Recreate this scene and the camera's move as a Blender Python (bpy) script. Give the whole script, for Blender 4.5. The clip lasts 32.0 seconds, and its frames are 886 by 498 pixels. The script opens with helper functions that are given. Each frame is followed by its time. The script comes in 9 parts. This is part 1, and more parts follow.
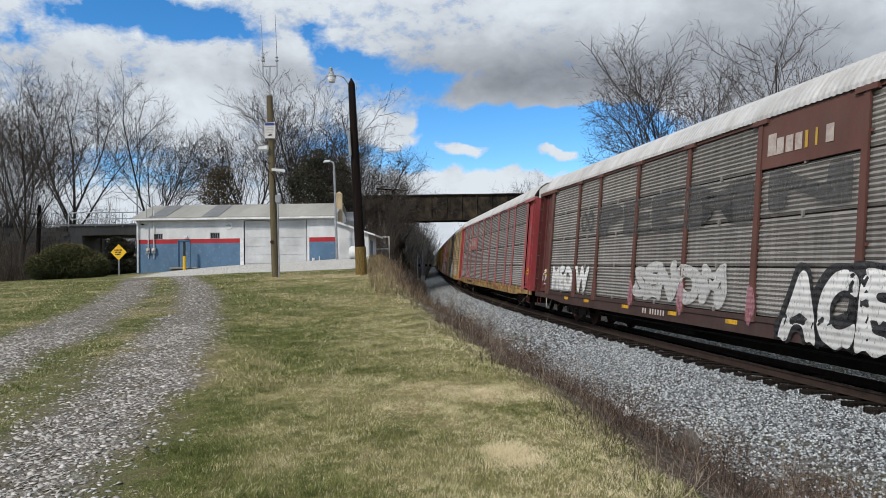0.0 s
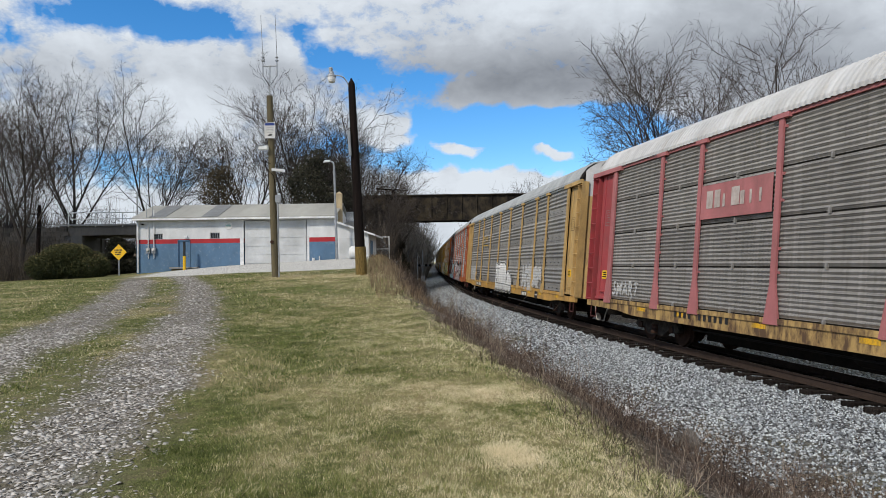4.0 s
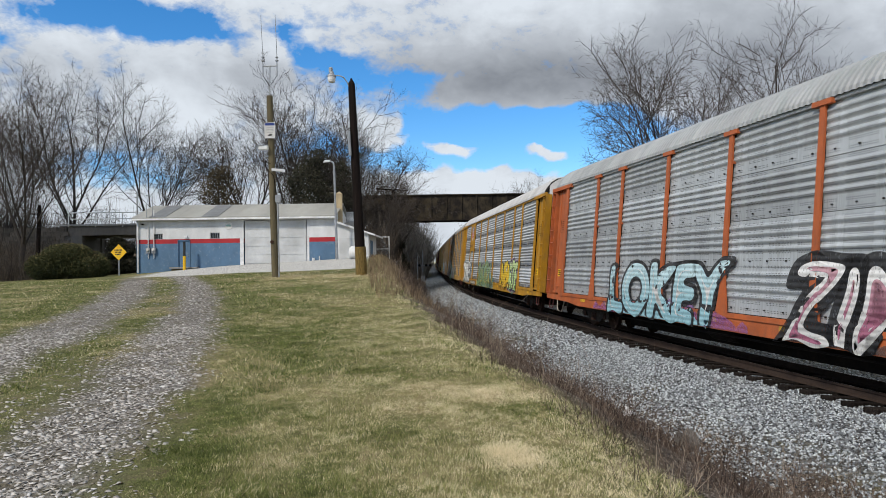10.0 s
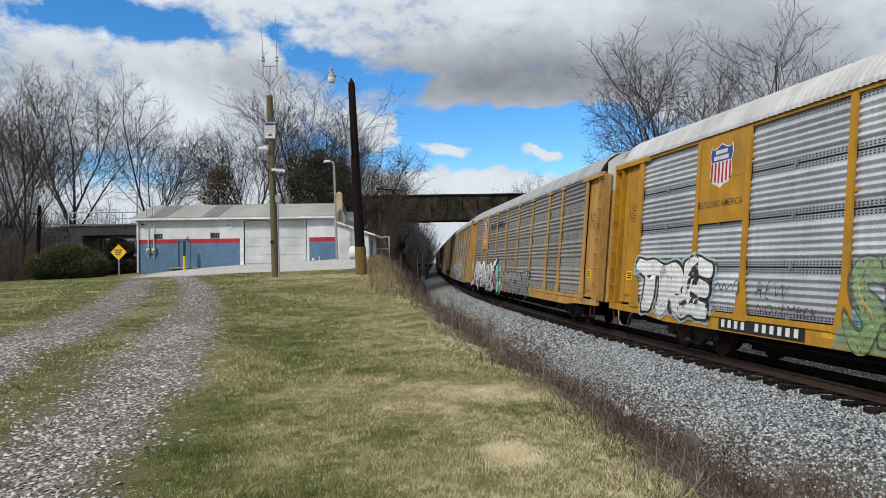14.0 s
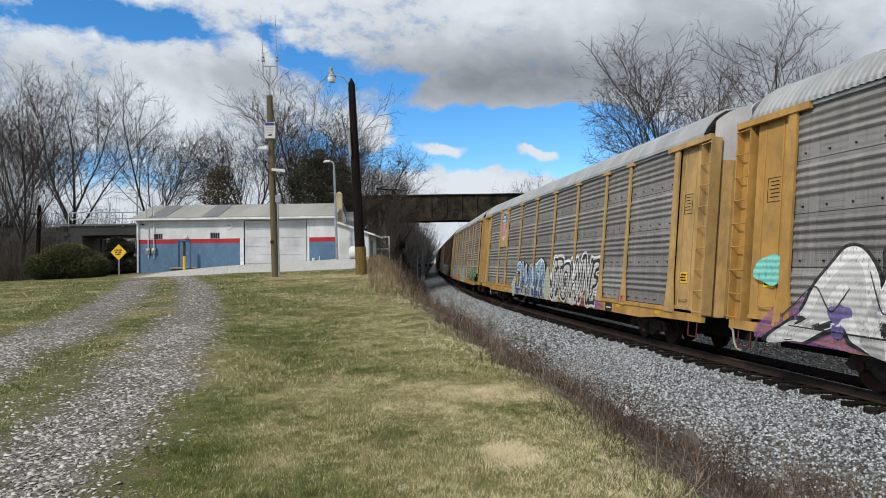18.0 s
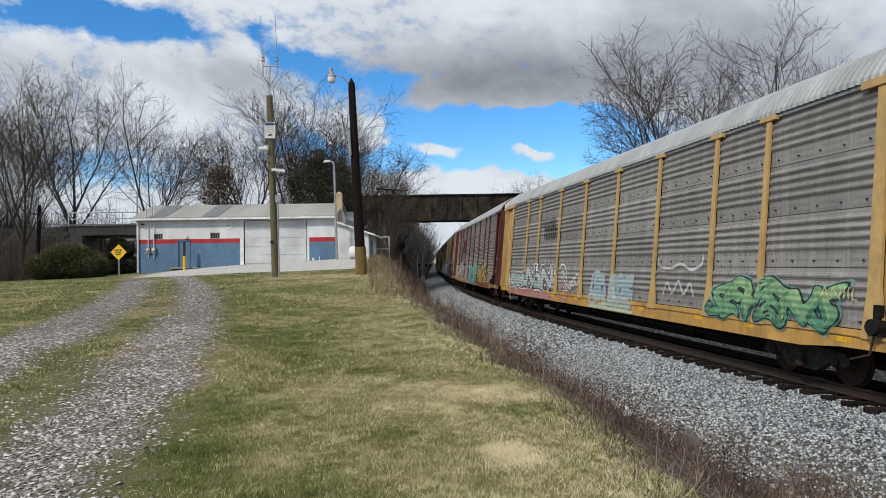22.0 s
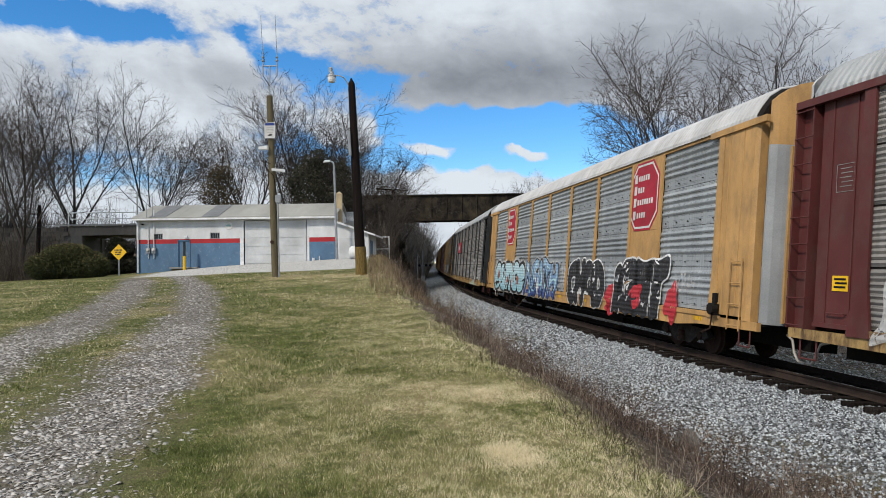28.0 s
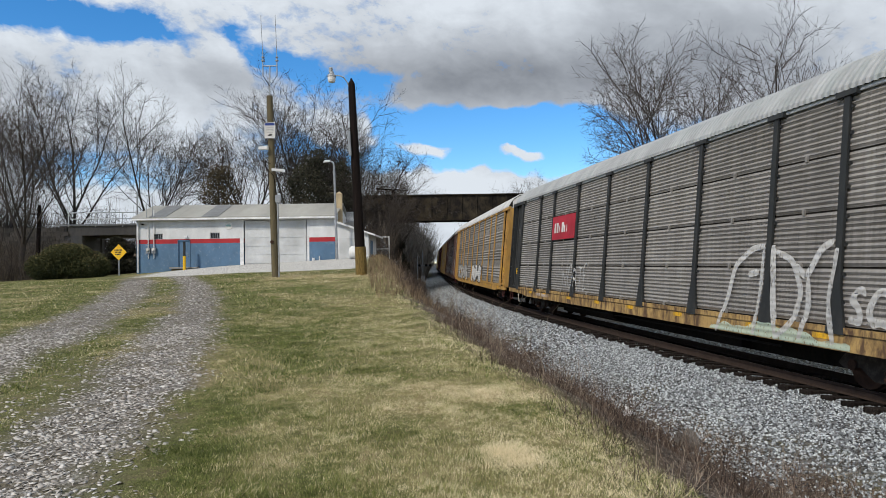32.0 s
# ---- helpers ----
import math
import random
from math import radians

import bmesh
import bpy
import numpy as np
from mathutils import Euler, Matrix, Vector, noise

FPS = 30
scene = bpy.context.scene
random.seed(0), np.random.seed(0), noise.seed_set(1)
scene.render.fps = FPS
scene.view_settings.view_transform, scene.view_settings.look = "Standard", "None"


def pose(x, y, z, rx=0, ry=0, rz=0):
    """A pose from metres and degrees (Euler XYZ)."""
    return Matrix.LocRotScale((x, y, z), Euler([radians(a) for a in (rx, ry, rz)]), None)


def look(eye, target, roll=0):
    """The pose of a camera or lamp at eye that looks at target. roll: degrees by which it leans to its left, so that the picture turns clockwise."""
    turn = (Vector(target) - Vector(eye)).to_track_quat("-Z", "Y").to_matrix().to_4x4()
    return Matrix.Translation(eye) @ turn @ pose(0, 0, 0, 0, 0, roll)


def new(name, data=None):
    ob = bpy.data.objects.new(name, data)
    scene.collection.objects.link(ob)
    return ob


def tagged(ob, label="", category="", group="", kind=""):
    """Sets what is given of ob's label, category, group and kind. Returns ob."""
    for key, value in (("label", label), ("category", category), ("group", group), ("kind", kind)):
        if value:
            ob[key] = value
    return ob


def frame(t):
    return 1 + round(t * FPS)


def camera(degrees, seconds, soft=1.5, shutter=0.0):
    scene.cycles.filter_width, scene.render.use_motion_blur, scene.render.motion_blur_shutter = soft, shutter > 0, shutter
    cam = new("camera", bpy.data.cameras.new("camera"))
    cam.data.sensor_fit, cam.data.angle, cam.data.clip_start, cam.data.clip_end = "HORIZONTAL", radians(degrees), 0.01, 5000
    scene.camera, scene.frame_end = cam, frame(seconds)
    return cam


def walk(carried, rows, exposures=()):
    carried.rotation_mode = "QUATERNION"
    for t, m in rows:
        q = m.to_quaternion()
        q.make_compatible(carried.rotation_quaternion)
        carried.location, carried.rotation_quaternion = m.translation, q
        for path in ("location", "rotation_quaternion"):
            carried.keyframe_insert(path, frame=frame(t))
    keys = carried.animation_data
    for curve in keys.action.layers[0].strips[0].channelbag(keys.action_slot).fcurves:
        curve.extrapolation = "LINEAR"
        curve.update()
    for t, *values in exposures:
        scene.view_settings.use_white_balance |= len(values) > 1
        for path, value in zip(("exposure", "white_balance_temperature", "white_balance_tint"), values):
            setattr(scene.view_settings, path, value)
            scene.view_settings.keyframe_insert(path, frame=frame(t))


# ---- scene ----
EYE = 1.6
cam = camera(67.2, 32.0, 0.5)
CAM_POSE = look((0, 0, EYE), (0, 100, EYE + 2.08), -0.8)
walk(cam, [(0.0, CAM_POSE), (32.0, CAM_POSE)], [(0.0, 0.2, 6620, 10), (32.0, 0.2, 6620, 10)])

# ---- world, sun ----
SUN_EL, SUN_AZ = radians(42), radians(222)   # azimuth clockwise from the view direction
world = bpy.data.worlds.new("sky")
scene.world = world
world.use_nodes = True
wn, wl = world.node_tree.nodes, world.node_tree.links
sky = wn.new("ShaderNodeTexSky")
sky.sky_type, sky.sun_disc = "NISHITA", False
sky.sun_elevation, sky.sun_rotation = SUN_EL, SUN_AZ
sky.air_density, sky.dust_density, sky.ozone_density = 0.9, 0.0, 4.0
wn["Background"].inputs["Strength"].default_value = 0.15
deep = wn.new("ShaderNodeHueSaturation")
deep.inputs["Saturation"].default_value = 1.3
wl.new(sky.outputs[0], deep.inputs["Color"])
wl.new(deep.outputs[0], wn["Background"].inputs["Color"])

sun_lamp = new("sun", bpy.data.lights.new("sun", "SUN"))
sun_lamp.data.energy, sun_lamp.data.angle, sun_lamp.data.color = 2.9, radians(6), (1.0, 0.93, 0.83)
sun_dir = Vector((math.sin(SUN_AZ) * math.cos(SUN_EL), math.cos(SUN_AZ) * math.cos(SUN_EL), math.sin(SUN_EL)))
sun_lamp.matrix_world = look(sun_dir * 200, (0, 0, 0))


# ---- mesh tools ----
class Build:
    """Collects vertices and faces of one mesh."""

    def __init__(self):
        self.v, self.f = [], []

    def add(self, verts, faces):
        n = len(self.v)
        self.v += [tuple(p) for p in verts]
        self.f += [tuple(n + i for i in q) for q in faces]
        return self

    def box(self, x0, x1, y0, y1, z0, z1):
        return self.add([(x, y, z) for x in (x0, x1) for y in (y0, y1) for z in (z0, z1)],
                        [(0, 1, 3, 2), (4, 6, 7, 5), (0, 4, 5, 1), (2, 3, 7, 6), (0, 2, 6, 4), (1, 5, 7, 3)])

    def slab(self, outline, y0, y1):
        """An outline of (x, z) points, thick from y0 to y1."""
        n = len(outline)
        vs = [(x, y0, z) for x, z in outline] + [(x, y1, z) for x, z in outline]
        fs = [tuple(range(n)), tuple(range(2 * n - 1, n - 1, -1))]
        fs += [(i, i + n, (i + 1) % n + n, (i + 1) % n) for i in range(n)]
        return self.add(vs, fs)

    def tube(self, a, b, r0, r1=None, n=8, caps=True):
        a, b = Vector(a), Vector(b)
        r1 = r0 if r1 is None else r1
        q = (b - a).to_track_quat("Z", "X")
        vs = []
        for p, r in ((a, r0), (b, r1)):
            for i in range(n):
                w = 2 * math.pi * i / n
                vs.append(p + q @ Vector((r * math.cos(w), r * math.sin(w), 0)))
        fs = [(i, (i + 1) % n, (i + 1) % n + n, i + n) for i in range(n)]
        if caps:
            fs += [tuple(range(n - 1, -1, -1)), tuple(range(n, 2 * n))]
        return self.add(vs, fs)

    def path(self, pts, r, n=6):
        for a, b in zip(pts, pts[1:]):
            self.tube(a, b, r, r, n)
        return self

    def lathe(self, profile, n=16, axis="z", at=(0, 0, 0)):
        """profile of (radius, height), turned about an axis."""
        vs, fs = [], []
        for r, h in profile:
            for i in range(n):
                w = 2 * math.pi * i / n
                p = (r * math.cos(w), r * math.sin(w), h)
                if axis == "y":
                    p = (p[0], p[2], p[1])
                if axis == "x":
                    p = (p[2], p[0], p[1])
                vs.append((p[0] + at[0], p[1] + at[1], p[2] + at[2]))
        for k in range(len(profile) - 1):
            fs += [(k * n + i, k * n + (i + 1) % n, (k + 1) * n + (i + 1) % n, (k + 1) * n + i) for i in range(n)]
        fs += [tuple(range(n - 1, -1, -1)), tuple(range((len(profile) - 1) * n, len(profile) * n))]
        return self.add(vs, fs)

    def mesh(self, name, smooth=False):
        me = bpy.data.meshes.new(name)
        me.from_pydata(self.v, [], self.f)
        me.update()
        bm = bmesh.new()
        bm.from_mesh(me)
        bmesh.ops.recalc_face_normals(bm, faces=bm.faces)
        bm.to_mesh(me)
        bm.free()
        if smooth:
            me.polygons.foreach_set("use_smooth", [True] * len(me.polygons))
        return me


def raw_mesh(name, verts, faces, smooth=False):
    """A mesh from numpy arrays; all faces have the same number of corners."""
    me = bpy.data.meshes.new(name)
    verts, faces = np.asarray(verts, np.float32), np.asarray(faces, np.int32)
    k = faces.shape[1]
    me.vertices.add(len(verts))
    me.vertices.foreach_set("co", verts.ravel())
    me.loops.add(faces.size)
    me.loops.foreach_set("vertex_index", faces.ravel())
    me.polygons.add(len(faces))
    me.polygons.foreach_set("loop_start", np.arange(0, faces.size, k, dtype=np.int32))
    me.polygons.foreach_set("loop_total", np.full(len(faces), k, np.int32))
    if smooth:
        me.polygons.foreach_set("use_smooth", np.ones(len(faces), bool))
    me.update(calc_edges=True)
    me.validate()
    return me


def part(name, what, material, parent=None, label="", at=None, smooth=False):
    """One mesh object, under its thing or part."""
    me = what.mesh(name, smooth) if isinstance(what, Build) else what
    if material is not None and not me.materials:
        me.materials.append(material)
    ob = new(name, me)
    if parent is not None:
        ob.parent = parent
    if at is not None:
        ob.matrix_basis = at if isinstance(at, Matrix) else Matrix.Translation(at)
    if label:
        ob["label"] = label
    return ob


def thing(name, label, category, at=None, group="", kind=""):
    ob = new(name)
    ob.empty_display_size = 0.3
    if at is not None:
        ob.matrix_basis = at if isinstance(at, Matrix) else Matrix.Translation(at)
    return tagged(ob, label, category, group, kind)


# ---- materials ----
def node_mat(name):
    m = bpy.data.materials.new(name)
    m.use_nodes = True
    return m, m.node_tree.nodes, m.node_tree.links, m.node_tree.nodes["Principled BSDF"]


def noise_node(n, l, scale, detail=4, rough=0.55, coord="Object", stretch=None, seed=0.0):
    tc = n.new("ShaderNodeTexCoord")
    mp = n.new("ShaderNodeMapping")
    mp.inputs["Scale"].default_value = stretch or (1, 1, 1)
    mp.inputs["Location"].default_value = (seed, seed * 0.7, seed * 1.3)
    l.new(tc.outputs[coord], mp.inputs["Vector"])
    t = n.new("ShaderNodeTexNoise")
    t.inputs["Scale"].default_value, t.inputs["Detail"].default_value, t.inputs["Roughness"].default_value = scale, detail, rough
    l.new(mp.outputs[0], t.inputs["Vector"])
    return t


def ramp_node(n, l, src, stops):
    r = n.new("ShaderNodeValToRGB")
    while len(r.color_ramp.elements) < len(stops):
        r.color_ramp.elements.new(0.5)
    for e, (p, c) in zip(r.color_ramp.elements, stops):
        e.position = p
        e.color = (*c, 1) if not isinstance(c, (int, float)) else (c, c, c, 1)
    l.new(src, r.inputs[0])
    return r.outputs[0]


def mix_node(n, l, fac, a, b, blend="MIX"):
    x = n.new("ShaderNodeMix")
    x.data_type, x.blend_type = "RGBA", blend
    for sock, val in ((x.inputs[0], fac), (x.inputs[6], a), (x.inputs[7], b)):
        if isinstance(val, (int, float)):
            sock.default_value = val
        elif isinstance(val, tuple):
            sock.default_value = (*val, 1)
        else:
            l.new(val, sock)
    return x.outputs[2]


def math_node(n, l, op, a, b=0.0, c=0.0):
    x = n.new("ShaderNodeMath")
    x.operation = op
    for sock, val in zip(x.inputs, (a, b, c)):
        if isinstance(val, (int, float)):
            sock.default_value = val
        else:
            l.new(val, sock)
    return x.outputs[0]


def bump_node(n, l, height, strength, dist, bs):
    b = n.new("ShaderNodeBump")
    b.inputs["Strength"].default_value, b.inputs["Distance"].default_value = strength, dist
    l.new(height, b.inputs["Height"])
    l.new(b.outputs[0], bs.inputs["Normal"])
    return b


def surface(name, color, rough=0.7, metal=0.0, dirt=None, amount=0.5, scale=1.5, grain=40, bump=0.15, stretch=None,
            tones=0.25, random_tone=0.0, spec=0.3, worn=(0.45, 0.72)):
    """Paint, stone or metal: a base colour with soft tonal change, dirt patches and fine relief."""
    m, n, l, bs = node_mat(name)
    big = noise_node(n, l, scale, 5, 0.6, stretch=stretch)
    fine = noise_node(n, l, grain, 3, 0.6)
    lo = tuple(c * (1 - tones) for c in color)
    hi = tuple(min(1, c * (1 + tones * 0.7)) for c in color)
    col = ramp_node(n, l, big.outputs[0], [(0.3, lo), (0.7, hi)])
    if dirt:
        d = noise_node(n, l, scale * 2.7, 8, 0.68, stretch=stretch, seed=7.3)
        f = ramp_node(n, l, d.outputs[0], [(worn[0], 0.0), (worn[1], amount)])
        col = mix_node(n, l, f, col, dirt)
    col = mix_node(n, l, 0.35, col, ramp_node(n, l, fine.outputs[0], [(0.25, 0.35), (0.75, 1.0)]), "MULTIPLY")
    if random_tone:
        oi = n.new("ShaderNodeObjectInfo")
        col = mix_node(n, l, 1.0, col, ramp_node(n, l, oi.outputs["Random"], [(0, 1 - random_tone), (1, 1.0)]), "MULTIPLY")
    l.new(col, bs.inputs["Base Color"])
    rr = math_node(n, l, "MULTIPLY_ADD", fine.outputs[0], 0.25, rough - 0.12)
    l.new(rr, bs.inputs["Roughness"])
    bs.inputs["Metallic"].default_value = metal
    bs.inputs["Specular IOR Level"].default_value = spec
    if bump:
        bump_node(n, l, fine.outputs[0], bump, 0.01, bs)
    return m


def galvanized(name, tint, rows, holes=True, grime=0.5, shine=0.35):
    """Weathered screen metal: streaks, grime, and fine rows of punched holes."""
    m, n, l, bs = node_mat(name)
    tc = n.new("ShaderNodeTexCoord")
    sp = n.new("ShaderNodeSeparateXYZ")
    l.new(tc.outputs["Object"], sp.inputs[0])
    big = noise_node(n, l, 0.55, 5, 0.6)
    streak = noise_node(n, l, 6.0, 6, 0.65, stretch=(3.0, 1, 0.12))
    oi = n.new("ShaderNodeObjectInfo")
    col = ramp_node(n, l, big.outputs[0], [(0.3, tuple(c * 0.72 for c in tint)), (0.7, tuple(min(1, c * 1.12) for c in tint))])
    col = mix_node(n, l, ramp_node(n, l, streak.outputs[0], [(0.42, 0.0), (0.7, grime)]), col, (0.11, 0.095, 0.08))
    col = mix_node(n, l, 1.0, col, ramp_node(n, l, oi.outputs["Random"], [(0, 0.78), (1, 1.05)]), "MULTIPLY")
    if holes == "bands":
        # two rows of punched slots along the flat edges of each sheet
        fx = math_node(n, l, "SUBTRACT", math_node(n, l, "FRACT", math_node(n, l, "MULTIPLY", sp.outputs[0], 11.0)), 0.5)
        row = math_node(n, l, "FRACT", math_node(n, l, "MULTIPLY_ADD", sp.outputs[2], 1 / 1.03, -0.93 / 1.03))
        edge = math_node(n, l, "MINIMUM", row, math_node(n, l, "SUBTRACT", 1.0, row))
        band = math_node(n, l, "MULTIPLY", math_node(n, l, "LESS_THAN", edge, 0.125), math_node(n, l, "GREATER_THAN", edge, 0.03))
        fz = math_node(n, l, "SUBTRACT", math_node(n, l, "FRACT", math_node(n, l, "MULTIPLY_ADD", edge, 1 / 0.047, -0.03 / 0.047)), 0.5)
        dd = math_node(n, l, "ADD", math_node(n, l, "MULTIPLY", fx, fx), math_node(n, l, "MULTIPLY", fz, fz))
        hole = math_node(n, l, "MULTIPLY", math_node(n, l, "LESS_THAN", dd, 0.085), band)
        col = mix_node(n, l, math_node(n, l, "LESS_THAN", edge, 0.135), col, mix_node(n, l, 1.0, col, (0.62, 0.64, 0.67), "MULTIPLY"))
        col = mix_node(n, l, hole, col, (0.015, 0.015, 0.015))
    elif holes:
        fx = math_node(n, l, "SUBTRACT", math_node(n, l, "FRACT", math_node(n, l, "MULTIPLY", sp.outputs[0], 22.0)), 0.5)
        fz = math_node(n, l, "SUBTRACT", math_node(n, l, "FRACT", math_node(n, l, "MULTIPLY", sp.outputs[2], rows)), 0.5)
        dd = math_node(n, l, "ADD", math_node(n, l, "MULTIPLY", fx, fx), math_node(n, l, "MULTIPLY", fz, fz))
        hole = math_node(n, l, "LESS_THAN", dd, 0.07)
        bands = math_node(n, l, "GREATER_THAN", math_node(n, l, "FRACT", math_node(n, l, "MULTIPLY", sp.outputs[2], rows / 4.0)), 0.5)
        hole = math_node(n, l, "MULTIPLY", hole, bands)
        gaps = math_node(n, l, "GREATER_THAN", math_node(n, l, "FRACT", math_node(n, l, "MULTIPLY", sp.outputs[0], 1.15)), 0.22)
        hole = math_node(n, l, "MULTIPLY", hole, gaps)
        col = mix_node(n, l, math_node(n, l, "MULTIPLY", hole, 0.8), col, (0.02, 0.02, 0.02))
    l.new(col, bs.inputs["Base Color"])
    bs.inputs["Metallic"].default_value = shine
    l.new(math_node(n, l, "MULTIPLY_ADD", streak.outputs[0], 0.35, 0.38), bs.inputs["Roughness"])
    fine = noise_node(n, l, 9, 4, 0.6)
    bump_node(n, l, fine.outputs[0], 0.12, 0.02, bs)
    return m


DIRT = (0.09, 0.075, 0.06)
M = {}


def paint(key, color, **kw):
    kw = {"rough": 0.55, "dirt": DIRT, "amount": 0.5, "scale": 0.9, "stretch": (1.4, 1.4, 0.7), "bump": 0.08, **kw}
    M[key] = surface(key, color, **kw)


paint("paint_yellow", (0.5, 0.285, 0.075))
paint("paint_yellow_pale", (0.52, 0.34, 0.13))
paint("paint_yellow_bright", (0.46, 0.23, 0.014), amount=0.45)
paint("paint_yellow_tan", (0.52, 0.3, 0.11), amount=0.45)
paint("paint_orange", (0.46, 0.115, 0.035), amount=0.5)
paint("paint_red", (0.36, 0.055, 0.06), amount=0.4)
paint("paint_pink", (0.42, 0.15, 0.15), amount=0.4)
paint("paint_maroon", (0.105, 0.026, 0.024), amount=0.4)
paint("paint_brown", (0.13, 0.055, 0.042), amount=0.4)
paint("paint_black", (0.022, 0.025, 0.026), amount=0.3, dirt=(0.12, 0.11, 0.1))
paint("paint_tan_sill", (0.44, 0.29, 0.11), amount=0.95, dirt=(0.085, 0.048, 0.03), scale=1.3, stretch=(1.5, 1.5, 0.5), worn=(0.42, 0.6))
paint("paint_umber", (0.06, 0.034, 0.03), amount=0.5)
paint("paint_white", (0.78, 0.78, 0.76), amount=0.2)
paint("paint_sign_yellow", (0.85, 0.5, 0.02), amount=0.1)
paint("reflector", (0.72, 0.4, 0.02), amount=0.75, scale=3.0)
M["steel_dusty"] = surface("steel_dusty", (0.04, 0.034, 0.029), 0.9, 0.0, (0.1, 0.085, 0.07), 0.7, 2.5, spec=0.12)
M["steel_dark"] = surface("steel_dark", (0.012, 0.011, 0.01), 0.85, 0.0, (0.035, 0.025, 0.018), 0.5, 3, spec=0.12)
M["steel_rust"] = surface("steel_rust", (0.06, 0.034, 0.024), 0.85, 0.0, (0.022, 0.016, 0.013), 0.6, 3, spec=0.12)
M["rail_steel"] = surface("rail_steel", (0.052, 0.037, 0.03), 0.85, 0.0, (0.03, 0.022, 0.018), 0.5, 4, spec=0.12)
M["rail_top"] = surface("rail_top", (0.5, 0.5, 0.5), 0.25, 0.9, (0.2, 0.18, 0.16), 0.4, 4)
M["tie_wood"] = surface("tie_wood", (0.015, 0.012, 0.01), 0.95, 0, (0.1, 0.082, 0.07), 0.6, 6, bump=0.5, random_tone=0.5, spec=0.08)
M["sign_hose"] = surface("sign_hose", (0.42, 0.39, 0.34), 0.7, 0, (0.2, 0.17, 0.14), 0.5, 6)
M["grey_steel"] = surface("grey_steel", (0.3, 0.29, 0.27), 0.6, 0.3, (0.1, 0.08, 0.06), 0.6, 3)
M["galv_dull"] = galvanized("galv_dull", (0.335, 0.318, 0.294), 26, True, 0.5, 0.25)
M["galv_grey"] = galvanized("galv_grey", (0.315, 0.307, 0.287), 30, True, 0.55, 0.22)
M["galv_bright"] = galvanized("galv_bright", (0.66, 0.69, 0.71), 34, "bands", 0.25, 0.5)
M["galv_blue"] = galvanized("galv_blue", (0.5, 0.535, 0.55), 26, True, 0.3, 0.4)
M["galv_smooth"] = galvanized("galv_smooth", (0.41, 0.44, 0.45), 30, True, 0.3, 0.35)
M["roof_white"] = surface("roof_white", (0.5, 0.5, 0.495), 0.6, 0, (0.3, 0.27, 0.22), 0.5, 0.6, stretch=(2, 0.4, 1))
M["roof_grey"] = surface("roof_grey", (0.37, 0.38, 0.38), 0.5, 0.2, (0.22, 0.27, 0.25), 0.5, 0.6, stretch=(2, 0.4, 1))

# ---- the track's line: heading from the view direction, turning to the right as it goes away ----
TRACK_X, TRACK_Y, HEAD, BEND, BEND_MORE = 10.50, 0.27, -0.1996, 0.002287, 6.28e-06
RAIL_Z, CANT, LIFT = -0.84, 0.0927, 0.16   # LIFT: the wagons' bodies above their lowest ride
TS = np.arange(-260.0, 420.0, 0.5)


# the bend tightens slowly, then runs out to a near straight past the bridge
_bend = BEND + BEND_MORE * np.clip(TS, 0, 60)
_out = np.clip((TS - 55) / 25, 0, 1)
_bend = _bend * (1 - _out) + 0.0001 * _out
_turn = np.concatenate([[0], np.cumsum((_bend[1:] + _bend[:-1]) * 0.25)])
_turn = HEAD + _turn - np.interp(0.0, TS, _turn)


def heading(s):
    return np.interp(np.asarray(s, float), TS, _turn)


_h = heading(TS)
_ox = np.concatenate([[0], np.cumsum((np.sin(_h[1:]) + np.sin(_h[:-1])) * 0.25)])
_oy = np.concatenate([[0], np.cumsum((np.cos(_h[1:]) + np.cos(_h[:-1])) * 0.25)])
_i0 = int(np.argmin(np.abs(TS)))
TX, TY = TRACK_X + _ox - _ox[_i0], TRACK_Y + _oy - _oy[_i0]


def on_track(s, side=0.0):
    """The place on the track's line at s metres, side metres to the left of it, and the heading there."""
    h = float(heading(s))
    return (float(np.interp(s, TS, TX)) - side * math.cos(h), float(np.interp(s, TS, TY)) + side * math.sin(h), h)


def track_coords(x, y):
    """Along and left of the track's line, for arrays of places."""
    x, y = np.asarray(x, float).ravel(), np.asarray(y, float).ravel()
    along, left = np.empty_like(x), np.empty_like(x)
    step = slice(0, None, 4)
    for a in range(0, len(x), 20000):
        b = slice(a, a + 20000)
        k = np.argmin((x[b, None] - TX[None, step]) ** 2 + (y[b, None] - TY[None, step]) ** 2, axis=1) * 4
        h = _h[k]
        dx, dy = x[b] - TX[k], y[b] - TY[k]
        along[b] = TS[k] + dx * np.sin(h) + dy * np.cos(h)
        left[b] = -dx * np.cos(h) + dy * np.sin(h)
    return along, left


def track_pose(s, z=RAIL_Z):
    x, y, h = on_track(s)
    return Matrix.Translation((x, y, z)) @ Matrix.Rotation(math.pi / 2 - h, 4, "Z") @ Matrix.Rotation(math.atan(CANT), 4, "X")


# ---- ground ----
def smooth01(a, b, x):
    t = np.clip((x - a) / (b - a), 0, 1)
    return t * t * (3 - 2 * t)


def wob(x, y, k):
    """A soft, even wobble of the ground, about -1 to 1."""
    return (np.sin(x * k + 1.3 * np.sin(y * k * 0.7)) + np.sin(y * k * 1.3 + 1.7 * np.sin(x * k * 0.6) + 2.0)) * 0.5


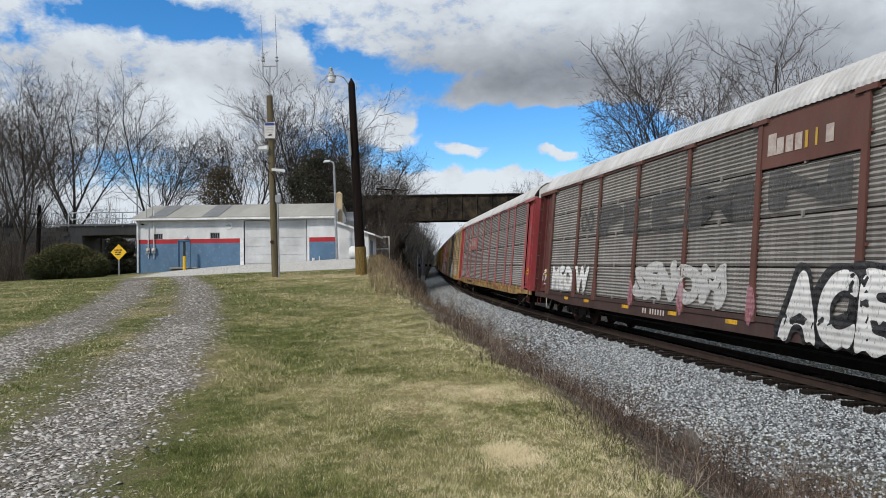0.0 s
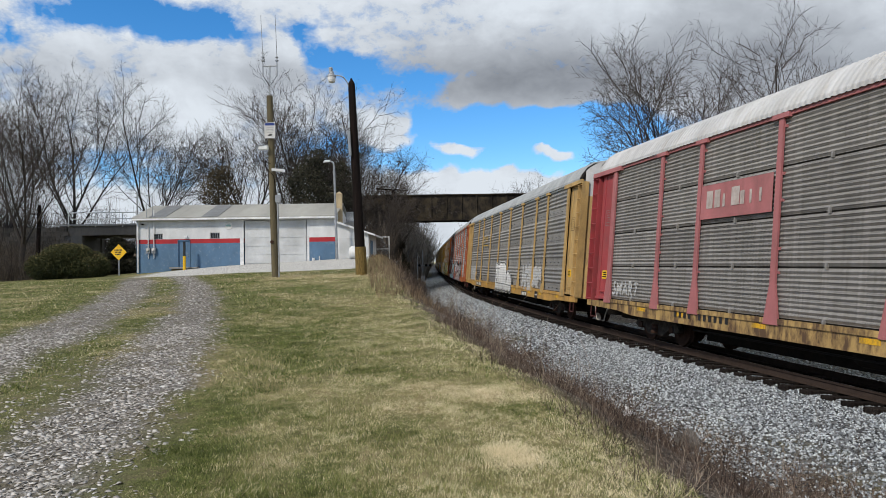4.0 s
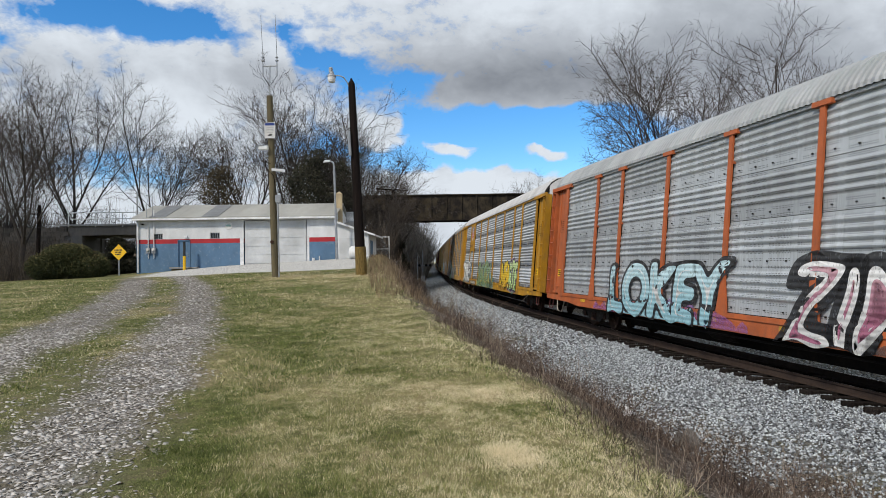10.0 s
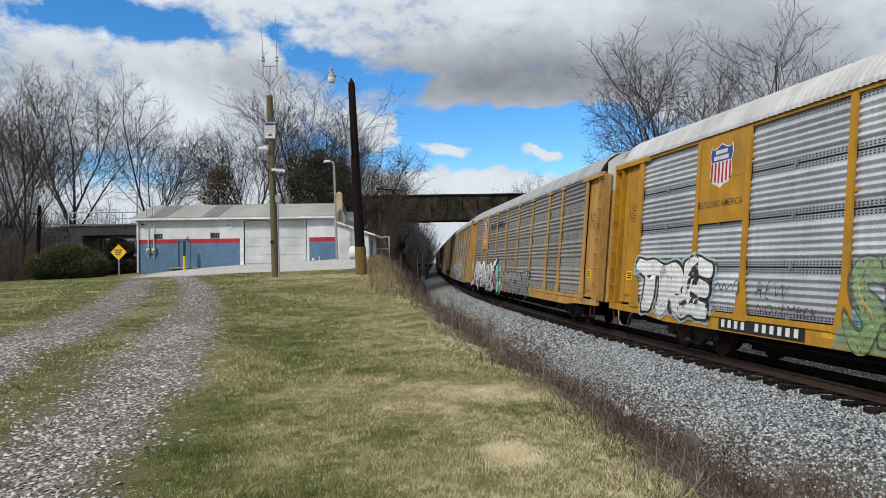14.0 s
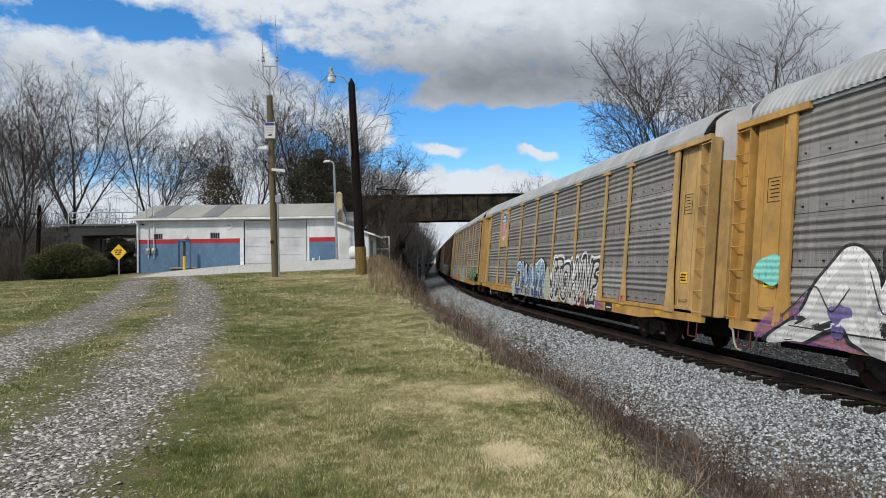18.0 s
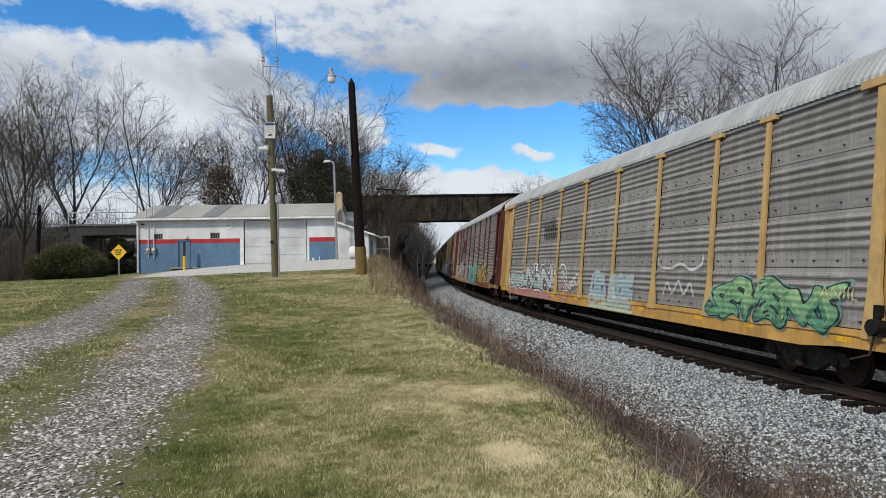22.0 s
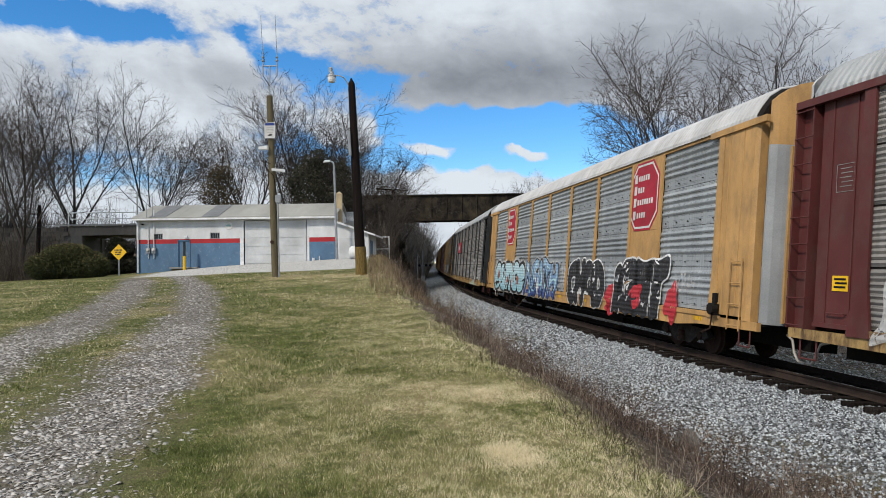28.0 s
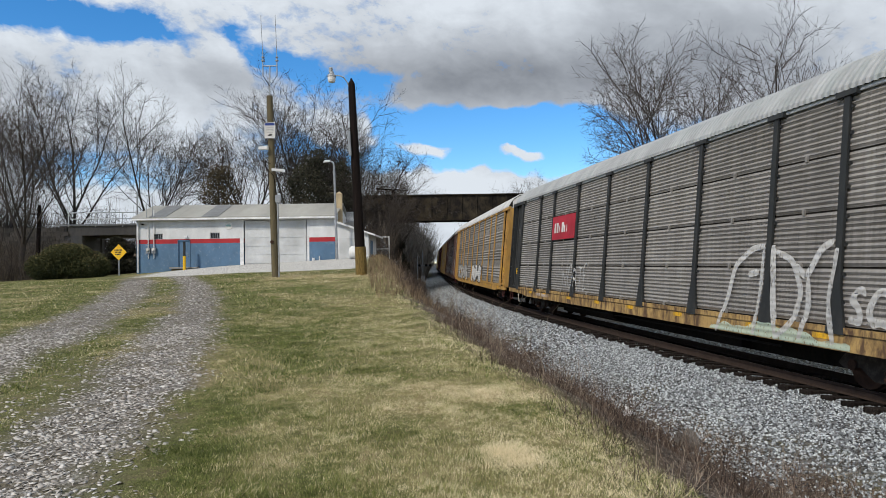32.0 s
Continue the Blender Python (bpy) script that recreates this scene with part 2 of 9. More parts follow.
def lawn_z(x, y):
    yy = np.clip(y, -30, 50)
    rise = 0.016 * yy + 0.0006 * yy * np.abs(yy) * (yy > 0)
    rise = rise + 0.044 * np.clip(x, -45, 6) * (np.clip(yy, 0, 50) / 47) ** 2
    rise = rise + 0.22 * smooth01(38, 45, y) * smooth01(-22, -14, x)
    fall = smooth01(56, 75, y)
    return rise * (1 - fall) + 0.4 * fall + 0.025 * wob(x, y, 0.55) * (1 - fall)


def ground_z(x, y):
    x, y = np.asarray(x, float), np.asarray(y, float)
    shape = x.shape
    s, d = track_coords(x, y)
    x, y = x.ravel(), y.ravel()
    g = lawn_z(x, y)
    bed = RAIL_Z - 0.226 + CANT * np.clip(d, -1.6, 1.6) - 0.08 * smooth01(1.15, 1.7, np.abs(d))
    toe = RAIL_Z - 0.56
    z = np.where(np.abs(d) < 1.75, bed, 0)
    left = bed + (toe - bed) * np.clip((d - 1.5) / 2.8, 0, 1) ** 1.15
    left = left + (g - left) * smooth01(4.4, 8.3, d)
    left = left + 0.07 * wob(x, y, 2.1) * smooth01(4.0, 5.0, d) * (1 - smooth01(7.4, 8.9, d))
    right = bed + (toe + 0.2 - bed) * smooth01(1.75, 4.2, -d)
    right = right + (0.3 + 0.2 * wob(x, y, 0.2) - right) * smooth01(6, 14, -d)
    z = np.where(d >= 1.4, left, np.where(d <= -1.75, right, z))
    far = smooth01(300, 600, np.hypot(x, y))
    return (z * (1 - far)).reshape(shape)


def gz(x, y):
    return float(ground_z(np.array([x]), np.array([y]))[0])

def bank_edge(y):
    """Where the mown grass ends, out from the track."""
    return 7.9 + 0.3 * (1 - smooth01(3.0, 6.0, y)) - 0.45 * smooth01(14.0, 34.0, y)


def rut_x(y):
    return -1.7 - 0.19 * y - 0.004 * y * y


def drive_mask(x, y):
    """How much of the ground is bare driveway stone, 0 to 1."""
    jit = 0.16 * wob(x, y, 1.9) + 0.08 * wob(x + 3, y, 5.1)
    a = 1 - smooth01(0.2, 1.15, np.abs(x - rut_x(y) + 0.3 + jit))
    b = 1 - smooth01(0.25, 1.35, np.abs(x - rut_x(y) + 2.85 + jit))
    mid = (0.3 + 0.5 * (1 - smooth01(4.0, 7.5, y))) * (1 - smooth01(0.2, 1.5, np.abs(x - rut_x(y) + 1.6 + jit))) * (0.5 + 0.5 * wob(x, y, 1.3))
    return np.clip(np.maximum(np.maximum(a, b), mid), 0, 1) * (1 - smooth01(37, 40, y))


def lot_mask(x, y):
    return smooth01(37.6, 38.4, y + 0.05 * x + 0.3 * wob(x, y, 1.1)) * (1 - smooth01(60, 62, y)) * smooth01(-19, -17.5, x) * (1 - smooth01(-5.4, -4.8, x))


def dry_mask(x, y, d):
    edge = 0.45 * (1 - smooth01(0.3, 2.6, np.abs(d - bank_edge(y) - 0.6)))
    patch = 0.8 * smooth01(0.2, 0.8, wob(x * 1.0 + 2, y * 0.6, 0.9) + 0.4 * wob(x, y, 3.7)) * 0.55 * smooth01(-3.5, 0.0, x + 0.25 * y)
    spot = 1 - smooth01(0.1, 0.5, np.hypot((x - 0.56) * 1.1, y - 5.2) + 0.1 * wob(x, y, 9.0))
    long_patch = 0.85 * (1 - smooth01(0.3, 1.1, np.hypot((x - 0.2) * 0.75, (y - 7.3) * 0.9) + 0.25 * wob(x, y, 4.1)))
    spot = np.maximum(spot, long_patch)
    patch = np.maximum(patch, 0.42 * smooth01(0.05, 0.75, wob(x + 5, y * 0.7, 1.25) + 0.5 * wob(y, x, 3.1)))
    pole = 0.8 * (1 - smooth01(1.0, 2.6, np.abs(y - 32.5))) * smooth01(-9.5, -8, x)
    return np.clip(np.maximum.reduce([edge * 0.85, patch, spot, pole]), 0, 1)


def ground_sheet():
    def axis(lo, hi, step, out):
        inner = np.arange(lo, hi + 0.01, step)
        w, a, b = step, [lo], [hi]
        while b[-1] < out or a[-1] > -out:
            w *= 1.22
            a.append(a[-1] - w), b.append(b[-1] + w)
        return np.array(a[:0:-1] + list(inner) + b[1:])
    xs, ys = axis(-17, 15, 0.14, 2600), axis(-3, 62, 0.2, 2600)
    gx, gy = np.meshgrid(xs, ys)
    z = ground_z(gx, gy)
    v = np.stack([gx, gy, z], -1).reshape(-1, 3)
    nx, ny = len(xs), len(ys)
    i = (np.arange(ny - 1)[:, None] * nx + np.arange(nx - 1)[None, :]).ravel()
    me = raw_mesh("ground", v, np.stack([i, i + 1, i + nx + 1, i + nx], 1), True)
    x, y = v[:, 0], v[:, 1]
    s, d = track_coords(x, y)
    ball = (1 - smooth01(2.9, 4.2, d + 0.5 * wob(x, y, 1.3) + 0.3 * wob(y, x, 3.3))) * smooth01(-3.2, -2.3, d)
    brush = np.where(d > 0, smooth01(2.9, 4.0, d) * (1 - smooth01(-0.6, 0.5, d - bank_edge(y) + 0.3 * wob(x, y, 2.3))), smooth01(2.3, 3.2, -d) * (1 - smooth01(60, 80, -d)))
    # last track channel: the bed under the wagons, darkened for their shade
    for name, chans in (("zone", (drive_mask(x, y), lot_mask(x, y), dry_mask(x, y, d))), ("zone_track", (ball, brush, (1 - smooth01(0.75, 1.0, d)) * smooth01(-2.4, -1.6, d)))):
        at = me.attributes.new(name, "FLOAT_COLOR", "POINT")
        at.data.foreach_set("color", np.stack([*chans, np.ones_like(x)], -1).astype(np.float32).ravel())
    return me


def attr_rgb(n, l, name):
    a = n.new("ShaderNodeAttribute")
    a.attribute_name = name
    sp = n.new("ShaderNodeSeparateColor")
    l.new(a.outputs["Color"], sp.inputs[0])
    return sp.outputs


def ground_material():
    m, n, l, bs = node_mat("ground")
    z1, z2 = attr_rgb(n, l, "zone"), attr_rgb(n, l, "zone_track")
    big, mid, fine = noise_node(n, l, 0.35, 5), noise_node(n, l, 2.6, 6, 0.65), noise_node(n, l, 30, 4, 0.7)
    green = ramp_node(n, l, mid.outputs[0], [(0.3, (0.05, 0.064, 0.014)), (0.5, (0.11, 0.125, 0.03)), (0.62, (0.155, 0.14, 0.058)), (0.75, (0.1, 0.08, 0.05))])
    dry = ramp_node(n, l, mid.outputs[0], [(0.3, (0.18, 0.142, 0.065)), (0.7, (0.42, 0.33, 0.18))])
    dryf = math_node(n, l, "ADD", z1[2], math_node(n, l, "MULTIPLY_ADD", big.outputs[0], 0.9, -0.4))
    dryf = math_node(n, l, "MINIMUM", math_node(n, l, "MAXIMUM", dryf, 0.0), 1.0)
    col = mix_node(n, l, dryf, green, dry)
    vor = n.new("ShaderNodeTexVoronoi")
    tc = n.new("ShaderNodeTexCoord")
    l.new(tc.outputs["Object"], vor.inputs["Vector"])
    vor.inputs["Scale"].default_value = 26
    stone = ramp_node(n, l, vor.outputs["Color"], [(0.2, (0.09, 0.08, 0.07)), (0.5, (0.17, 0.155, 0.14)), (0.85, (0.36, 0.34, 0.31))])
    bare = math_node(n, l, "MULTIPLY", ramp_node(n, l, mid.outputs[0], [(0.36, 0.0), (0.56, 1.0)]), ramp_node(n, l, z1[0], [(0.4, 0.0), (0.8, 1.0)]))
    soil = mix_node(n, l, bare, (0.14, 0.118, 0.09), stone)
    edge = math_node(n, l, "MULTIPLY_ADD", mid.outputs[0], 0.9, -0.45)
    gf = math_node(n, l, "ADD", z1[0], math_node(n, l, "MULTIPLY", edge, math_node(n, l, "MULTIPLY", z1[0], 1.4)))
    col = mix_node(n, l, math_node(n, l, "MINIMUM", math_node(n, l, "MAXIMUM", gf, 0.0), 1.0), col, soil)
    tar = ramp_node(n, l, fine.outputs[0], [(0.3, (0.42, 0.41, 0.385)), (0.7, (0.56, 0.55, 0.52))])
    col = mix_node(n, l, z1[1], col, tar)
    v3 = n.new("ShaderNodeTexVoronoi")
    l.new(tc.outputs["Object"], v3.inputs["Vector"])
    v3.inputs["Scale"].default_value = 45
    litter = ramp_node(n, l, v3.outputs["Color"], [(0.15, (0.03, 0.023, 0.018)), (0.5, (0.1, 0.074, 0.056)), (0.7, (0.2, 0.155, 0.12)), (0.9, (0.44, 0.39, 0.33))])
    litter = mix_node(n, l, 0.6, litter, ramp_node(n, l, mid.outputs[0], [(0.35, 0.35), (0.6, 1.0)]), "MULTIPLY")
    col = mix_node(n, l, z2[1], col, litter)
    v2 = n.new("ShaderNodeTexVoronoi")
    l.new(tc.outputs["Object"], v2.inputs["Vector"])
    v2.inputs["Scale"].default_value = 14
    ball = ramp_node(n, l, v2.outputs["Color"], [(0.1, (0.03, 0.03, 0.032)), (0.5, (0.12, 0.123, 0.128)), (0.9, (0.3, 0.305, 0.31))])
    col = mix_node(n, l, z2[0], col, ball)
    # oily dirt and the train's shade, both put into the bed's colour
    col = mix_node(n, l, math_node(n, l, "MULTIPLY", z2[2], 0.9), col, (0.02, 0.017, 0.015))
    grit = noise_node(n, l, 85, 3, 0.7)
    col = mix_node(n, l, 0.5, col, ramp_node(n, l, fine.outputs[0], [(0.25, 0.3), (0.75, 1.0)]), "MULTIPLY")
    col = mix_node(n, l, 0.6, col, ramp_node(n, l, grit.outputs[0], [(0.38, 0.2), (0.6, 1.6)]), "MULTIPLY")
    l.new(col, bs.inputs["Base Color"])
    bs.inputs["Roughness"].default_value = 0.95
    bs.inputs["Specular IOR Level"].default_value = 0.2
    hgt = math_node(n, l, "ADD", math_node(n, l, "MULTIPLY", v2.outputs["Distance"], z2[0]), math_node(n, l, "MULTIPLY", fine.outputs[0], 0.5))
    bump_node(n, l, hgt, 0.8, 0.05, bs)
    return m


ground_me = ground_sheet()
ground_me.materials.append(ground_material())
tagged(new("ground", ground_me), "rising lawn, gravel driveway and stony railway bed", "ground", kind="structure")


# ---- scattered cover: real pieces, past counting ----
rng = np.random.default_rng(5)


def tone_material(name, stops, attr="tone", rough=0.9, per_island=0.3, trans=0.0):
    m, n, l, bs = node_mat(name)
    a = n.new("ShaderNodeAttribute")
    a.attribute_name = attr
    geo = n.new("ShaderNodeNewGeometry")
    f = math_node(n, l, "ADD", a.outputs["Fac"], math_node(n, l, "MULTIPLY_ADD", geo.outputs["Random Per Island"], per_island, -per_island / 2))
    l.new(ramp_node(n, l, f, stops), bs.inputs["Base Color"])
    bs.inputs["Roughness"].default_value = rough
    bs.inputs["Specular IOR Level"].default_value = 0.25
    return m


def tone_attr(me, vals):
    at = me.attributes.new("tone", "FLOAT", "POINT")
    at.data.foreach_set("value", np.asarray(vals, np.float32))


def scatter_points(n, x0, x1, y0, y1, power=1.0):
    x = rng.uniform(x0, x1, n)
    y = y0 + (y1 - y0) * rng.random(n) ** power
    return x, y


def grass_blades():
    xs, ys, wid, hgt = [], [], [], []
    shift, lx_, ly_ = [], [], []
    # blades stand in small tufts that share a tone and lean outwards
    for n, y0, y1, half, w, h, many, rad in ((520000, 3.3, 8.0, 0.8, 0.0021, 0.031, 12, 0.022), (330000, 8.0, 17.0, 0.72, 0.0046, 0.036, 9, 0.04), (120000, 17.0, 39.0, 0.7, 0.012, 0.045, 7, 0.1), (24000, -6.0, 3.3, 2.2, 0.006, 0.036, 10, 0.04)):
        k = n // many
        ty = rng.uniform(y0, y1, k)
        tx = rng.uniform(-half, 0.3, k) * (ty + 2) if y0 > 0 else rng.uniform(-13, 3, k)
        size = rng.gamma(4, 0.25, k)
        ox, oy = rng.normal(0, 1, (k, many)), rng.normal(0, 1, (k, many))
        xs.append((tx[:, None] + ox * rad * size[:, None]).ravel()), ys.append((ty[:, None] + oy * rad * size[:, None]).ravel())
        wid.append(np.full(k * many, w)), hgt.append((h * rng.uniform(0.4, 1.3, (k, many)) * (0.5 + 0.5 * size[:, None])).ravel())
        shift.append(np.repeat(rng.normal(0, 0.26, k), many)), lx_.append(ox.ravel()), ly_.append(oy.ravel())
    x, y, wid, hgt, shift, lx_, ly_ = map(np.concatenate, (xs, ys, wid, hgt, shift, lx_, ly_))
    tone_in = np.full(len(x), -1.0)
    # a bleached dead clump and a few rank green tufts
    for cx, cy, rr, n, tn, h, w in ((0.52, 5.1, 0.17, 5000, 0.86, 0.034, 0.0022), (0.42, 5.25, 0.1, 1500, 0.8, 0.03, 0.0022), (0.2, 5.1, 0.07, 700, 0.13, 0.039, 0.0015), (0.86, 5.1, 0.08, 700, 0.13, 0.036, 0.0015),
                                    (-0.72, 4.65, 0.09, 500, 0.36, 0.055, 0.0015), (-0.2, 6.3, 0.08, 400, 0.16, 0.039, 0.0015), (0.65, 6.6, 0.1, 600, 0.15, 0.036, 0.0015), (0.1, 7.2, 0.3, 2500, 0.78, 0.028, 0.0014), (0.75, 7.4, 0.28, 2200, 0.74, 0.028, 0.0014)):
        x, y = np.concatenate([x, cx + rng.normal(0, rr, n)]), np.concatenate([y, cy + rng.normal(0, rr * 0.8, n)])
        wid, hgt = np.concatenate([wid, np.full(n, w)]), np.concatenate([hgt, h * rng.uniform(0.5, 1.3, n)])
        shift, lx_, ly_ = np.concatenate([shift, np.zeros(n)]), np.concatenate([lx_, rng.normal(0, 1, n)]), np.concatenate([ly_, rng.normal(0, 1, n)])
        tone_in = np.concatenate([tone_in, np.clip(tn + rng.normal(0, 0.09, n), 0, 1)])
    s, d = track_coords(x, y)
    dm = drive_mask(x, y)
    keep = (d > bank_edge(y) - 0.3 + 0.6 * rng.random(len(x))) & (rng.random(len(x)) > dm * 1.25) & (lot_mask(x, y) < 0.3)
    x, y, d, wid, hgt, dm, tone_in, shift, lx_, ly_ = (a[keep] for a in (x, y, d, wid, hgt, dm, tone_in, shift, lx_, ly_))
    dry = dry_mask(x, y, d)
    hgt = hgt * (1 + 0.3 * (1 - smooth01(-0.2, 0.9, d - bank_edge(y)))) * (1 - 0.5 * np.clip(dm * 2, 0, 1)) * (0.9 + 0.3 * wob(x, y, 2.7) * wob(y, x, 5.3) + 0.6 * smooth01(0.55, 0.9, wob(x, y, 4.3)))
    z = ground_z(x, y)
    n = len(x)
    w = rng.uniform(0, 2 * np.pi, n)
    lean = hgt * rng.uniform(0.15, 1.1, n)
    wl_ = np.arctan2(ly_, lx_) + rng.normal(0, 0.5, n)
    base = np.stack([x, y, z - 0.01], -1)
    side = np.stack([np.cos(w), np.sin(w), 0 * w], -1) * wid[:, None]
    tip = base + np.stack([np.cos(wl_) * lean, np.sin(wl_) * lean, hgt], -1)
    v = np.stack([base - side, base + side, tip], 1).reshape(-1, 3)
    f = np.arange(n)[:, None] * 3 + np.array([[0, 1, 2]])
    me = raw_mesh("lawn_grass", v, f)
    near_drive = np.exp(-((x - rut_x(y) - 1.3) / 0.8) ** 2)
    tuft = smooth01(0.6, 0.85, wob(x + 7, y, 4.3))
    tone = np.clip(dry * 0.62 + 0.1 * wob(x, y, 0.8) + 0.12 * wob(x, y, 3.1) + 0.1 * wob(y, x, 7.7) + 0.12 * wob(x, y, 17.0) + 0.1 * wob(y, x, 31.0) - 0.2 * tuft - 0.12 * near_drive * (0.6 + 0.4 * wob(x, y, 2.3)) + shift + rng.normal(0, 0.15, n) + 0.17 + 0.06 * smooth01(-3.5, 1.2, x + 0.12 * y), 0, 1)
    tone = np.where(tone_in >= 0, tone_in, tone)
    tone_attr(me, np.repeat(tone, 3))
    me.materials.append(tone_material("grass_blades", [(0.0, (0.04, 0.056, 0.012)), (0.16, (0.125, 0.157, 0.034)), (0.34, (0.235, 0.26, 0.082)), (0.55, (0.46, 0.415, 0.225)), (0.8, (0.7, 0.615, 0.4)), (1.0, (0.85, 0.74, 0.52))]))
    tagged(new("lawn_grass", me), "short patchy green and straw-coloured winter grass", "grass", kind="stuff")


def stones(name, x, y, size, flat, sink, stops, label, category, plain=False):
    """Broken stones: squashed octahedra with random corners."""
    n = len(x)
    z = ground_z(x, y)
    dirs = np.array([(1, 0, 0), (-1, 0, 0), (0, 1, 0), (0, -1, 0), (0, 0, 1), (0, 0, -1), (0.7, 0.7, 0.5), (-0.7, -0.7, 0.45)], float)
    faces = np.array([(0, 6, 4), (6, 2, 4), (2, 1, 4), (1, 7, 4), (7, 3, 4), (3, 0, 4), (6, 0, 5), (2, 6, 5), (1, 2, 5), (7, 1, 5), (3, 7, 5), (0, 3, 5)])
    if plain:
        dirs = dirs[:6]
        faces = np.array([(0, 2, 4), (2, 1, 4), (1, 3, 4), (3, 0, 4), (2, 0, 5), (1, 2, 5), (3, 1, 5), (0, 3, 5)])
    nv = len(dirs)
    p = dirs[None] * rng.uniform(0.6, 1.3, (n, nv, 1)) * size[:, None, None]
    p[:, :, 2] *= flat
    a, b = rng.uniform(0, 6.28, n), rng.normal(0, 0.35, n)
    ca, sa, cb, sb = np.cos(a)[:, None], np.sin(a)[:, None], np.cos(b)[:, None], np.sin(b)[:, None]
    px, pz = p[:, :, 0] * cb - p[:, :, 2] * sb, p[:, :, 0] * sb + p[:, :, 2] * cb
    qx, qy = px * ca - p[:, :, 1] * sa, px * sa + p[:, :, 1] * ca
    v = np.stack([qx + x[:, None], qy + y[:, None], pz + (z + size * sink)[:, None]], -1).reshape(-1, 3)
    f = (np.arange(n)[:, None, None] * nv + faces[None]).reshape(-1, 3)
    me = raw_mesh(name, v, f)
    tone_attr(me, np.repeat(rng.random(n), nv))
    me.materials.append(tone_material(name, stops, per_island=0.2))
    return tagged(new(name, me), label, category, kind="stuff")


def along_track(n, s0, s1, d0, d1, power=1.0):
    s = s0 + (s1 - s0) * rng.random(n) ** power
    d = rng.uniform(d0, d1, n)
    h = heading(s)
    return np.interp(s, TS, TX) - d * np.cos(h), np.interp(s, TS, TY) + d * np.sin(h), s, d


def ballast():
    xs, ys, ss = [], [], []
    for n, s0, s1, d0, d1, a, b in ((46000, 2, 22, 1.05, 4.5, 0.016, 0.035), (14000, 22, 55, 1.3, 4.3, 0.03, 0.052), (4500, 55, 130, 1.3, 4.4, 0.06, 0.1),
                                    (4000, -12, 2, 1.05, 4.5, 0.03, 0.055), (7000, 2, 30, -4.4, -2.0, 0.02, 0.04), (1500, 2, 22, 0.86, 1.5, 0.016, 0.03), (12000, 2, 22, 4.0, 6.4, 0.01, 0.028)):
        x, y, s, d = along_track(n, s0, s1, d0, d1)
        # the shoulder thins out unevenly into the litter at its foot
        keep = rng.random(n) < np.where(d > 3.2, 1 - smooth01(2.9, 5.2, d + 0.7 * wob(x, y, 1.1) + 0.4 * wob(y, x, 3.1)), 1)
        x, y, n = x[keep], y[keep], int(keep.sum())
        xs.append(x), ys.append(y), ss.append(rng.uniform(a, b, n))
    x, y, size = map(np.concatenate, (xs, ys, ss))
    stones("ballast", x, y, size, 0.75, 0.25, [(0.0, (0.035, 0.036, 0.038)), (0.25, (0.15, 0.16, 0.165)), (0.6, (0.29, 0.312, 0.32)), (1.0, (0.56, 0.6, 0.61))],
           "grey-white crushed stone track ballast", "ballast", True)


def drive_stones():
    x1, y1 = scatter_points(115000, -13, 0, 3.2, 14, 1.3)
    x2, y2 = scatter_points(42000, -16, -3, 14, 38, 1.2)
    x3, y3 = scatter_points(12000, -8, 0, -6, 3.2)
    x, y = np.concatenate([x1, x2, x3]), np.concatenate([y1, y2, y3])
    size = np.concatenate([np.minimum(rng.gamma(2.4, 0.0056, len(x1)) + 0.008, 0.04), rng.gamma(2.4, 0.006, len(x2)) + 0.01, rng.gamma(2.2, 0.0065, len(x3)) + 0.008])
    keep = rng.random(len(x)) < drive_mask(x, y) ** 1.2 * (0.85 + 0.4 * wob(x, y, 3.3))
    stones("driveway_gravel", x[keep], y[keep], size[keep], 0.15, 0.03, [(0.0, (0.2, 0.18, 0.16)), (0.35, (0.36, 0.335, 0.305)), (0.75, (0.5, 0.475, 0.44)), (1.0, (0.6, 0.575, 0.54))],
           "pale flat worn gravel of the driveway ruts", "gravel")


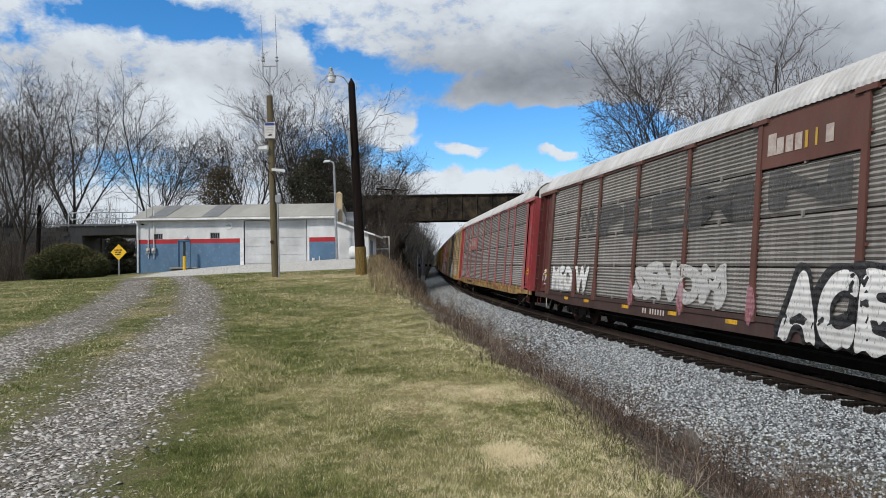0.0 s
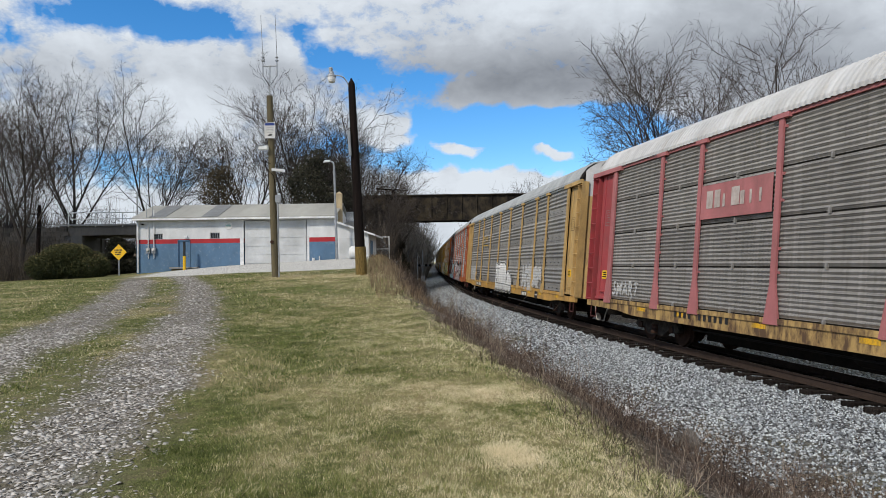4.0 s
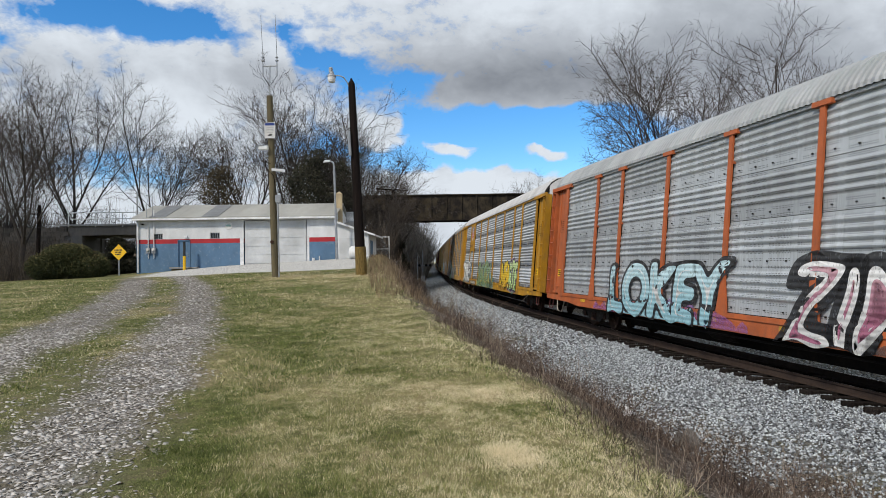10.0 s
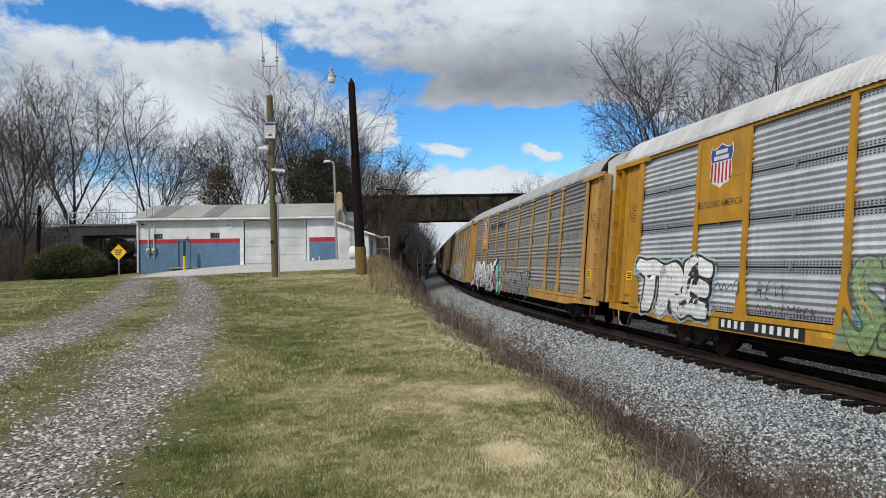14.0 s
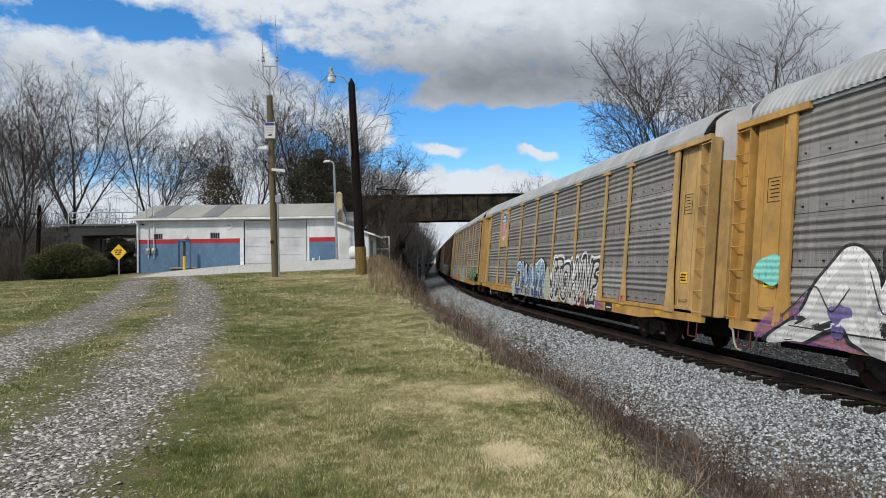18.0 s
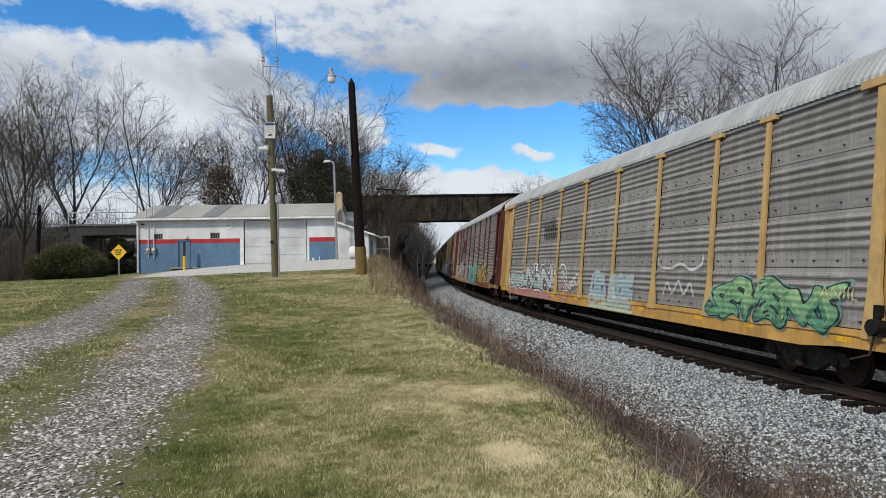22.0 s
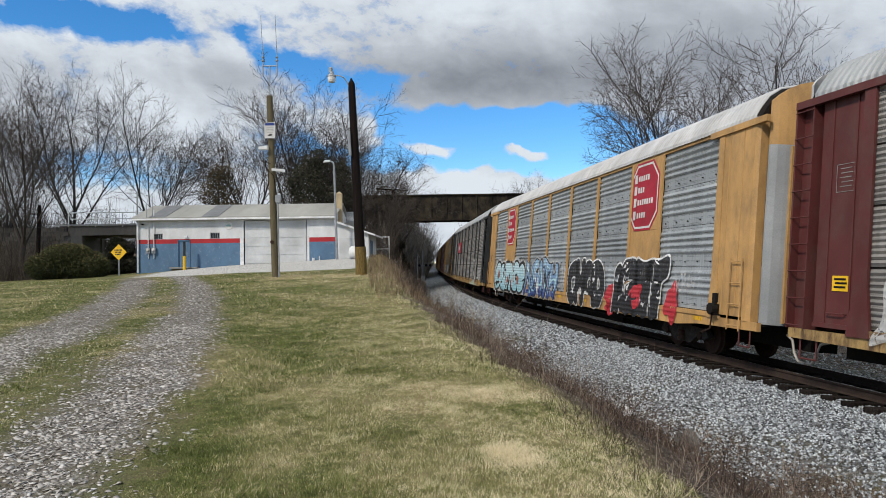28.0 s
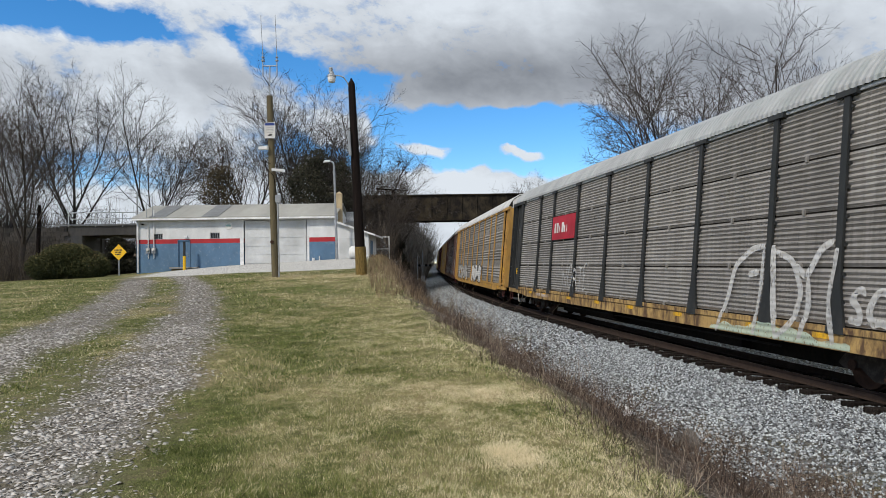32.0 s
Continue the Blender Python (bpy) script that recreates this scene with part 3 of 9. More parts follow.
def stems(name, x, y, height, radius, spread, stops, label, twigs=2):
    """Dry upright stems, each a bent three-sided rod, some forked."""
    n = len(x)
    z = ground_z(x, y)
    pts, rad = [], []
    base = np.stack([x, y, z - 0.03], -1)
    a, tilt = rng.uniform(0, 6.28, n), np.minimum(np.abs(rng.normal(0, spread, n)), 1.6)
    up = np.stack([np.cos(a) * tilt, np.sin(a) * tilt, np.ones(n)], -1)
    up /= np.linalg.norm(up, axis=1)[:, None]
    bend = rng.normal(0, 0.18, (n, 3))
    mid = base + up * height[:, None] * 0.55
    top = mid + (up + bend) * height[:, None] * 0.45
    segs = [(base, mid, radius, radius * 0.75), (mid, top, radius * 0.75, radius * 0.35)]
    for k in range(twigs):
        f = rng.uniform(0.25, 0.9, n)[:, None]
        p = mid * (1 - f) + top * f if k % 2 else base * (1 - f) + mid * f
        q = p + (up + rng.normal(0, 0.55, (n, 3))) * height[:, None] * rng.uniform(0.15, 0.4, n)[:, None]
        segs.append((p, q, radius * 0.6, radius * 0.3))
    vs, fs, o = [], [], 0
    tri = np.array([(1, 0), (-0.5, 0.87), (-0.5, -0.87)])
    turn_ = rng.uniform(0, 6.28, n)
    for j, (p, q, r0, r1) in enumerate(segs):
        if j < 2:
            for c, r in ((p, r0), (q, r1)):
                ring = np.zeros((n, 3, 3))
                ring[:, :, 0], ring[:, :, 1] = tri[None, :, 0] * r[:, None], tri[None, :, 1] * r[:, None]
                vs.append(c[:, None, :] + ring)
            fs += [(o + e, o + (e + 1) % 3, o + 3 + (e + 1) % 3, o + 3 + e) for e in range(3)]
            o += 6
        else:
            side = np.stack([np.cos(turn_ + j), np.sin(turn_ + j), 0 * turn_], -1)
            vs.append(np.stack([p - side * r0[:, None], p + side * r0[:, None], q + side * r1[:, None], q - side * r1[:, None]], 1))
            fs.append((o, o + 1, o + 2, o + 3))
            o += 4
    allv = np.concatenate(vs, 1)
    k = o
    fs = [(np.arange(n)[:, None, None] * k + np.array(fs)[None]).reshape(-1, 4)]
    me = raw_mesh(name, allv.reshape(-1, 3), np.concatenate(fs))
    tone_attr(me, np.repeat(np.clip(rng.random(n) + 0.22 * wob(x, y, 1.7) + 0.16 * wob(y, x, 4.6), 0, 1), k))
    me.materials.append(tone_material(name, stops))
    return tagged(new(name, me), label, "dry weeds", kind="stuff")


def bank_brush():
    xs, ys, hs, rs = [], [], [], []
    for n, s0, s1, d0, d1, h, r in ((34000, 1, 16, 5.0, 9.4, 0.13, 0.0026), (9000, 1, 16, 3.6, 5.4, 0.12, 0.0026), (9500, 1, 18, 4.0, 8.9, 0.4, 0.0021), (3600, 16, 45, 3.5, 8.4, 0.62, 0.004), (13000, 15, 45, 4.2, 8.6, 0.2, 0.0042), (5000, 42, 95, 4.2, 8.6, 0.55, 0.01), (2500, -12, 1, 4.2, 9.2, 0.2, 0.006)):
        x, y, s, d = along_track(n, s0, s1, d0, d1)
        f = np.clip(0.7 + (bank_edge(y) - d) * 0.9, 0.45, 1) * np.clip(0.6 + (d - 3.75 + 0.35 * (y < 13)) * 0.7, 0.04, 1) * (0.8 + 0.35 * wob(x, y, 1.4) + 0.3 * wob(y, x, 3.3))
        keep = (rng.random(n) < np.clip(f * (0.62 + 0.45 * wob(x, y, 2.6) + 0.6 * wob(x, y, 5.1) * wob(y, x, 2.2) + 0.35 * wob(x, y, 9.0)), 0.1, 1)) & (d < bank_edge(y) + 0.3)
        xs.append(x[keep]), ys.append(y[keep]), hs.append((h * np.minimum(rng.gamma(2.2, 0.5, n), 2.3) * np.clip(f, 0.15, 1.2) * (0.8 + 0.5 * wob(x, y, 2.9)))[keep]), rs.append((r * rng.uniform(0.7, 1.4, n))[keep])
    x, y, h, r = map(np.concatenate, (xs, ys, hs, rs))
    stems("bank_brush", x, y, h, r, 0.75, [(0.0, (0.026, 0.018, 0.014)), (0.4, (0.085, 0.058, 0.045)), (0.8, (0.165, 0.118, 0.09)), (1.0, (0.4, 0.33, 0.25))],
          "tangled brown dead weeds and brambles on the bank", 4)


grass_blades()
ballast()
drive_stones()
bank_brush()


# ---- track ----
def rail(side, name):
    prof = [(-0.07, -0.17), (0.07, -0.17), (0.07, -0.155), (0.012, -0.14), (0.012, -0.045), (0.036, -0.035), (0.036, 0.0), (-0.036, 0.0), (-0.036, -0.035), (-0.012, -0.045), (-0.012, -0.14), (-0.07, -0.155)]
    vs, fs = [], []
    ss = np.arange(-60, 221, 2.0)
    for s in ss:
        m = track_pose(s)
        vs += [tuple(m @ Vector((0, side + p, q))) for p, q in prof]
    n = len(prof)
    for i in range(len(ss) - 1):
        fs += [(i * n + j, i * n + (j + 1) % n, (i + 1) * n + (j + 1) % n, (i + 1) * n + j) for j in range(n)]
    ob = part(name, Build().add(vs, fs), M["rail_steel"])
    tagged(ob, "rusty brown steel running rail spiked to wooden ties", "rail", kind="structure")
    head = Build()
    hv, hf = [], []
    for s in ss:
        m = track_pose(s)
        hv += [tuple(m @ Vector((0, side + p, 0.004))) for p in (-0.026, 0.026)]
    hf = [(2 * i, 2 * i + 1, 2 * i + 3, 2 * i + 2) for i in range(len(ss) - 1)]
    part("running_surface", head.add(hv, hf), M["rail_top"], ob, "shiny worn top of the rail")


rail(0.7525, "rail_near")
rail(-0.7525, "rail_far")

tie_me = Build()
tie_me.slab([(-0.115, -0.35), (0.115, -0.35), (0.118, -0.19), (0.1, -0.172), (-0.1, -0.172), (-0.118, -0.19)], -1.36, 1.46)
tie_mesh = tie_me.mesh("tie")
tie_mesh.materials.append(M["tie_wood"])
ties = thing("track_ties", "dark creosoted wooden ties under both rails", "ties", kind="structure")
for i in range(260):
    s = -20 + i * 0.52
    m = track_pose(s) @ pose(0, random.uniform(-0.06, 0.06), random.uniform(-0.012, 0.012), 0, 0, random.uniform(-1.2, 1.2))
    part("tie", tie_mesh, None, ties, at=m)

# ---- the train ----
PITCH = 28.756           # coupler to coupler
HALF = 14.1              # half a wagon's length over its end doors
W = 1.58                 # half width at the posts
FLOOR, EAVE, TOP = 0.84, 5.15, 5.98
POST_X = (-12.2, -9.2, -7.25, -4.35, -1.45, 1.45, 4.35, 7.25, 9.2, 12.2)
ROOF_SIDE = ((W + 0.03, EAVE - 0.04), (W + 0.03, EAVE + 0.05), (W - 0.07, EAVE + 0.24), (W - 0.25, EAVE + 0.5), (W - 0.5, EAVE + 0.68), (W - 0.95, EAVE + 0.79), (0, TOP))


# the train surges a little in its couplings
SWAY_T = (0, 1, 2, 3, 8, 9, 10, 11, 12, 13, 14, 17, 19, 20, 22, 23, 24, 25, 28, 29, 30, 31, 32)
SWAY = (-.15, -.1, -.04, .07, 0, .04, 0, .25, .17, -.12, -.05, -.03, .03, -.01, -.03, -.07, .16, .1, -.02, -.05, -.08, .1, -.18)


def run(t):
    """How far the train has come at t seconds, from where its first joint would be abreast of the camera."""
    return 8.8206 * t - 30.351 - float(np.interp(t, SWAY_T, SWAY))


def screen_profile(z0, z1, style):
    """(depth, height) points up a screen sheet."""
    prof = [(0.0, z0), (0.014, z0 + 0.004)]
    span = z1 - z0 - 0.03
    if style == "fine":
        n = max(2, round(span / 0.098))
        prof += [(0.014 + 0.034 * (0.5 - 0.5 * math.cos(2 * math.pi * i / 4)), z0 + 0.015 + span * i / (4 * n)) for i in range(4 * n + 1)]
    elif style == "banded":
        n = 4
        wav = span * 0.66
        prof += [(0.014, z0 + 0.015 + span * 0.26)]
        prof += [(0.014 + 0.046 * (0.5 - 0.5 * math.cos(2 * math.pi * i / 6)), z0 + 0.015 + span * 0.28 + wav * i / (6 * n)) for i in range(6 * n + 1)]
    elif style == "punched":
        n = 5
        wav = span * 0.72
        prof += [(0.014, z0 + 0.015 + span * 0.13)]
        prof += [(0.014 + 0.058 * (0.5 - 0.5 * math.cos(2 * math.pi * i / 6)), z0 + 0.015 + span * 0.14 + wav * i / (6 * n)) for i in range(6 * n + 1)]
    else:
        n = max(2, round(span / 0.17))
        prof += [(0.014 + 0.05 * (0.5 - 0.5 * math.cos(2 * math.pi * i / 5)), z0 + 0.015 + span * i / (5 * n)) for i in range(5 * n + 1)]
    return prof + [(0.014, z1 - 0.004), (0.0, z1)]


def screen_sheet(width, z0, z1, style):
    prof = screen_profile(z0, z1, style)
    h, k = width / 2, len(prof)
    vs = [(x, y, z) for x in (-h, h) for y, z in prof]
    return Build().add(vs, [(i, i + 1, i + 1 + k, i + k) for i in range(k - 1)])


def roof_mesh(pitch=0.165, depth=0.03):
    """The roof: transverse ribs over a rounded profile."""
    prof = list(ROOF_SIDE) + [(-y, z) for y, z in ROOF_SIDE[-2::-1]]
    L = 13.5
    n = int(2 * L / pitch) * 4
    vs, fs = [], []
    k = len(prof)
    for i in range(n + 1):
        x = -L + 2 * L * i / n
        up = (0, depth, depth, 0)[i % 4]
        for y, z in prof:
            out = max(0.0, 1 - abs(TOP - z) / 0.9)
            vs.append((x, y + (up * (1 - out) if y > 0 else -up * (1 - out)), z + up * out))
    for i in range(n):
        fs += [(i * k + j, i * k + j + 1, (i + 1) * k + j + 1, (i + 1) * k + j) for j in range(k - 1)]
    for i in (0, n):
        fs.append(tuple(i * k + j for j in range(k)))
    return Build().add(vs, fs)


def post_mesh(bar, flare, wide, proud=0.05):
    b = Build()
    b.slab([(-flare / 2, FLOOR - 0.05), (flare / 2, FLOOR - 0.05), (wide / 2 + 0.012, FLOOR + 0.78), (wide / 2, EAVE - 0.12), (-wide / 2, EAVE - 0.12), (-wide / 2 - 0.012, FLOOR + 0.78)], 0, proud)
    if bar:
        b.slab([(-bar / 2, EAVE - 0.15), (bar / 2, EAVE - 0.15), (bar / 2, EAVE - 0.05), (-bar / 2, EAVE - 0.05)], -0.01, proud + 0.03)
    return b


def wheelset_mesh():
    b = Build()
    b.tube((0, -0.95, 0), (0, 0.95, 0), 0.08, 0.08, 10)
    for s in (-1, 1):
        b.lathe([(0.12, 0.78 * s), (0.2, 0.8 * s), (0.34, 0.77 * s), (0.42, 0.77 * s), (0.42, 0.69 * s), (0.45, 0.68 * s), (0.45, 0.66 * s), (0.3, 0.67 * s), (0.12, 0.64 * s)], 20, "y")
        b.tube((0, 0.93 * s, 0), (0, 1.12 * s, 0), 0.1, 0.1, 10)
    me = b.mesh("wheelset")
    me.materials.append(M["steel_rust"])
    return me


WHEELSET = wheelset_mesh()
CACHE = {}


def shared(key, make, material):
    if key not in CACHE:
        me = make().mesh(str(key[0]))
        me.materials.append(material)
        CACHE[key] = me
    return CACHE[key]


SIDE_FRAME = [(-1.25, 0.42), (-1.1, 0.6), (-0.45, 0.64), (-0.3, 0.76), (0.3, 0.76), (0.45, 0.64), (1.1, 0.6), (1.25, 0.42), (1.08, 0.33), (0.72, 0.4), (0.4, 0.2), (-0.4, 0.2), (-0.72, 0.4), (-1.08, 0.33)]


def truck(parent, x):
    t = part("truck", shared(("bolster",), lambda: Build().box(-0.22, 0.22, -1.0, 1.0, 0.36, 0.6).box(-0.35, 0.35, -0.35, 0.35, 0.6, 0.9), M["steel_dark"]), None, parent, "grimy cast steel bogie", at=(x, 0, -LIFT))
    for y in (0.93, -1.08):
        part("side_frame", shared(("frame", y), lambda: Build().slab(SIDE_FRAME, y, y + 0.15), M["steel_dusty"]), None, t)
    part("spring_nest", shared(("spring",), lambda: Build().lathe([(0.11, 0.24), (0.13, 0.29), (0.1, 0.34), (0.13, 0.39), (0.1, 0.44), (0.12, 0.5)], 10, at=(0, 1.1, 0)), M["steel_rust"]), None, t)
    return [part("wheelset", WHEELSET, None, t, at=(sx, 0, 0.42)) for sx in (-0.88, 0.88)]


def sill_mesh(s):
    y0, y1 = sorted((s * W, s * (W - 0.1)))
    b = Build().slab([(-HALF + 0.2, FLOOR - 0.2), (-HALF + 0.2, FLOOR - 0.02), (HALF - 0.2, FLOOR - 0.02), (HALF - 0.2, FLOOR - 0.2), (HALF - 2.6, FLOOR - 0.24), (HALF - 3.6, FLOOR - 0.33), (-HALF + 3.6, FLOOR - 0.33), (-HALF + 2.6, FLOOR - 0.24)], y0, y1)
    return b.box(-12.2, 12.2, *sorted((s * (W + 0.03), s * (W - 0.06))), FLOOR - 0.03, FLOOR + 0.08)


def end_of_wagon(c, s, ends, roof, posts, brake=False):
    """One end: recessed side sheet, corner column with a ladder, curved door and its pale top."""
    flush = ends == "paint_yellow_tan"
    for side in (1, -1):
        y0, y1 = sorted((side * (W + 0.02), side * (W - 0.05))) if flush else sorted((side * (W - 0.12), side * (W - 0.08)))
        sheet = part("end_sheet", shared(("end_sheet", s, side, ends), lambda: Build().box(*sorted((s * 12.3, s * 13.36)), y0, y1, FLOOR + 0.05, EAVE - 0.05), M[ends]), None, c)
        for x in (12.56, 13.1):
            yy = sorted((side * (W + 0.02), side * (W + 0.026))) if flush else sorted((side * (W - 0.08), side * (W - 0.06)))
            part("sheet_rib", shared(("sheet_rib", side, ends), lambda: Build().box(-0.015, 0.015, *yy, FLOOR + 0.1, EAVE - 0.1), M[ends]), None, sheet, at=(s * x, 0, 0))
        if not flush:
            part("sheet_foot", shared(("sheet_foot", s, side, ends), lambda: Build().box(*sorted((s * 12.42, s * 13.34)), *sorted((side * (W - 0.08), side * (W - 0.03))), FLOOR + 0.05, FLOOR + 0.13), M[ends]), None, sheet)
        ya, yb, yc = side * (W - 0.22), side * (W - 0.13), side * (W + (0.02 if flush else 0.04))
        chan = [(s * 13.47, yc), (s * 13.47, ya), (s * 13.94, ya), (s * 13.94, yc), (s * 13.9, yc), (s * 13.9, yb), (s * 13.5, yb), (s * 13.5, yc)]
        if flush:
            chan = [(s * 13.36, yc), (s * 13.36, ya), (s * 13.6, ya), (s * 13.6, yc - side * 0.06), (s * 13.56, yc - side * 0.02), (s * 13.5, yc), (s * 13.45, yc), (s * 13.4, yc)]
        col = part("corner_column", shared(("column", s, side, ends), lambda: Build().add([(x, y, z) for z in (FLOOR - 0.02, EAVE - 0.1) for x, y in chan], [(k, (k + 1) % 8, (k + 1) % 8 + 8, k + 8) for k in range(8)] + [(0, 1, 6, 7), (1, 2, 5, 6), (2, 3, 4, 5), (8, 9, 14, 15), (9, 10, 13, 14), (10, 11, 12, 13)]), M[ends]), None, c)
        y = side * (W + (0.09 if flush else 0.045))
        if flush:
            xa, xb, many = 12.95, 13.4, 4
            if side > 0:
                part("ladder_stile", shared(("stile", s, ends), lambda: Build().tube((s * xa, y, FLOOR - 0.25), (s * xa, y, FLOOR + 1.3), 0.016, 0.016, 6).tube((s * xb, y, FLOOR - 0.25), (s * xb, y, FLOOR + 1.3), 0.016, 0.016, 6), M[ends]), None, col)
        else:
            xa, xb, many = 13.47, 13.94, 9
        rung = shared(("rung", s, side, ends), lambda: Build().tube((s * xa, y, 0), (s * xb, y, 0), 0.013, 0.013, 6), M[ends])
        for j in range(many if side > 0 else 0):
            part("ladder_rung", rung, None, col, at=(0, 0, FLOOR + (-0.15 if flush else 0.04) + j * (0.46 if flush else 0.505)))
        y0, y1 = sorted((side * (W - 0.02), side * (W + 0.07)))
        part("eave_beam", shared(("beam", s, side, posts), lambda: Build().box(*sorted((s * 11.75, s * 13.92)), y0, y1, EAVE - 0.17, EAVE - 0.03), M[posts]), None, c)
    part("end_side_post", shared(("side_post", s, posts), lambda: Build().slab(
        [(s * 12.0, FLOOR - 0.05), (s * 12.5, FLOOR - 0.05), (s * 12.36, FLOOR + 0.8), (s * 12.33, EAVE - 0.12), (s * 12.1, EAVE - 0.12), (s * 12.1, FLOOR + 0.8)], W - 0.02, W + 0.036), M[posts]), None, c)

    def door(z0, z1, top=False):
        arc = [(14.06 - 0.42 * (1 - math.cos(a)), (W - 0.14) * math.sin(a) / math.sin(1.2)) for a in np.linspace(-1.2, 1.2, 15)]
        outline = [(s * x, y) for x, y in arc] + [(s * (x - 0.06), y) for x, y in reversed(arc)]
        n = len(outline)
        vs = [(x, y, z0) for x, y in outline] + [(x, y, z1 + (0.62 * (1 - (y / W) ** 4) if top else 0)) for x, y in outline]
        fs = [(i, (i + 1) % n, (i + 1) % n + n, i + n) for i in range(n)]
        m = len(arc)
        fs += [(n + i, n + i + 1, 2 * n - 2 - i, 2 * n - 1 - i) for i in range(m - 1)] + [(i + 1, i, n - 1 - i, n - 2 - i) for i in range(m - 1)]
        return Build().add(vs, fs)
    d = part("end_door", shared(("door", s, ends), lambda: door(FLOOR - 0.05, EAVE - 0.62), M["roof_grey" if ends == "paint_yellow_tan" else ends]), None, c)

    def ribs():
        b = Build()
        for a in (-0.75, -0.35, 0.35, 0.75):
            x, y = 14.06 - 0.42 * (1 - math.cos(a)), (W - 0.14) * math.sin(a) / math.sin(1.2)
            b.box(*sorted((s * (x - 0.02), s * (x + 0.05))), y - 0.03, y + 0.03, FLOOR, EAVE - 0.65)
        return b
    part("door_ribs", shared(("door_ribs", s, ends), ribs, M[ends]), None, d)
    part("end_cap", shared(("cap", s, ends == "paint_yellow_tan"), lambda: door(EAVE - 0.62, EAVE + 0.12, True), M["paint_yellow_tan" if ends == "paint_yellow_tan" else "roof_white"]), None, c, "domed upper end panel")

    # a dark face stands in for the shadow between roof and end cap
    part("roof_end", shared(("roof_end", s), lambda: Build().add([(s * 13.49, y, z - 0.02) for y, z in list(ROOF_SIDE[1:]) + [(-y, z) for y, z in ROOF_SIDE[-2:0:-1]]] + [(s * 13.62, 0.97 * y, z - 0.05) for y, z in list(ROOF_SIDE[1:]) + [(-y, z) for y, z in ROOF_SIDE[-2:0:-1]]],
         [(k, k + 1, k + 12, k + 11) for k in range(10)] + [tuple(range(11)), tuple(range(21, 10, -1))]), M["steel_dark"]), None, c, "dark face added for the shaded gap behind the roof's end")
    if s < 0 and brake:
        hb = part("hand_brake", shared(("hand_brake",), lambda: Build().box(-12.5, -12.28, W - 0.02, W + 0.14, 0.86, 1.12).box(-12.44, -12.32, W, W + 0.1, 1.12, 1.36).tube((-12.4, W + 0.05, 1.0), (-12.4, W + 0.2, 1.0), 0.13, 0.13, 12), M["steel_dark"]), None, c, "dark hand brake gear on the side")
        part("brake_chain", shared(("chain",), lambda: Build().path([(-12.4, W + 0.12, 0.9), (-12.3, W + 0.1, 0.55), (-11.8, W + 0.02, 0.42)], 0.02, 5), M["steel_rust"]), None, hb)
    part("coupler", shared(("coupler", s), lambda: Build().box(*sorted((s * 13.3, s * 14.2)), -0.09, 0.09, 0.62, 0.84).box(*sorted((s * 14.1, s * 14.36)), -0.17, 0.12, 0.56, 0.92), M["steel_rust"]), None, c)
    part("brake_hose", shared(("hose", s), lambda: Build().path([(s * 13.7, 0.75, 0.6), (s * 13.95, 0.8, 0.52), (s * 14.05, 0.82, 0.28), (s * 14.15, 0.8, 0.12), (s * 14.33, 0.78, 0.1)], 0.024, 6), M["sign_hose"]), None, c)
    part("step_stirrup", shared(("stirrup", s), lambda: Build().path([(s * 13.22, W - 0.05, FLOOR - 0.2), (s * 13.22, W - 0.05, 0.28), (s * 13.62, W - 0.05, 0.28), (s * 13.62, W - 0.05, FLOOR - 0.2)], 0.018, 5), M[ends]), None, c)


WHEELS = []


def dots(points, sx, sz, y0, y1):
    """Many small blocks on the side, as one mesh."""
    b = Build()
    for x, z in points:
        b.box(x - sx, x + sx, y0, y1, z - sz, z + sz)
    return b


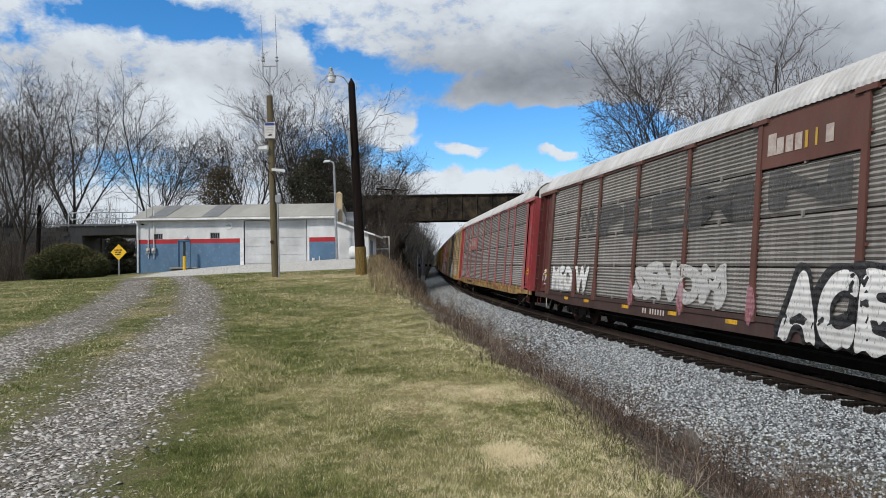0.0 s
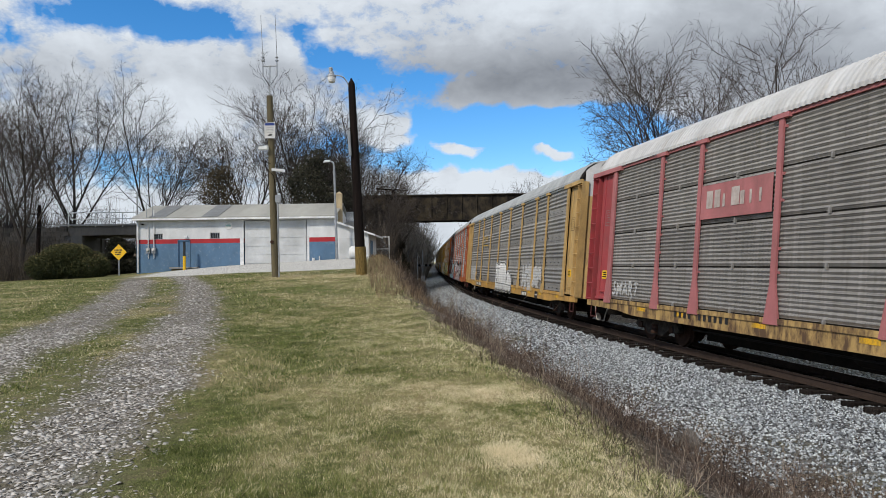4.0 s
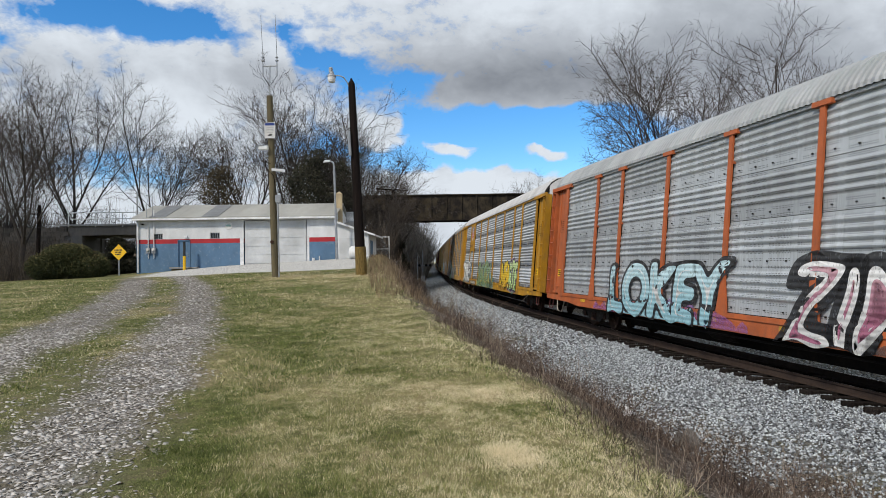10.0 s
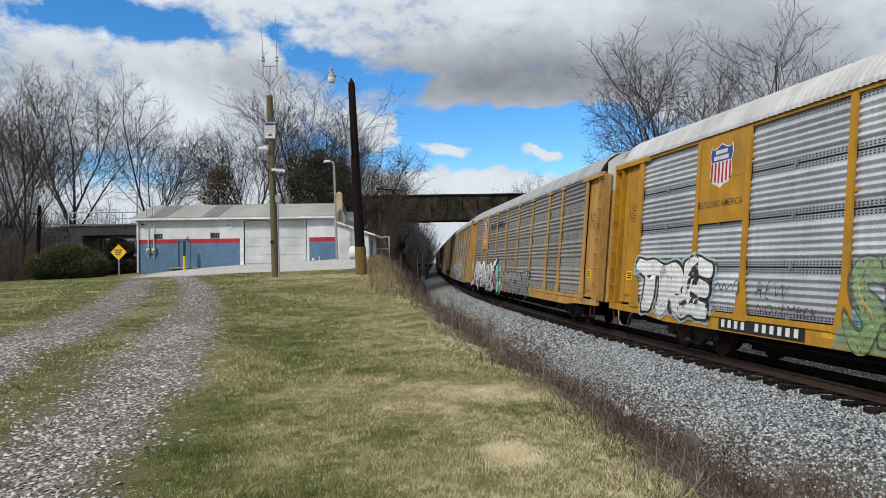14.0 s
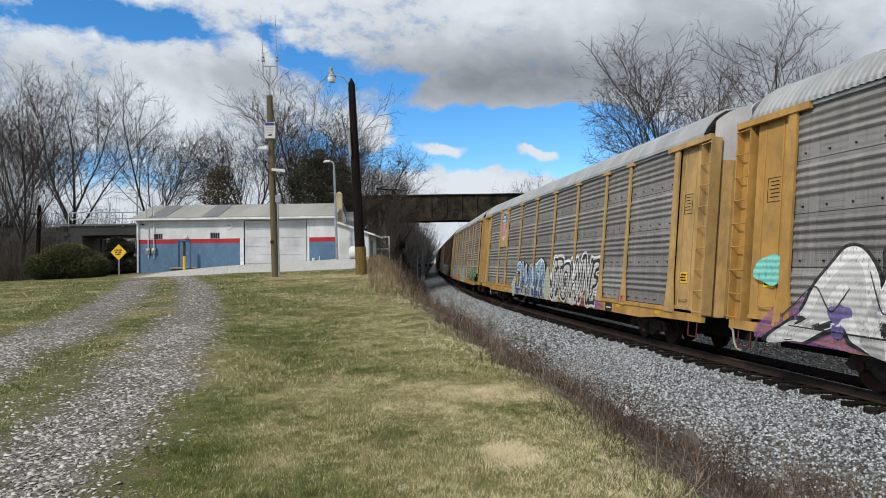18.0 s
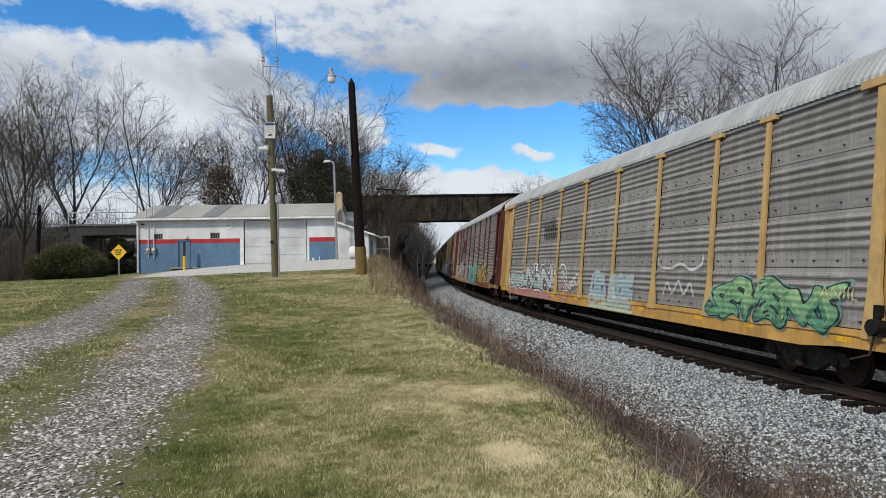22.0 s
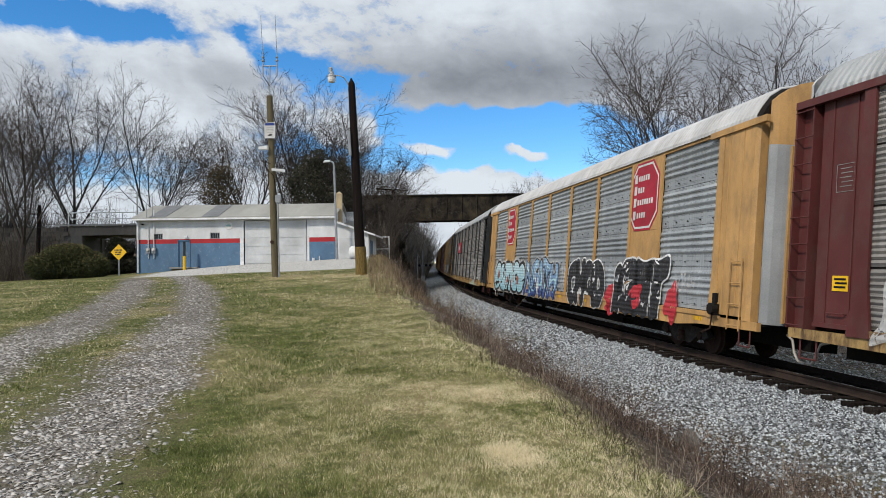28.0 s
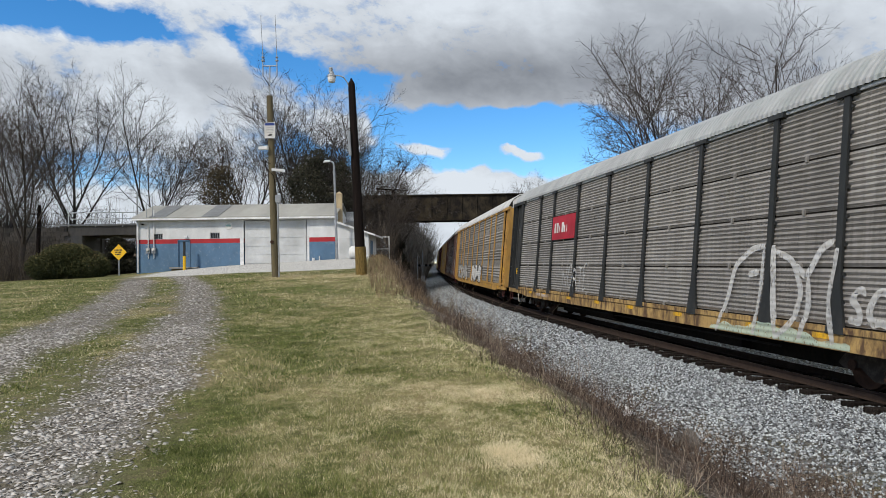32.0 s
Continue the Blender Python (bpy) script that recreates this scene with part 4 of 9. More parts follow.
def side_fittings(c, posts, style, wide, ends, row_z):
    """Bolt heads, sheet latches and the clips that hold the screens to the posts."""
    r = random.Random(len(CACHE))
    if style == "banded":
        pts = []
        for z0, z1 in row_z:
            for a, b in zip(POST_X, POST_X[1:]):
                k = 5 if b - a > 2.5 else 4
                pts += [(a + (b - a) * (j + 0.5) / k, z0 + (z1 - z0) * 0.12) for j in range(k)]
        part("bolt_row", shared(("bolts",), lambda: dots(pts, 0.014, 0.014, W - 0.05, W - 0.02), M["steel_dark"]), None, c)
    else:
        pts = [((a + b) / 2 + 0.05 * (i % 2), z0 + 0.02) for z0, z1 in row_z for i, (a, b) in enumerate(zip(POST_X, POST_X[1:]))]
        for x, z in pts:
            part("latch", shared(("latch",), lambda: dots([(0, 0)], 0.025, 0.06, W - 0.05, W + 0.0), M["grey_steel"]), None, c, at=(x, 0, z))
    clips = []
    for x in POST_X[1:-1]:
        for k in range(15):
            z = FLOOR + 0.5 + k * 0.25 + r.uniform(-0.04, 0.04)
            if r.random() < 0.75:
                clips.append((x + (wide / 2 + 0.03) * (1 if (k % 2) else -1), z))
    if style != "fine":
        clips = clips[::6]
    fit = part("clip_strip", shared(("clips", posts, wide, style), lambda: dots(clips, 0.022, 0.03, W - 0.05, W + 0.005), M[posts]), None, c)
    tagged(fit, kind="stuff")
    for s in (1, -1):
        pl = part("notice_plate", shared(("notice", s, ends), lambda: Build().box(*sorted((s * 12.6, s * 12.95)), W - 0.076, W - 0.066, 1.55, 1.82), M["paint_sign_yellow"]), None, c, "small yellow notice plate")
        part("worn_lettering", shared(("notice_text", s), lambda: dots([(s * 12.775, 1.62), (s * 12.75, 1.69), (s * 12.775, 1.76)], 0.13, 0.018, W - 0.064, W - 0.061), M["steel_dark"]), None, pl)
        fr = part("stencil_frame", shared(("stencil", s, ends), lambda: Build().box(*sorted((s * 12.58, s * 12.98)), W - 0.076, W - 0.072, 3.3, 3.31).box(*sorted((s * 12.58, s * 12.98)), W - 0.076, W - 0.072, 3.79, 3.8)
                  .box(*sorted((s * 12.58, s * 12.59)), W - 0.076, W - 0.072, 3.3, 3.8).box(*sorted((s * 12.97, s * 12.98)), W - 0.076, W - 0.072, 3.3, 3.8), M["steel_dark"] if "yellow" in ends or ends == "paint_orange" else M["grey_steel"]), None, c, "stencilled frame with worn lettering")
        part("worn_lettering", shared(("stencil_text", s, ends), lambda: dots([(s * 12.77, 3.4), (s * 12.74, 3.48), (s * 12.78, 3.56), (s * 12.75, 3.64), (s * 12.77, 3.72)], 0.13, 0.008, W - 0.076, W - 0.073), M["steel_dark"] if "yellow" in ends or ends == "paint_orange" else M["grey_steel"]), None, fr)
        part("grab_iron", shared(("grab", s, ends), lambda: Build().path([(s * 12.62, W - 0.08, 1.15), (s * 12.62, W - 0.01, 1.15), (s * 13.0, W - 0.01, 1.15), (s * 13.0, W - 0.08, 1.15)], 0.014, 5), M[ends]), None, c)


def car(label, posts, panels, roof, sill, ends, style="banded", rows=(0.25, 0.25, 0.25, 0.25), bar=0.52, flare=0.46, wide=0.14, plain=(), reflectors=True, brake=False):
    """One covered car-carrying wagon. plain: (bay, row) filled by flat painted sheets instead of screens."""
    c = thing("autorack_wagon", label, "railway wagon", group="wagons of the train")
    for s in (1, -1):
        part("side_sill", shared(("sill", s, sill), lambda: sill_mesh(s), M[sill]), None, c)
    part("underframe", shared(("underframe",), lambda: Build().box(-HALF + 0.3, HALF - 0.3, -W + 0.1, W - 0.1, FLOOR - 0.1, FLOOR - 0.03).box(-HALF + 0.25, HALF - 0.25, -0.3, 0.3, FLOOR - 0.55, FLOOR - 0.1).box(-8.3, 8.3, -0.62, 0.5, 0.1, FLOOR - 0.12), M["steel_dark"]), None, c)
    for i in range(8):
        part("crossbearer", shared(("crossbearer",), lambda: Build().box(-0.06, 0.06, -W + 0.12, W - 0.12, FLOOR - 0.3, FLOOR - 0.1), M["steel_dark"]), None, c, at=(-7 + 2 * i, 0, 0))
    part("brake_rigging", shared(("rigging",), lambda: Build().box(-7.6, 7.6, -0.28, 0.24, 0.06, FLOOR - 0.5).box(-7.2, 7.2, -0.9, -0.78, 0.1, 0.3).box(-5.2, -3.6, 0.3, 0.75, 0.12, 0.42), M["steel_dark"]), None, c)
    part("brake_reservoir", shared(("tank",), lambda: Build().lathe([(0.05, -0.6), (0.2, -0.55), (0.22, -0.45), (0.22, 0.45), (0.2, 0.55), (0.05, 0.6)], 12, "x", (0, 0.9, FLOOR - 0.42)), M["steel_dark"]), None, c, at=(2.2, 0, 0))
    part("brake_pipe", shared(("pipe",), lambda: Build().path([(-7.5, W - 0.2, FLOOR - 0.45), (7.5, W - 0.2, FLOOR - 0.45)], 0.022, 6), M["steel_dark"]), None, c)
    part("roof", shared(("roof", roof), roof_mesh, M[roof]), None, c)
    for s in (1, -1):
        part("roof_rail", shared(("roof_rail", s, roof, posts), lambda: Build().box(-12.7, 12.7, *sorted((s * W, s * (W - 0.12))), EAVE - 0.11, EAVE - 0.03), M["galv_smooth"] if roof == "roof_grey" else M[posts]), None, c)
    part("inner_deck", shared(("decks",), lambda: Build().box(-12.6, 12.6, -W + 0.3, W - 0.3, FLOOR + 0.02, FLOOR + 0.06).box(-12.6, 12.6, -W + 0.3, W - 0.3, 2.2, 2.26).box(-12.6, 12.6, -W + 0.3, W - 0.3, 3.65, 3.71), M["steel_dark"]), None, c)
    pm = shared(("post", posts, bar, flare, wide), lambda: post_mesh(bar, flare, wide), M[posts])
    flip = Matrix.Rotation(math.pi, 4, "Z")
    for x in POST_X[1:-1]:
        part("post", pm, None, c, at=Matrix.Translation((x, W - 0.015, 0)))
        part("post", pm, None, c, at=Matrix.Translation((x, -W + 0.015, 0)) @ flip)
    z = FLOOR + 0.09
    total = EAVE - 0.1 - z
    row_z = []
    for r, frac in enumerate(rows):
        h = total * frac
        row_z.append((z, z + h))
        gap = 0.016 if style == "fine" or style == "punched" else 0.004
        for i in range(9):
            xa, xb = POST_X[i] + 0.03, POST_X[i + 1] - 0.03
            if (i, r) in plain:
                part("plain_panel", shared(("plain", posts, round(xb - xa, 2), r, len(rows)), lambda: Build().box((xa - xb) / 2, (xb - xa) / 2, 0, 0.06, z + 0.004, z + h - 0.004), M[posts]), None, c, at=Matrix.Translation(((xa + xb) / 2, W - 0.05, 0)))
                continue
            me = shared(("screen", panels, round(xb - xa, 2), r, len(rows), style), lambda: screen_sheet(xb - xa, z + gap, z + h - gap, style), M[panels])
            part("screen_panel", me, None, c, at=Matrix.Translation(((xa + xb) / 2, W - 0.076, 0)))
        z += h
    part("far_screen", shared(("far_screen", panels), lambda: screen_sheet(24.6, FLOOR + 0.09, EAVE - 0.1, "wide"), M[panels]), None, c, at=Matrix.Translation((0, -W + 0.06, 0)) @ flip)
    # a dark sheet added for the unlit inside, seen through the joints between sheets
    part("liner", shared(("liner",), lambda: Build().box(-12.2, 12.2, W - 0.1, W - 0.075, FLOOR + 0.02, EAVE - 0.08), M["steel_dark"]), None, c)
    side_fittings(c, posts, style, wide, ends, row_z)
    for s in (1, -1):
        end_of_wagon(c, s, ends, roof, posts, brake)
    if reflectors:
        for x in POST_X[:-1]:
            part("reflector", shared(("reflector",), lambda: Build().box(-0.22, 0.22, W - 0.002, W + 0.006, FLOOR - 0.16, FLOOR - 0.06), M["reflector"]), None, c, at=(x + 0.55 + 0.2 * math.sin(x * 7), 0, 0))
    WHEELS.append(truck(c, -9.95) + truck(c, 9.95))
    return c


TOP2 = {(7, 2), (7, 3)}
SPECS = [
    ("brown-posted car carrier with dull screens, white roof and sprayed lettering", "paint_brown", "galv_dull", "roof_white", "paint_umber", "paint_maroon", dict(style="fine", bar=0.5, flare=0.34, plain={(3, 3)})),
    ("faded pink-red car carrier with dull screens and dirty yellow sill", "paint_pink", "galv_dull", "roof_white", "paint_tan_sill", "paint_red", dict(style="fine", bar=0.5)),
    ("pale yellow car carrier, dull grey screens, white sprayed lettering", "paint_yellow_pale", "galv_grey", "roof_grey", "paint_yellow", "paint_yellow_pale", dict()),
    ("orange car carrier with bright galvanised screens and sprayed lettering", "paint_orange", "galv_blue", "roof_grey", "paint_orange", "paint_orange", dict()),
    ("bright yellow car carrier with punched silver screens", "paint_yellow_bright", "galv_bright", "roof_white", "paint_yellow_bright", "paint_yellow_bright", dict(style="punched", bar=0, plain=TOP2)),
    ("yellow car carrier with grey screens and large sprayed pieces", "paint_yellow", "galv_grey", "roof_grey", "paint_yellow", "paint_yellow", dict(plain=TOP2)),
    ("pale yellow car carrier, grey screens, blue and white sprayed pieces", "paint_yellow_pale", "galv_grey", "roof_grey", "paint_yellow", "paint_yellow_pale", dict(plain=TOP2)),
    ("pale yellow car carrier with grey screens and pastel sprayed pieces", "paint_yellow_pale", "galv_grey", "roof_grey", "paint_yellow", "paint_yellow_pale", dict(brake=True)),
    ("maroon-posted car carrier with grey screens and sprayed dirty sill", "paint_maroon", "galv_dull", "roof_grey", "paint_tan_sill", "paint_maroon", dict(style="fine", bar=0.5, flare=0.3, plain={(6, 2)}, brake=True)),
    ("yellow car carrier with smooth slats, plain panels and red signs", "paint_yellow_tan", "galv_smooth", "roof_white", "paint_yellow_tan", "paint_yellow_tan", dict(style="banded", bar=0, flare=0.15, wide=0.15, brake=True, plain={(1, 0), (1, 1), (1, 2), (1, 3), (7, 0), (7, 1), (7, 2), (7, 3)})),
    ("black-posted car carrier with dull screens and a tan sill", "paint_black", "galv_dull", "roof_grey", "paint_tan_sill", "paint_black", dict(style="fine", bar=0.5)),
    ("yellow car carrier with grey screens and sprayed lettering", "paint_yellow", "galv_grey", "roof_white", "paint_yellow", "paint_yellow", dict()),
    ("brown-posted car carrier with dull screens and a white roof", "paint_brown", "galv_dull", "roof_white", "paint_brown", "paint_brown", dict(style="fine", bar=0.4, flare=0.3)),
    ("yellow car carrier with dull grey screens", "paint_yellow", "galv_grey", "roof_grey", "paint_yellow", "paint_yellow", dict()),
    ("maroon car carrier with dull grey screens", "paint_maroon", "galv_dull", "roof_grey", "paint_maroon", "paint_maroon", dict(style="fine")),
    ("pale yellow car carrier with dull grey screens", "paint_yellow_pale", "galv_grey", "roof_grey", "paint_yellow", "paint_yellow_pale", dict()),
]
CARS = [car(label, po, pa, ro, si, en, **kw) for label, po, pa, ro, si, en, kw in SPECS]


SLACK = {0: 0.03, 1: -0.13, 2: 0.03, 6: 0.03, 8: 0.06, 9: -0.06, 10: -0.04}


def wagon_pose(i, t):
    s = (i - 0.5) * PITCH - run(t) + SLACK.get(i, 0.0)
    (xa, ya, _), (xb, yb, _) = on_track(s - 9.95), on_track(s + 9.95)
    turn = math.atan2(yb - ya, xb - xa)
    return Matrix.Translation(((xa + xb) / 2, (ya + yb) / 2, RAIL_Z + LIFT + 0.006)) @ Matrix.Rotation(turn, 4, "Z") @ Matrix.Rotation(math.atan(CANT), 4, "X")



# ---- paint on the wagons: letters, sprayed pieces, signs ----
def spray_paint(key, low, high, cover=0.97, ribs=0.13):
    """Sprayed paint that takes the ribs of the sheet below it; two tones, and worn through in places."""
    m, n, l, bs = node_mat(key)
    tc = n.new("ShaderNodeTexCoord")
    sp = n.new("ShaderNodeSeparateXYZ")
    l.new(tc.outputs["Object"], sp.inputs[0])
    big = noise_node(n, l, 1.3, 5, 0.6)
    f = math_node(n, l, "ADD", math_node(n, l, "MULTIPLY_ADD", sp.outputs[2], 0.5, -0.65), math_node(n, l, "MULTIPLY_ADD", big.outputs[0], 1.0, -0.1))
    col = ramp_node(n, l, f, [(0.2, low), (0.8, high)])
    l.new(col, bs.inputs["Base Color"])
    bs.inputs["Roughness"].default_value = 0.6
    rib = math_node(n, l, "SINE", math_node(n, l, "MULTIPLY", sp.outputs[2], 6.2832 / ribs))
    bump_node(n, l, rib, 0.35, 0.02, bs)
    wear = noise_node(n, l, 7.0, 6, 0.7, stretch=(1, 1, 0.6), seed=2)
    specks = noise_node(n, l, 24.0, 2, 0.5, stretch=(1, 1, 0.5), seed=5)
    lost = math_node(n, l, "ADD", ramp_node(n, l, wear.outputs[0], [(0.54, 1.0 - cover), (0.74, 1.0 - cover * 0.45)]), ramp_node(n, l, specks.outputs[0], [(0.6, 0.0), (0.68, 0.4)]))
    tr, mx = n.new("ShaderNodeBsdfTransparent"), n.new("ShaderNodeMixShader")
    l.new(math_node(n, l, "MINIMUM", lost, 1.0), mx.inputs[0])
    l.new(bs.outputs[0], mx.inputs[1])
    l.new(tr.outputs[0], mx.inputs[2])
    l.new(mx.outputs[0], n["Material Output"].inputs["Surface"])
    M[key] = m


for key, low, high in (("spray_white", (0.5, 0.5, 0.48), (0.72, 0.72, 0.7)), ("spray_wash", (0.38, 0.38, 0.36), (0.52, 0.52, 0.5)), ("spray_black", (0.012, 0.012, 0.013), (0.02, 0.02, 0.021)),
                       ("spray_cyan", (0.24, 0.43, 0.48), (0.47, 0.63, 0.66)), ("spray_blue", (0.03, 0.06, 0.2), (0.25, 0.4, 0.55)), ("spray_pink", (0.3, 0.1, 0.16), (0.5, 0.3, 0.33)),
                       ("spray_yellow", (0.6, 0.36, 0.02), (0.7, 0.5, 0.03)), ("spray_green", (0.05, 0.17, 0.1), (0.3, 0.5, 0.24)), ("spray_lime", (0.35, 0.5, 0.17), (0.5, 0.62, 0.3)),
                       ("spray_teal", (0.06, 0.25, 0.24), (0.2, 0.42, 0.38)), ("spray_turquoise", (0.14, 0.5, 0.42), (0.2, 0.6, 0.52)), ("spray_grey", (0.16, 0.15, 0.15), (0.36, 0.35, 0.34)),
                       ("spray_purple", (0.1, 0.08, 0.2), (0.2, 0.16, 0.34)), ("spray_rust", (0.22, 0.05, 0.03), (0.4, 0.16, 0.1)),
                       ("spray_red", (0.4, 0.02, 0.03), (0.5, 0.04, 0.05)), ("spray_smoke", (0.1, 0.098, 0.095), (0.16, 0.155, 0.15)), ("spray_sand", (0.45, 0.36, 0.18), (0.55, 0.48, 0.28))):
    spray_paint(key, low, high)
for key, low, high, cover in (("haze_white", (0.55, 0.55, 0.53), (0.66, 0.66, 0.64), 0.62), ("haze_dark", (0.05, 0.05, 0.05), (0.07, 0.07, 0.07), 0.62), ("haze_pink", (0.45, 0.2, 0.24), (0.55, 0.32, 0.36), 0.5),
                              ("haze_purple", (0.25, 0.1, 0.28), (0.34, 0.2, 0.42), 0.5), ("haze_cyan", (0.4, 0.56, 0.6), (0.5, 0.64, 0.66), 0.5), ("haze_teal", (0.1, 0.36, 0.33), (0.2, 0.5, 0.45), 0.4),
                              ("haze_gold", (0.55, 0.33, 0.06), (0.66, 0.56, 0.25), 0.72), ("haze_green", (0.36, 0.55, 0.22), (0.42, 0.62, 0.3), 0.4), ("haze_mint", (0.5, 0.62, 0.5), (0.62, 0.7, 0.6), 0.6)):
    spray_paint(key, low, high, cover)
M["sign_red"] = surface("sign_red", (0.42, 0.02, 0.04), 0.5, 0, (0.25, 0.04, 0.04), 0.4, 1.5)
M["sign_blue"] = surface("sign_blue", (0.03, 0.06, 0.26), 0.5, 0, (0.06, 0.08, 0.2), 0.4, 1.5)
M["sign_white"] = surface("sign_white", (0.7, 0.69, 0.66), 0.5, 0, (0.45, 0.42, 0.38), 0.35, 1.5)
M["sign_black"] = surface("sign_black", (0.02, 0.02, 0.021), 0.5, 0, (0.06, 0.055, 0.05), 0.4, 1.5)
M["sign_faded"] = surface("sign_faded", (0.48, 0.42, 0.38), 0.6, 0, (0.25, 0.16, 0.13), 0.6, 3)
M["sign_gold"] = surface("sign_gold", (0.5, 0.32, 0.05), 0.5, 0, (0.25, 0.18, 0.06), 0.4, 1.5)


def letters(body, fat=0.0, shear=0.0, bubble=False, tight=1.0):
    """Flat letters of the built-in font as vertices (across, up) and faces, in a box of 1 by 1."""
    cu = bpy.data.curves.new("letters", "FONT")
    cu.body, cu.offset, cu.shear, cu.resolution_u, cu.space_character = body, fat, shear, 3, tight
    tmp = bpy.data.objects.new("letters", cu)
    me = bpy.data.meshes.new_from_object(tmp)
    bpy.data.objects.remove(tmp)
    bpy.data.curves.remove(cu)
    bm = bmesh.new()
    bm.from_mesh(me)
    bmesh.ops.remove_doubles(bm, verts=bm.verts, dist=0.0005)
    long_edges = [e for e in bm.edges if e.calc_length() > 0.18]
    bmesh.ops.subdivide_edges(bm, edges=long_edges, cuts=2)
    bmesh.ops.triangulate(bm, faces=bm.faces)
    if bubble:
        for _ in range(2):
            bmesh.ops.subdivide_edges(bm, edges=[e for e in bm.edges if e.is_boundary and e.calc_length() > 0.05], cuts=2)
        bmesh.ops.triangulate(bm, faces=bm.faces)
        for _ in range(2):
            bmesh.ops.subdivide_edges(bm, edges=[e for e in bm.edges if e.calc_length() > 0.13], cuts=1)
            bmesh.ops.triangulate(bm, faces=bm.faces)
        for _ in range(9):
            to = {}
            for v in bm.verts:
                near = [e.other_vert(v).co for e in v.link_edges if e.is_boundary]
                if len(near) == 2:
                    to[v] = v.co.lerp((near[0] + near[1]) / 2, 0.7)
            for v, co in to.items():
                v.co = co
    bm.to_mesh(me)
    bm.free()
    return me


def side_y(x, z):
    """How far out a wagon's side stands: screens, posts with their flared feet, and the sill."""
    x, z = np.asarray(x, float), np.asarray(z, float)
    half = 0.09 + 0.17 * np.clip((1.62 - z) / 0.8, 0, 1)
    near = np.min(np.abs(x[..., None] - np.array(POST_X)), axis=-1)
    post = 1 - np.clip((near - half) / 0.05, 0, 1)
    low = np.clip((FLOOR + 0.14 - z) / 0.05, 0, 1)
    return W + np.maximum(np.maximum(0.006, 0.042 * post), 0.034 * low)


def wall_letters(c, name, body, x_left, x_right, z0, z1, key, fat=0.0, lift=0.0, wild=0.0, seed=0, shear=0.0, label="", frame_of=None, tight=1.0):
    """Letters laid flat on a wagon's side. frame_of: the box of the plain letters, for rims of the same letters."""
    me = letters(body, fat, shear, wild > 0, tight)
    co = np.empty(len(me.vertices) * 3, np.float32)
    me.vertices.foreach_get("co", co)
    co = co.reshape(-1, 3)
    lo, hi = (co[:, :2].min(0), co[:, :2].max(0)) if frame_of is None else frame_of
    u = (co[:, 0] - lo[0]) / (hi[0] - lo[0])
    v = (co[:, 1] - lo[1]) / (hi[1] - lo[1])
    if wild:
        v = v + wild * (0.16 * np.sin(u * 9 + seed) * v + 0.1 * np.sin(u * 23 + 2 * seed) + 0.07 * np.sin(u * 41 + seed) * (1 - v))
        u = u + wild * (0.02 * np.sin(v * 7 + u * 14 + seed) + 0.03 * np.sin(v * 3.1 + seed * 1.7))
    ox, oz = x_left + (x_right - x_left) * u, np.maximum(z0 + (z1 - z0) * v, 0.52 + 0.05 * np.sin(u * 40 + seed))
    out = np.stack([ox, side_y(ox, oz) + lift, oz], -1)
    me.vertices.foreach_set("co", out.astype(np.float32).ravel())
    me.update()
    me.materials.clear()
    me.materials.append(M[key])
    ob = part(name, me, None, c, label)
    return ob, (lo, hi)


def piece(i, body, x_left, x_right, z0, z1, fill, rim, halo=None, seed=1, wild=0.25, shear=0.1, label="sprayed lettering", fat=0.06, thick=0.05, inner=None, tight=0.86):
    """A sprayed piece: letters, their rim, a halo and inner strokes."""
    c = CARS[i]
    ob, box = wall_letters(c, "sprayed_lettering", body, x_left, x_right, z0, z1, fill, fat, 0.012, wild, seed, shear, label, None, tight)
    wall_letters(c, "letter_rim", body, x_left, x_right, z0, z1, rim, fat + thick, 0.008, wild, seed, shear, "", box, tight)
    if halo:
        wall_letters(c, "letter_halo", body, x_left, x_right, z0, z1, halo, fat + thick * 2.0, 0.004, wild, seed, shear, "", box, tight)
    if inner:
        wall_letters(c, "inner_stroke", body, x_left, x_right, z0, z1, inner, fat - 0.085, 0.016, wild, seed, shear, "", box, tight)


def contour_piece(i, body, x_left, x_right, z0, z1, keys, fat, step, seed=1, wild=0.2, label="", tight=0.9):
    """Letters drawn as many lines, one inside the other."""
    box = None
    for k, key in enumerate(keys):
        ob, lohi = wall_letters(CARS[i], "sprayed_lettering" if k == 0 else "contour_line", body, x_left, x_right, z0, z1, key, fat - step * k, 0.004 + 0.003 * k, wild, seed, 0.05, label if k == 0 else "", box, tight)
        box = box or lohi


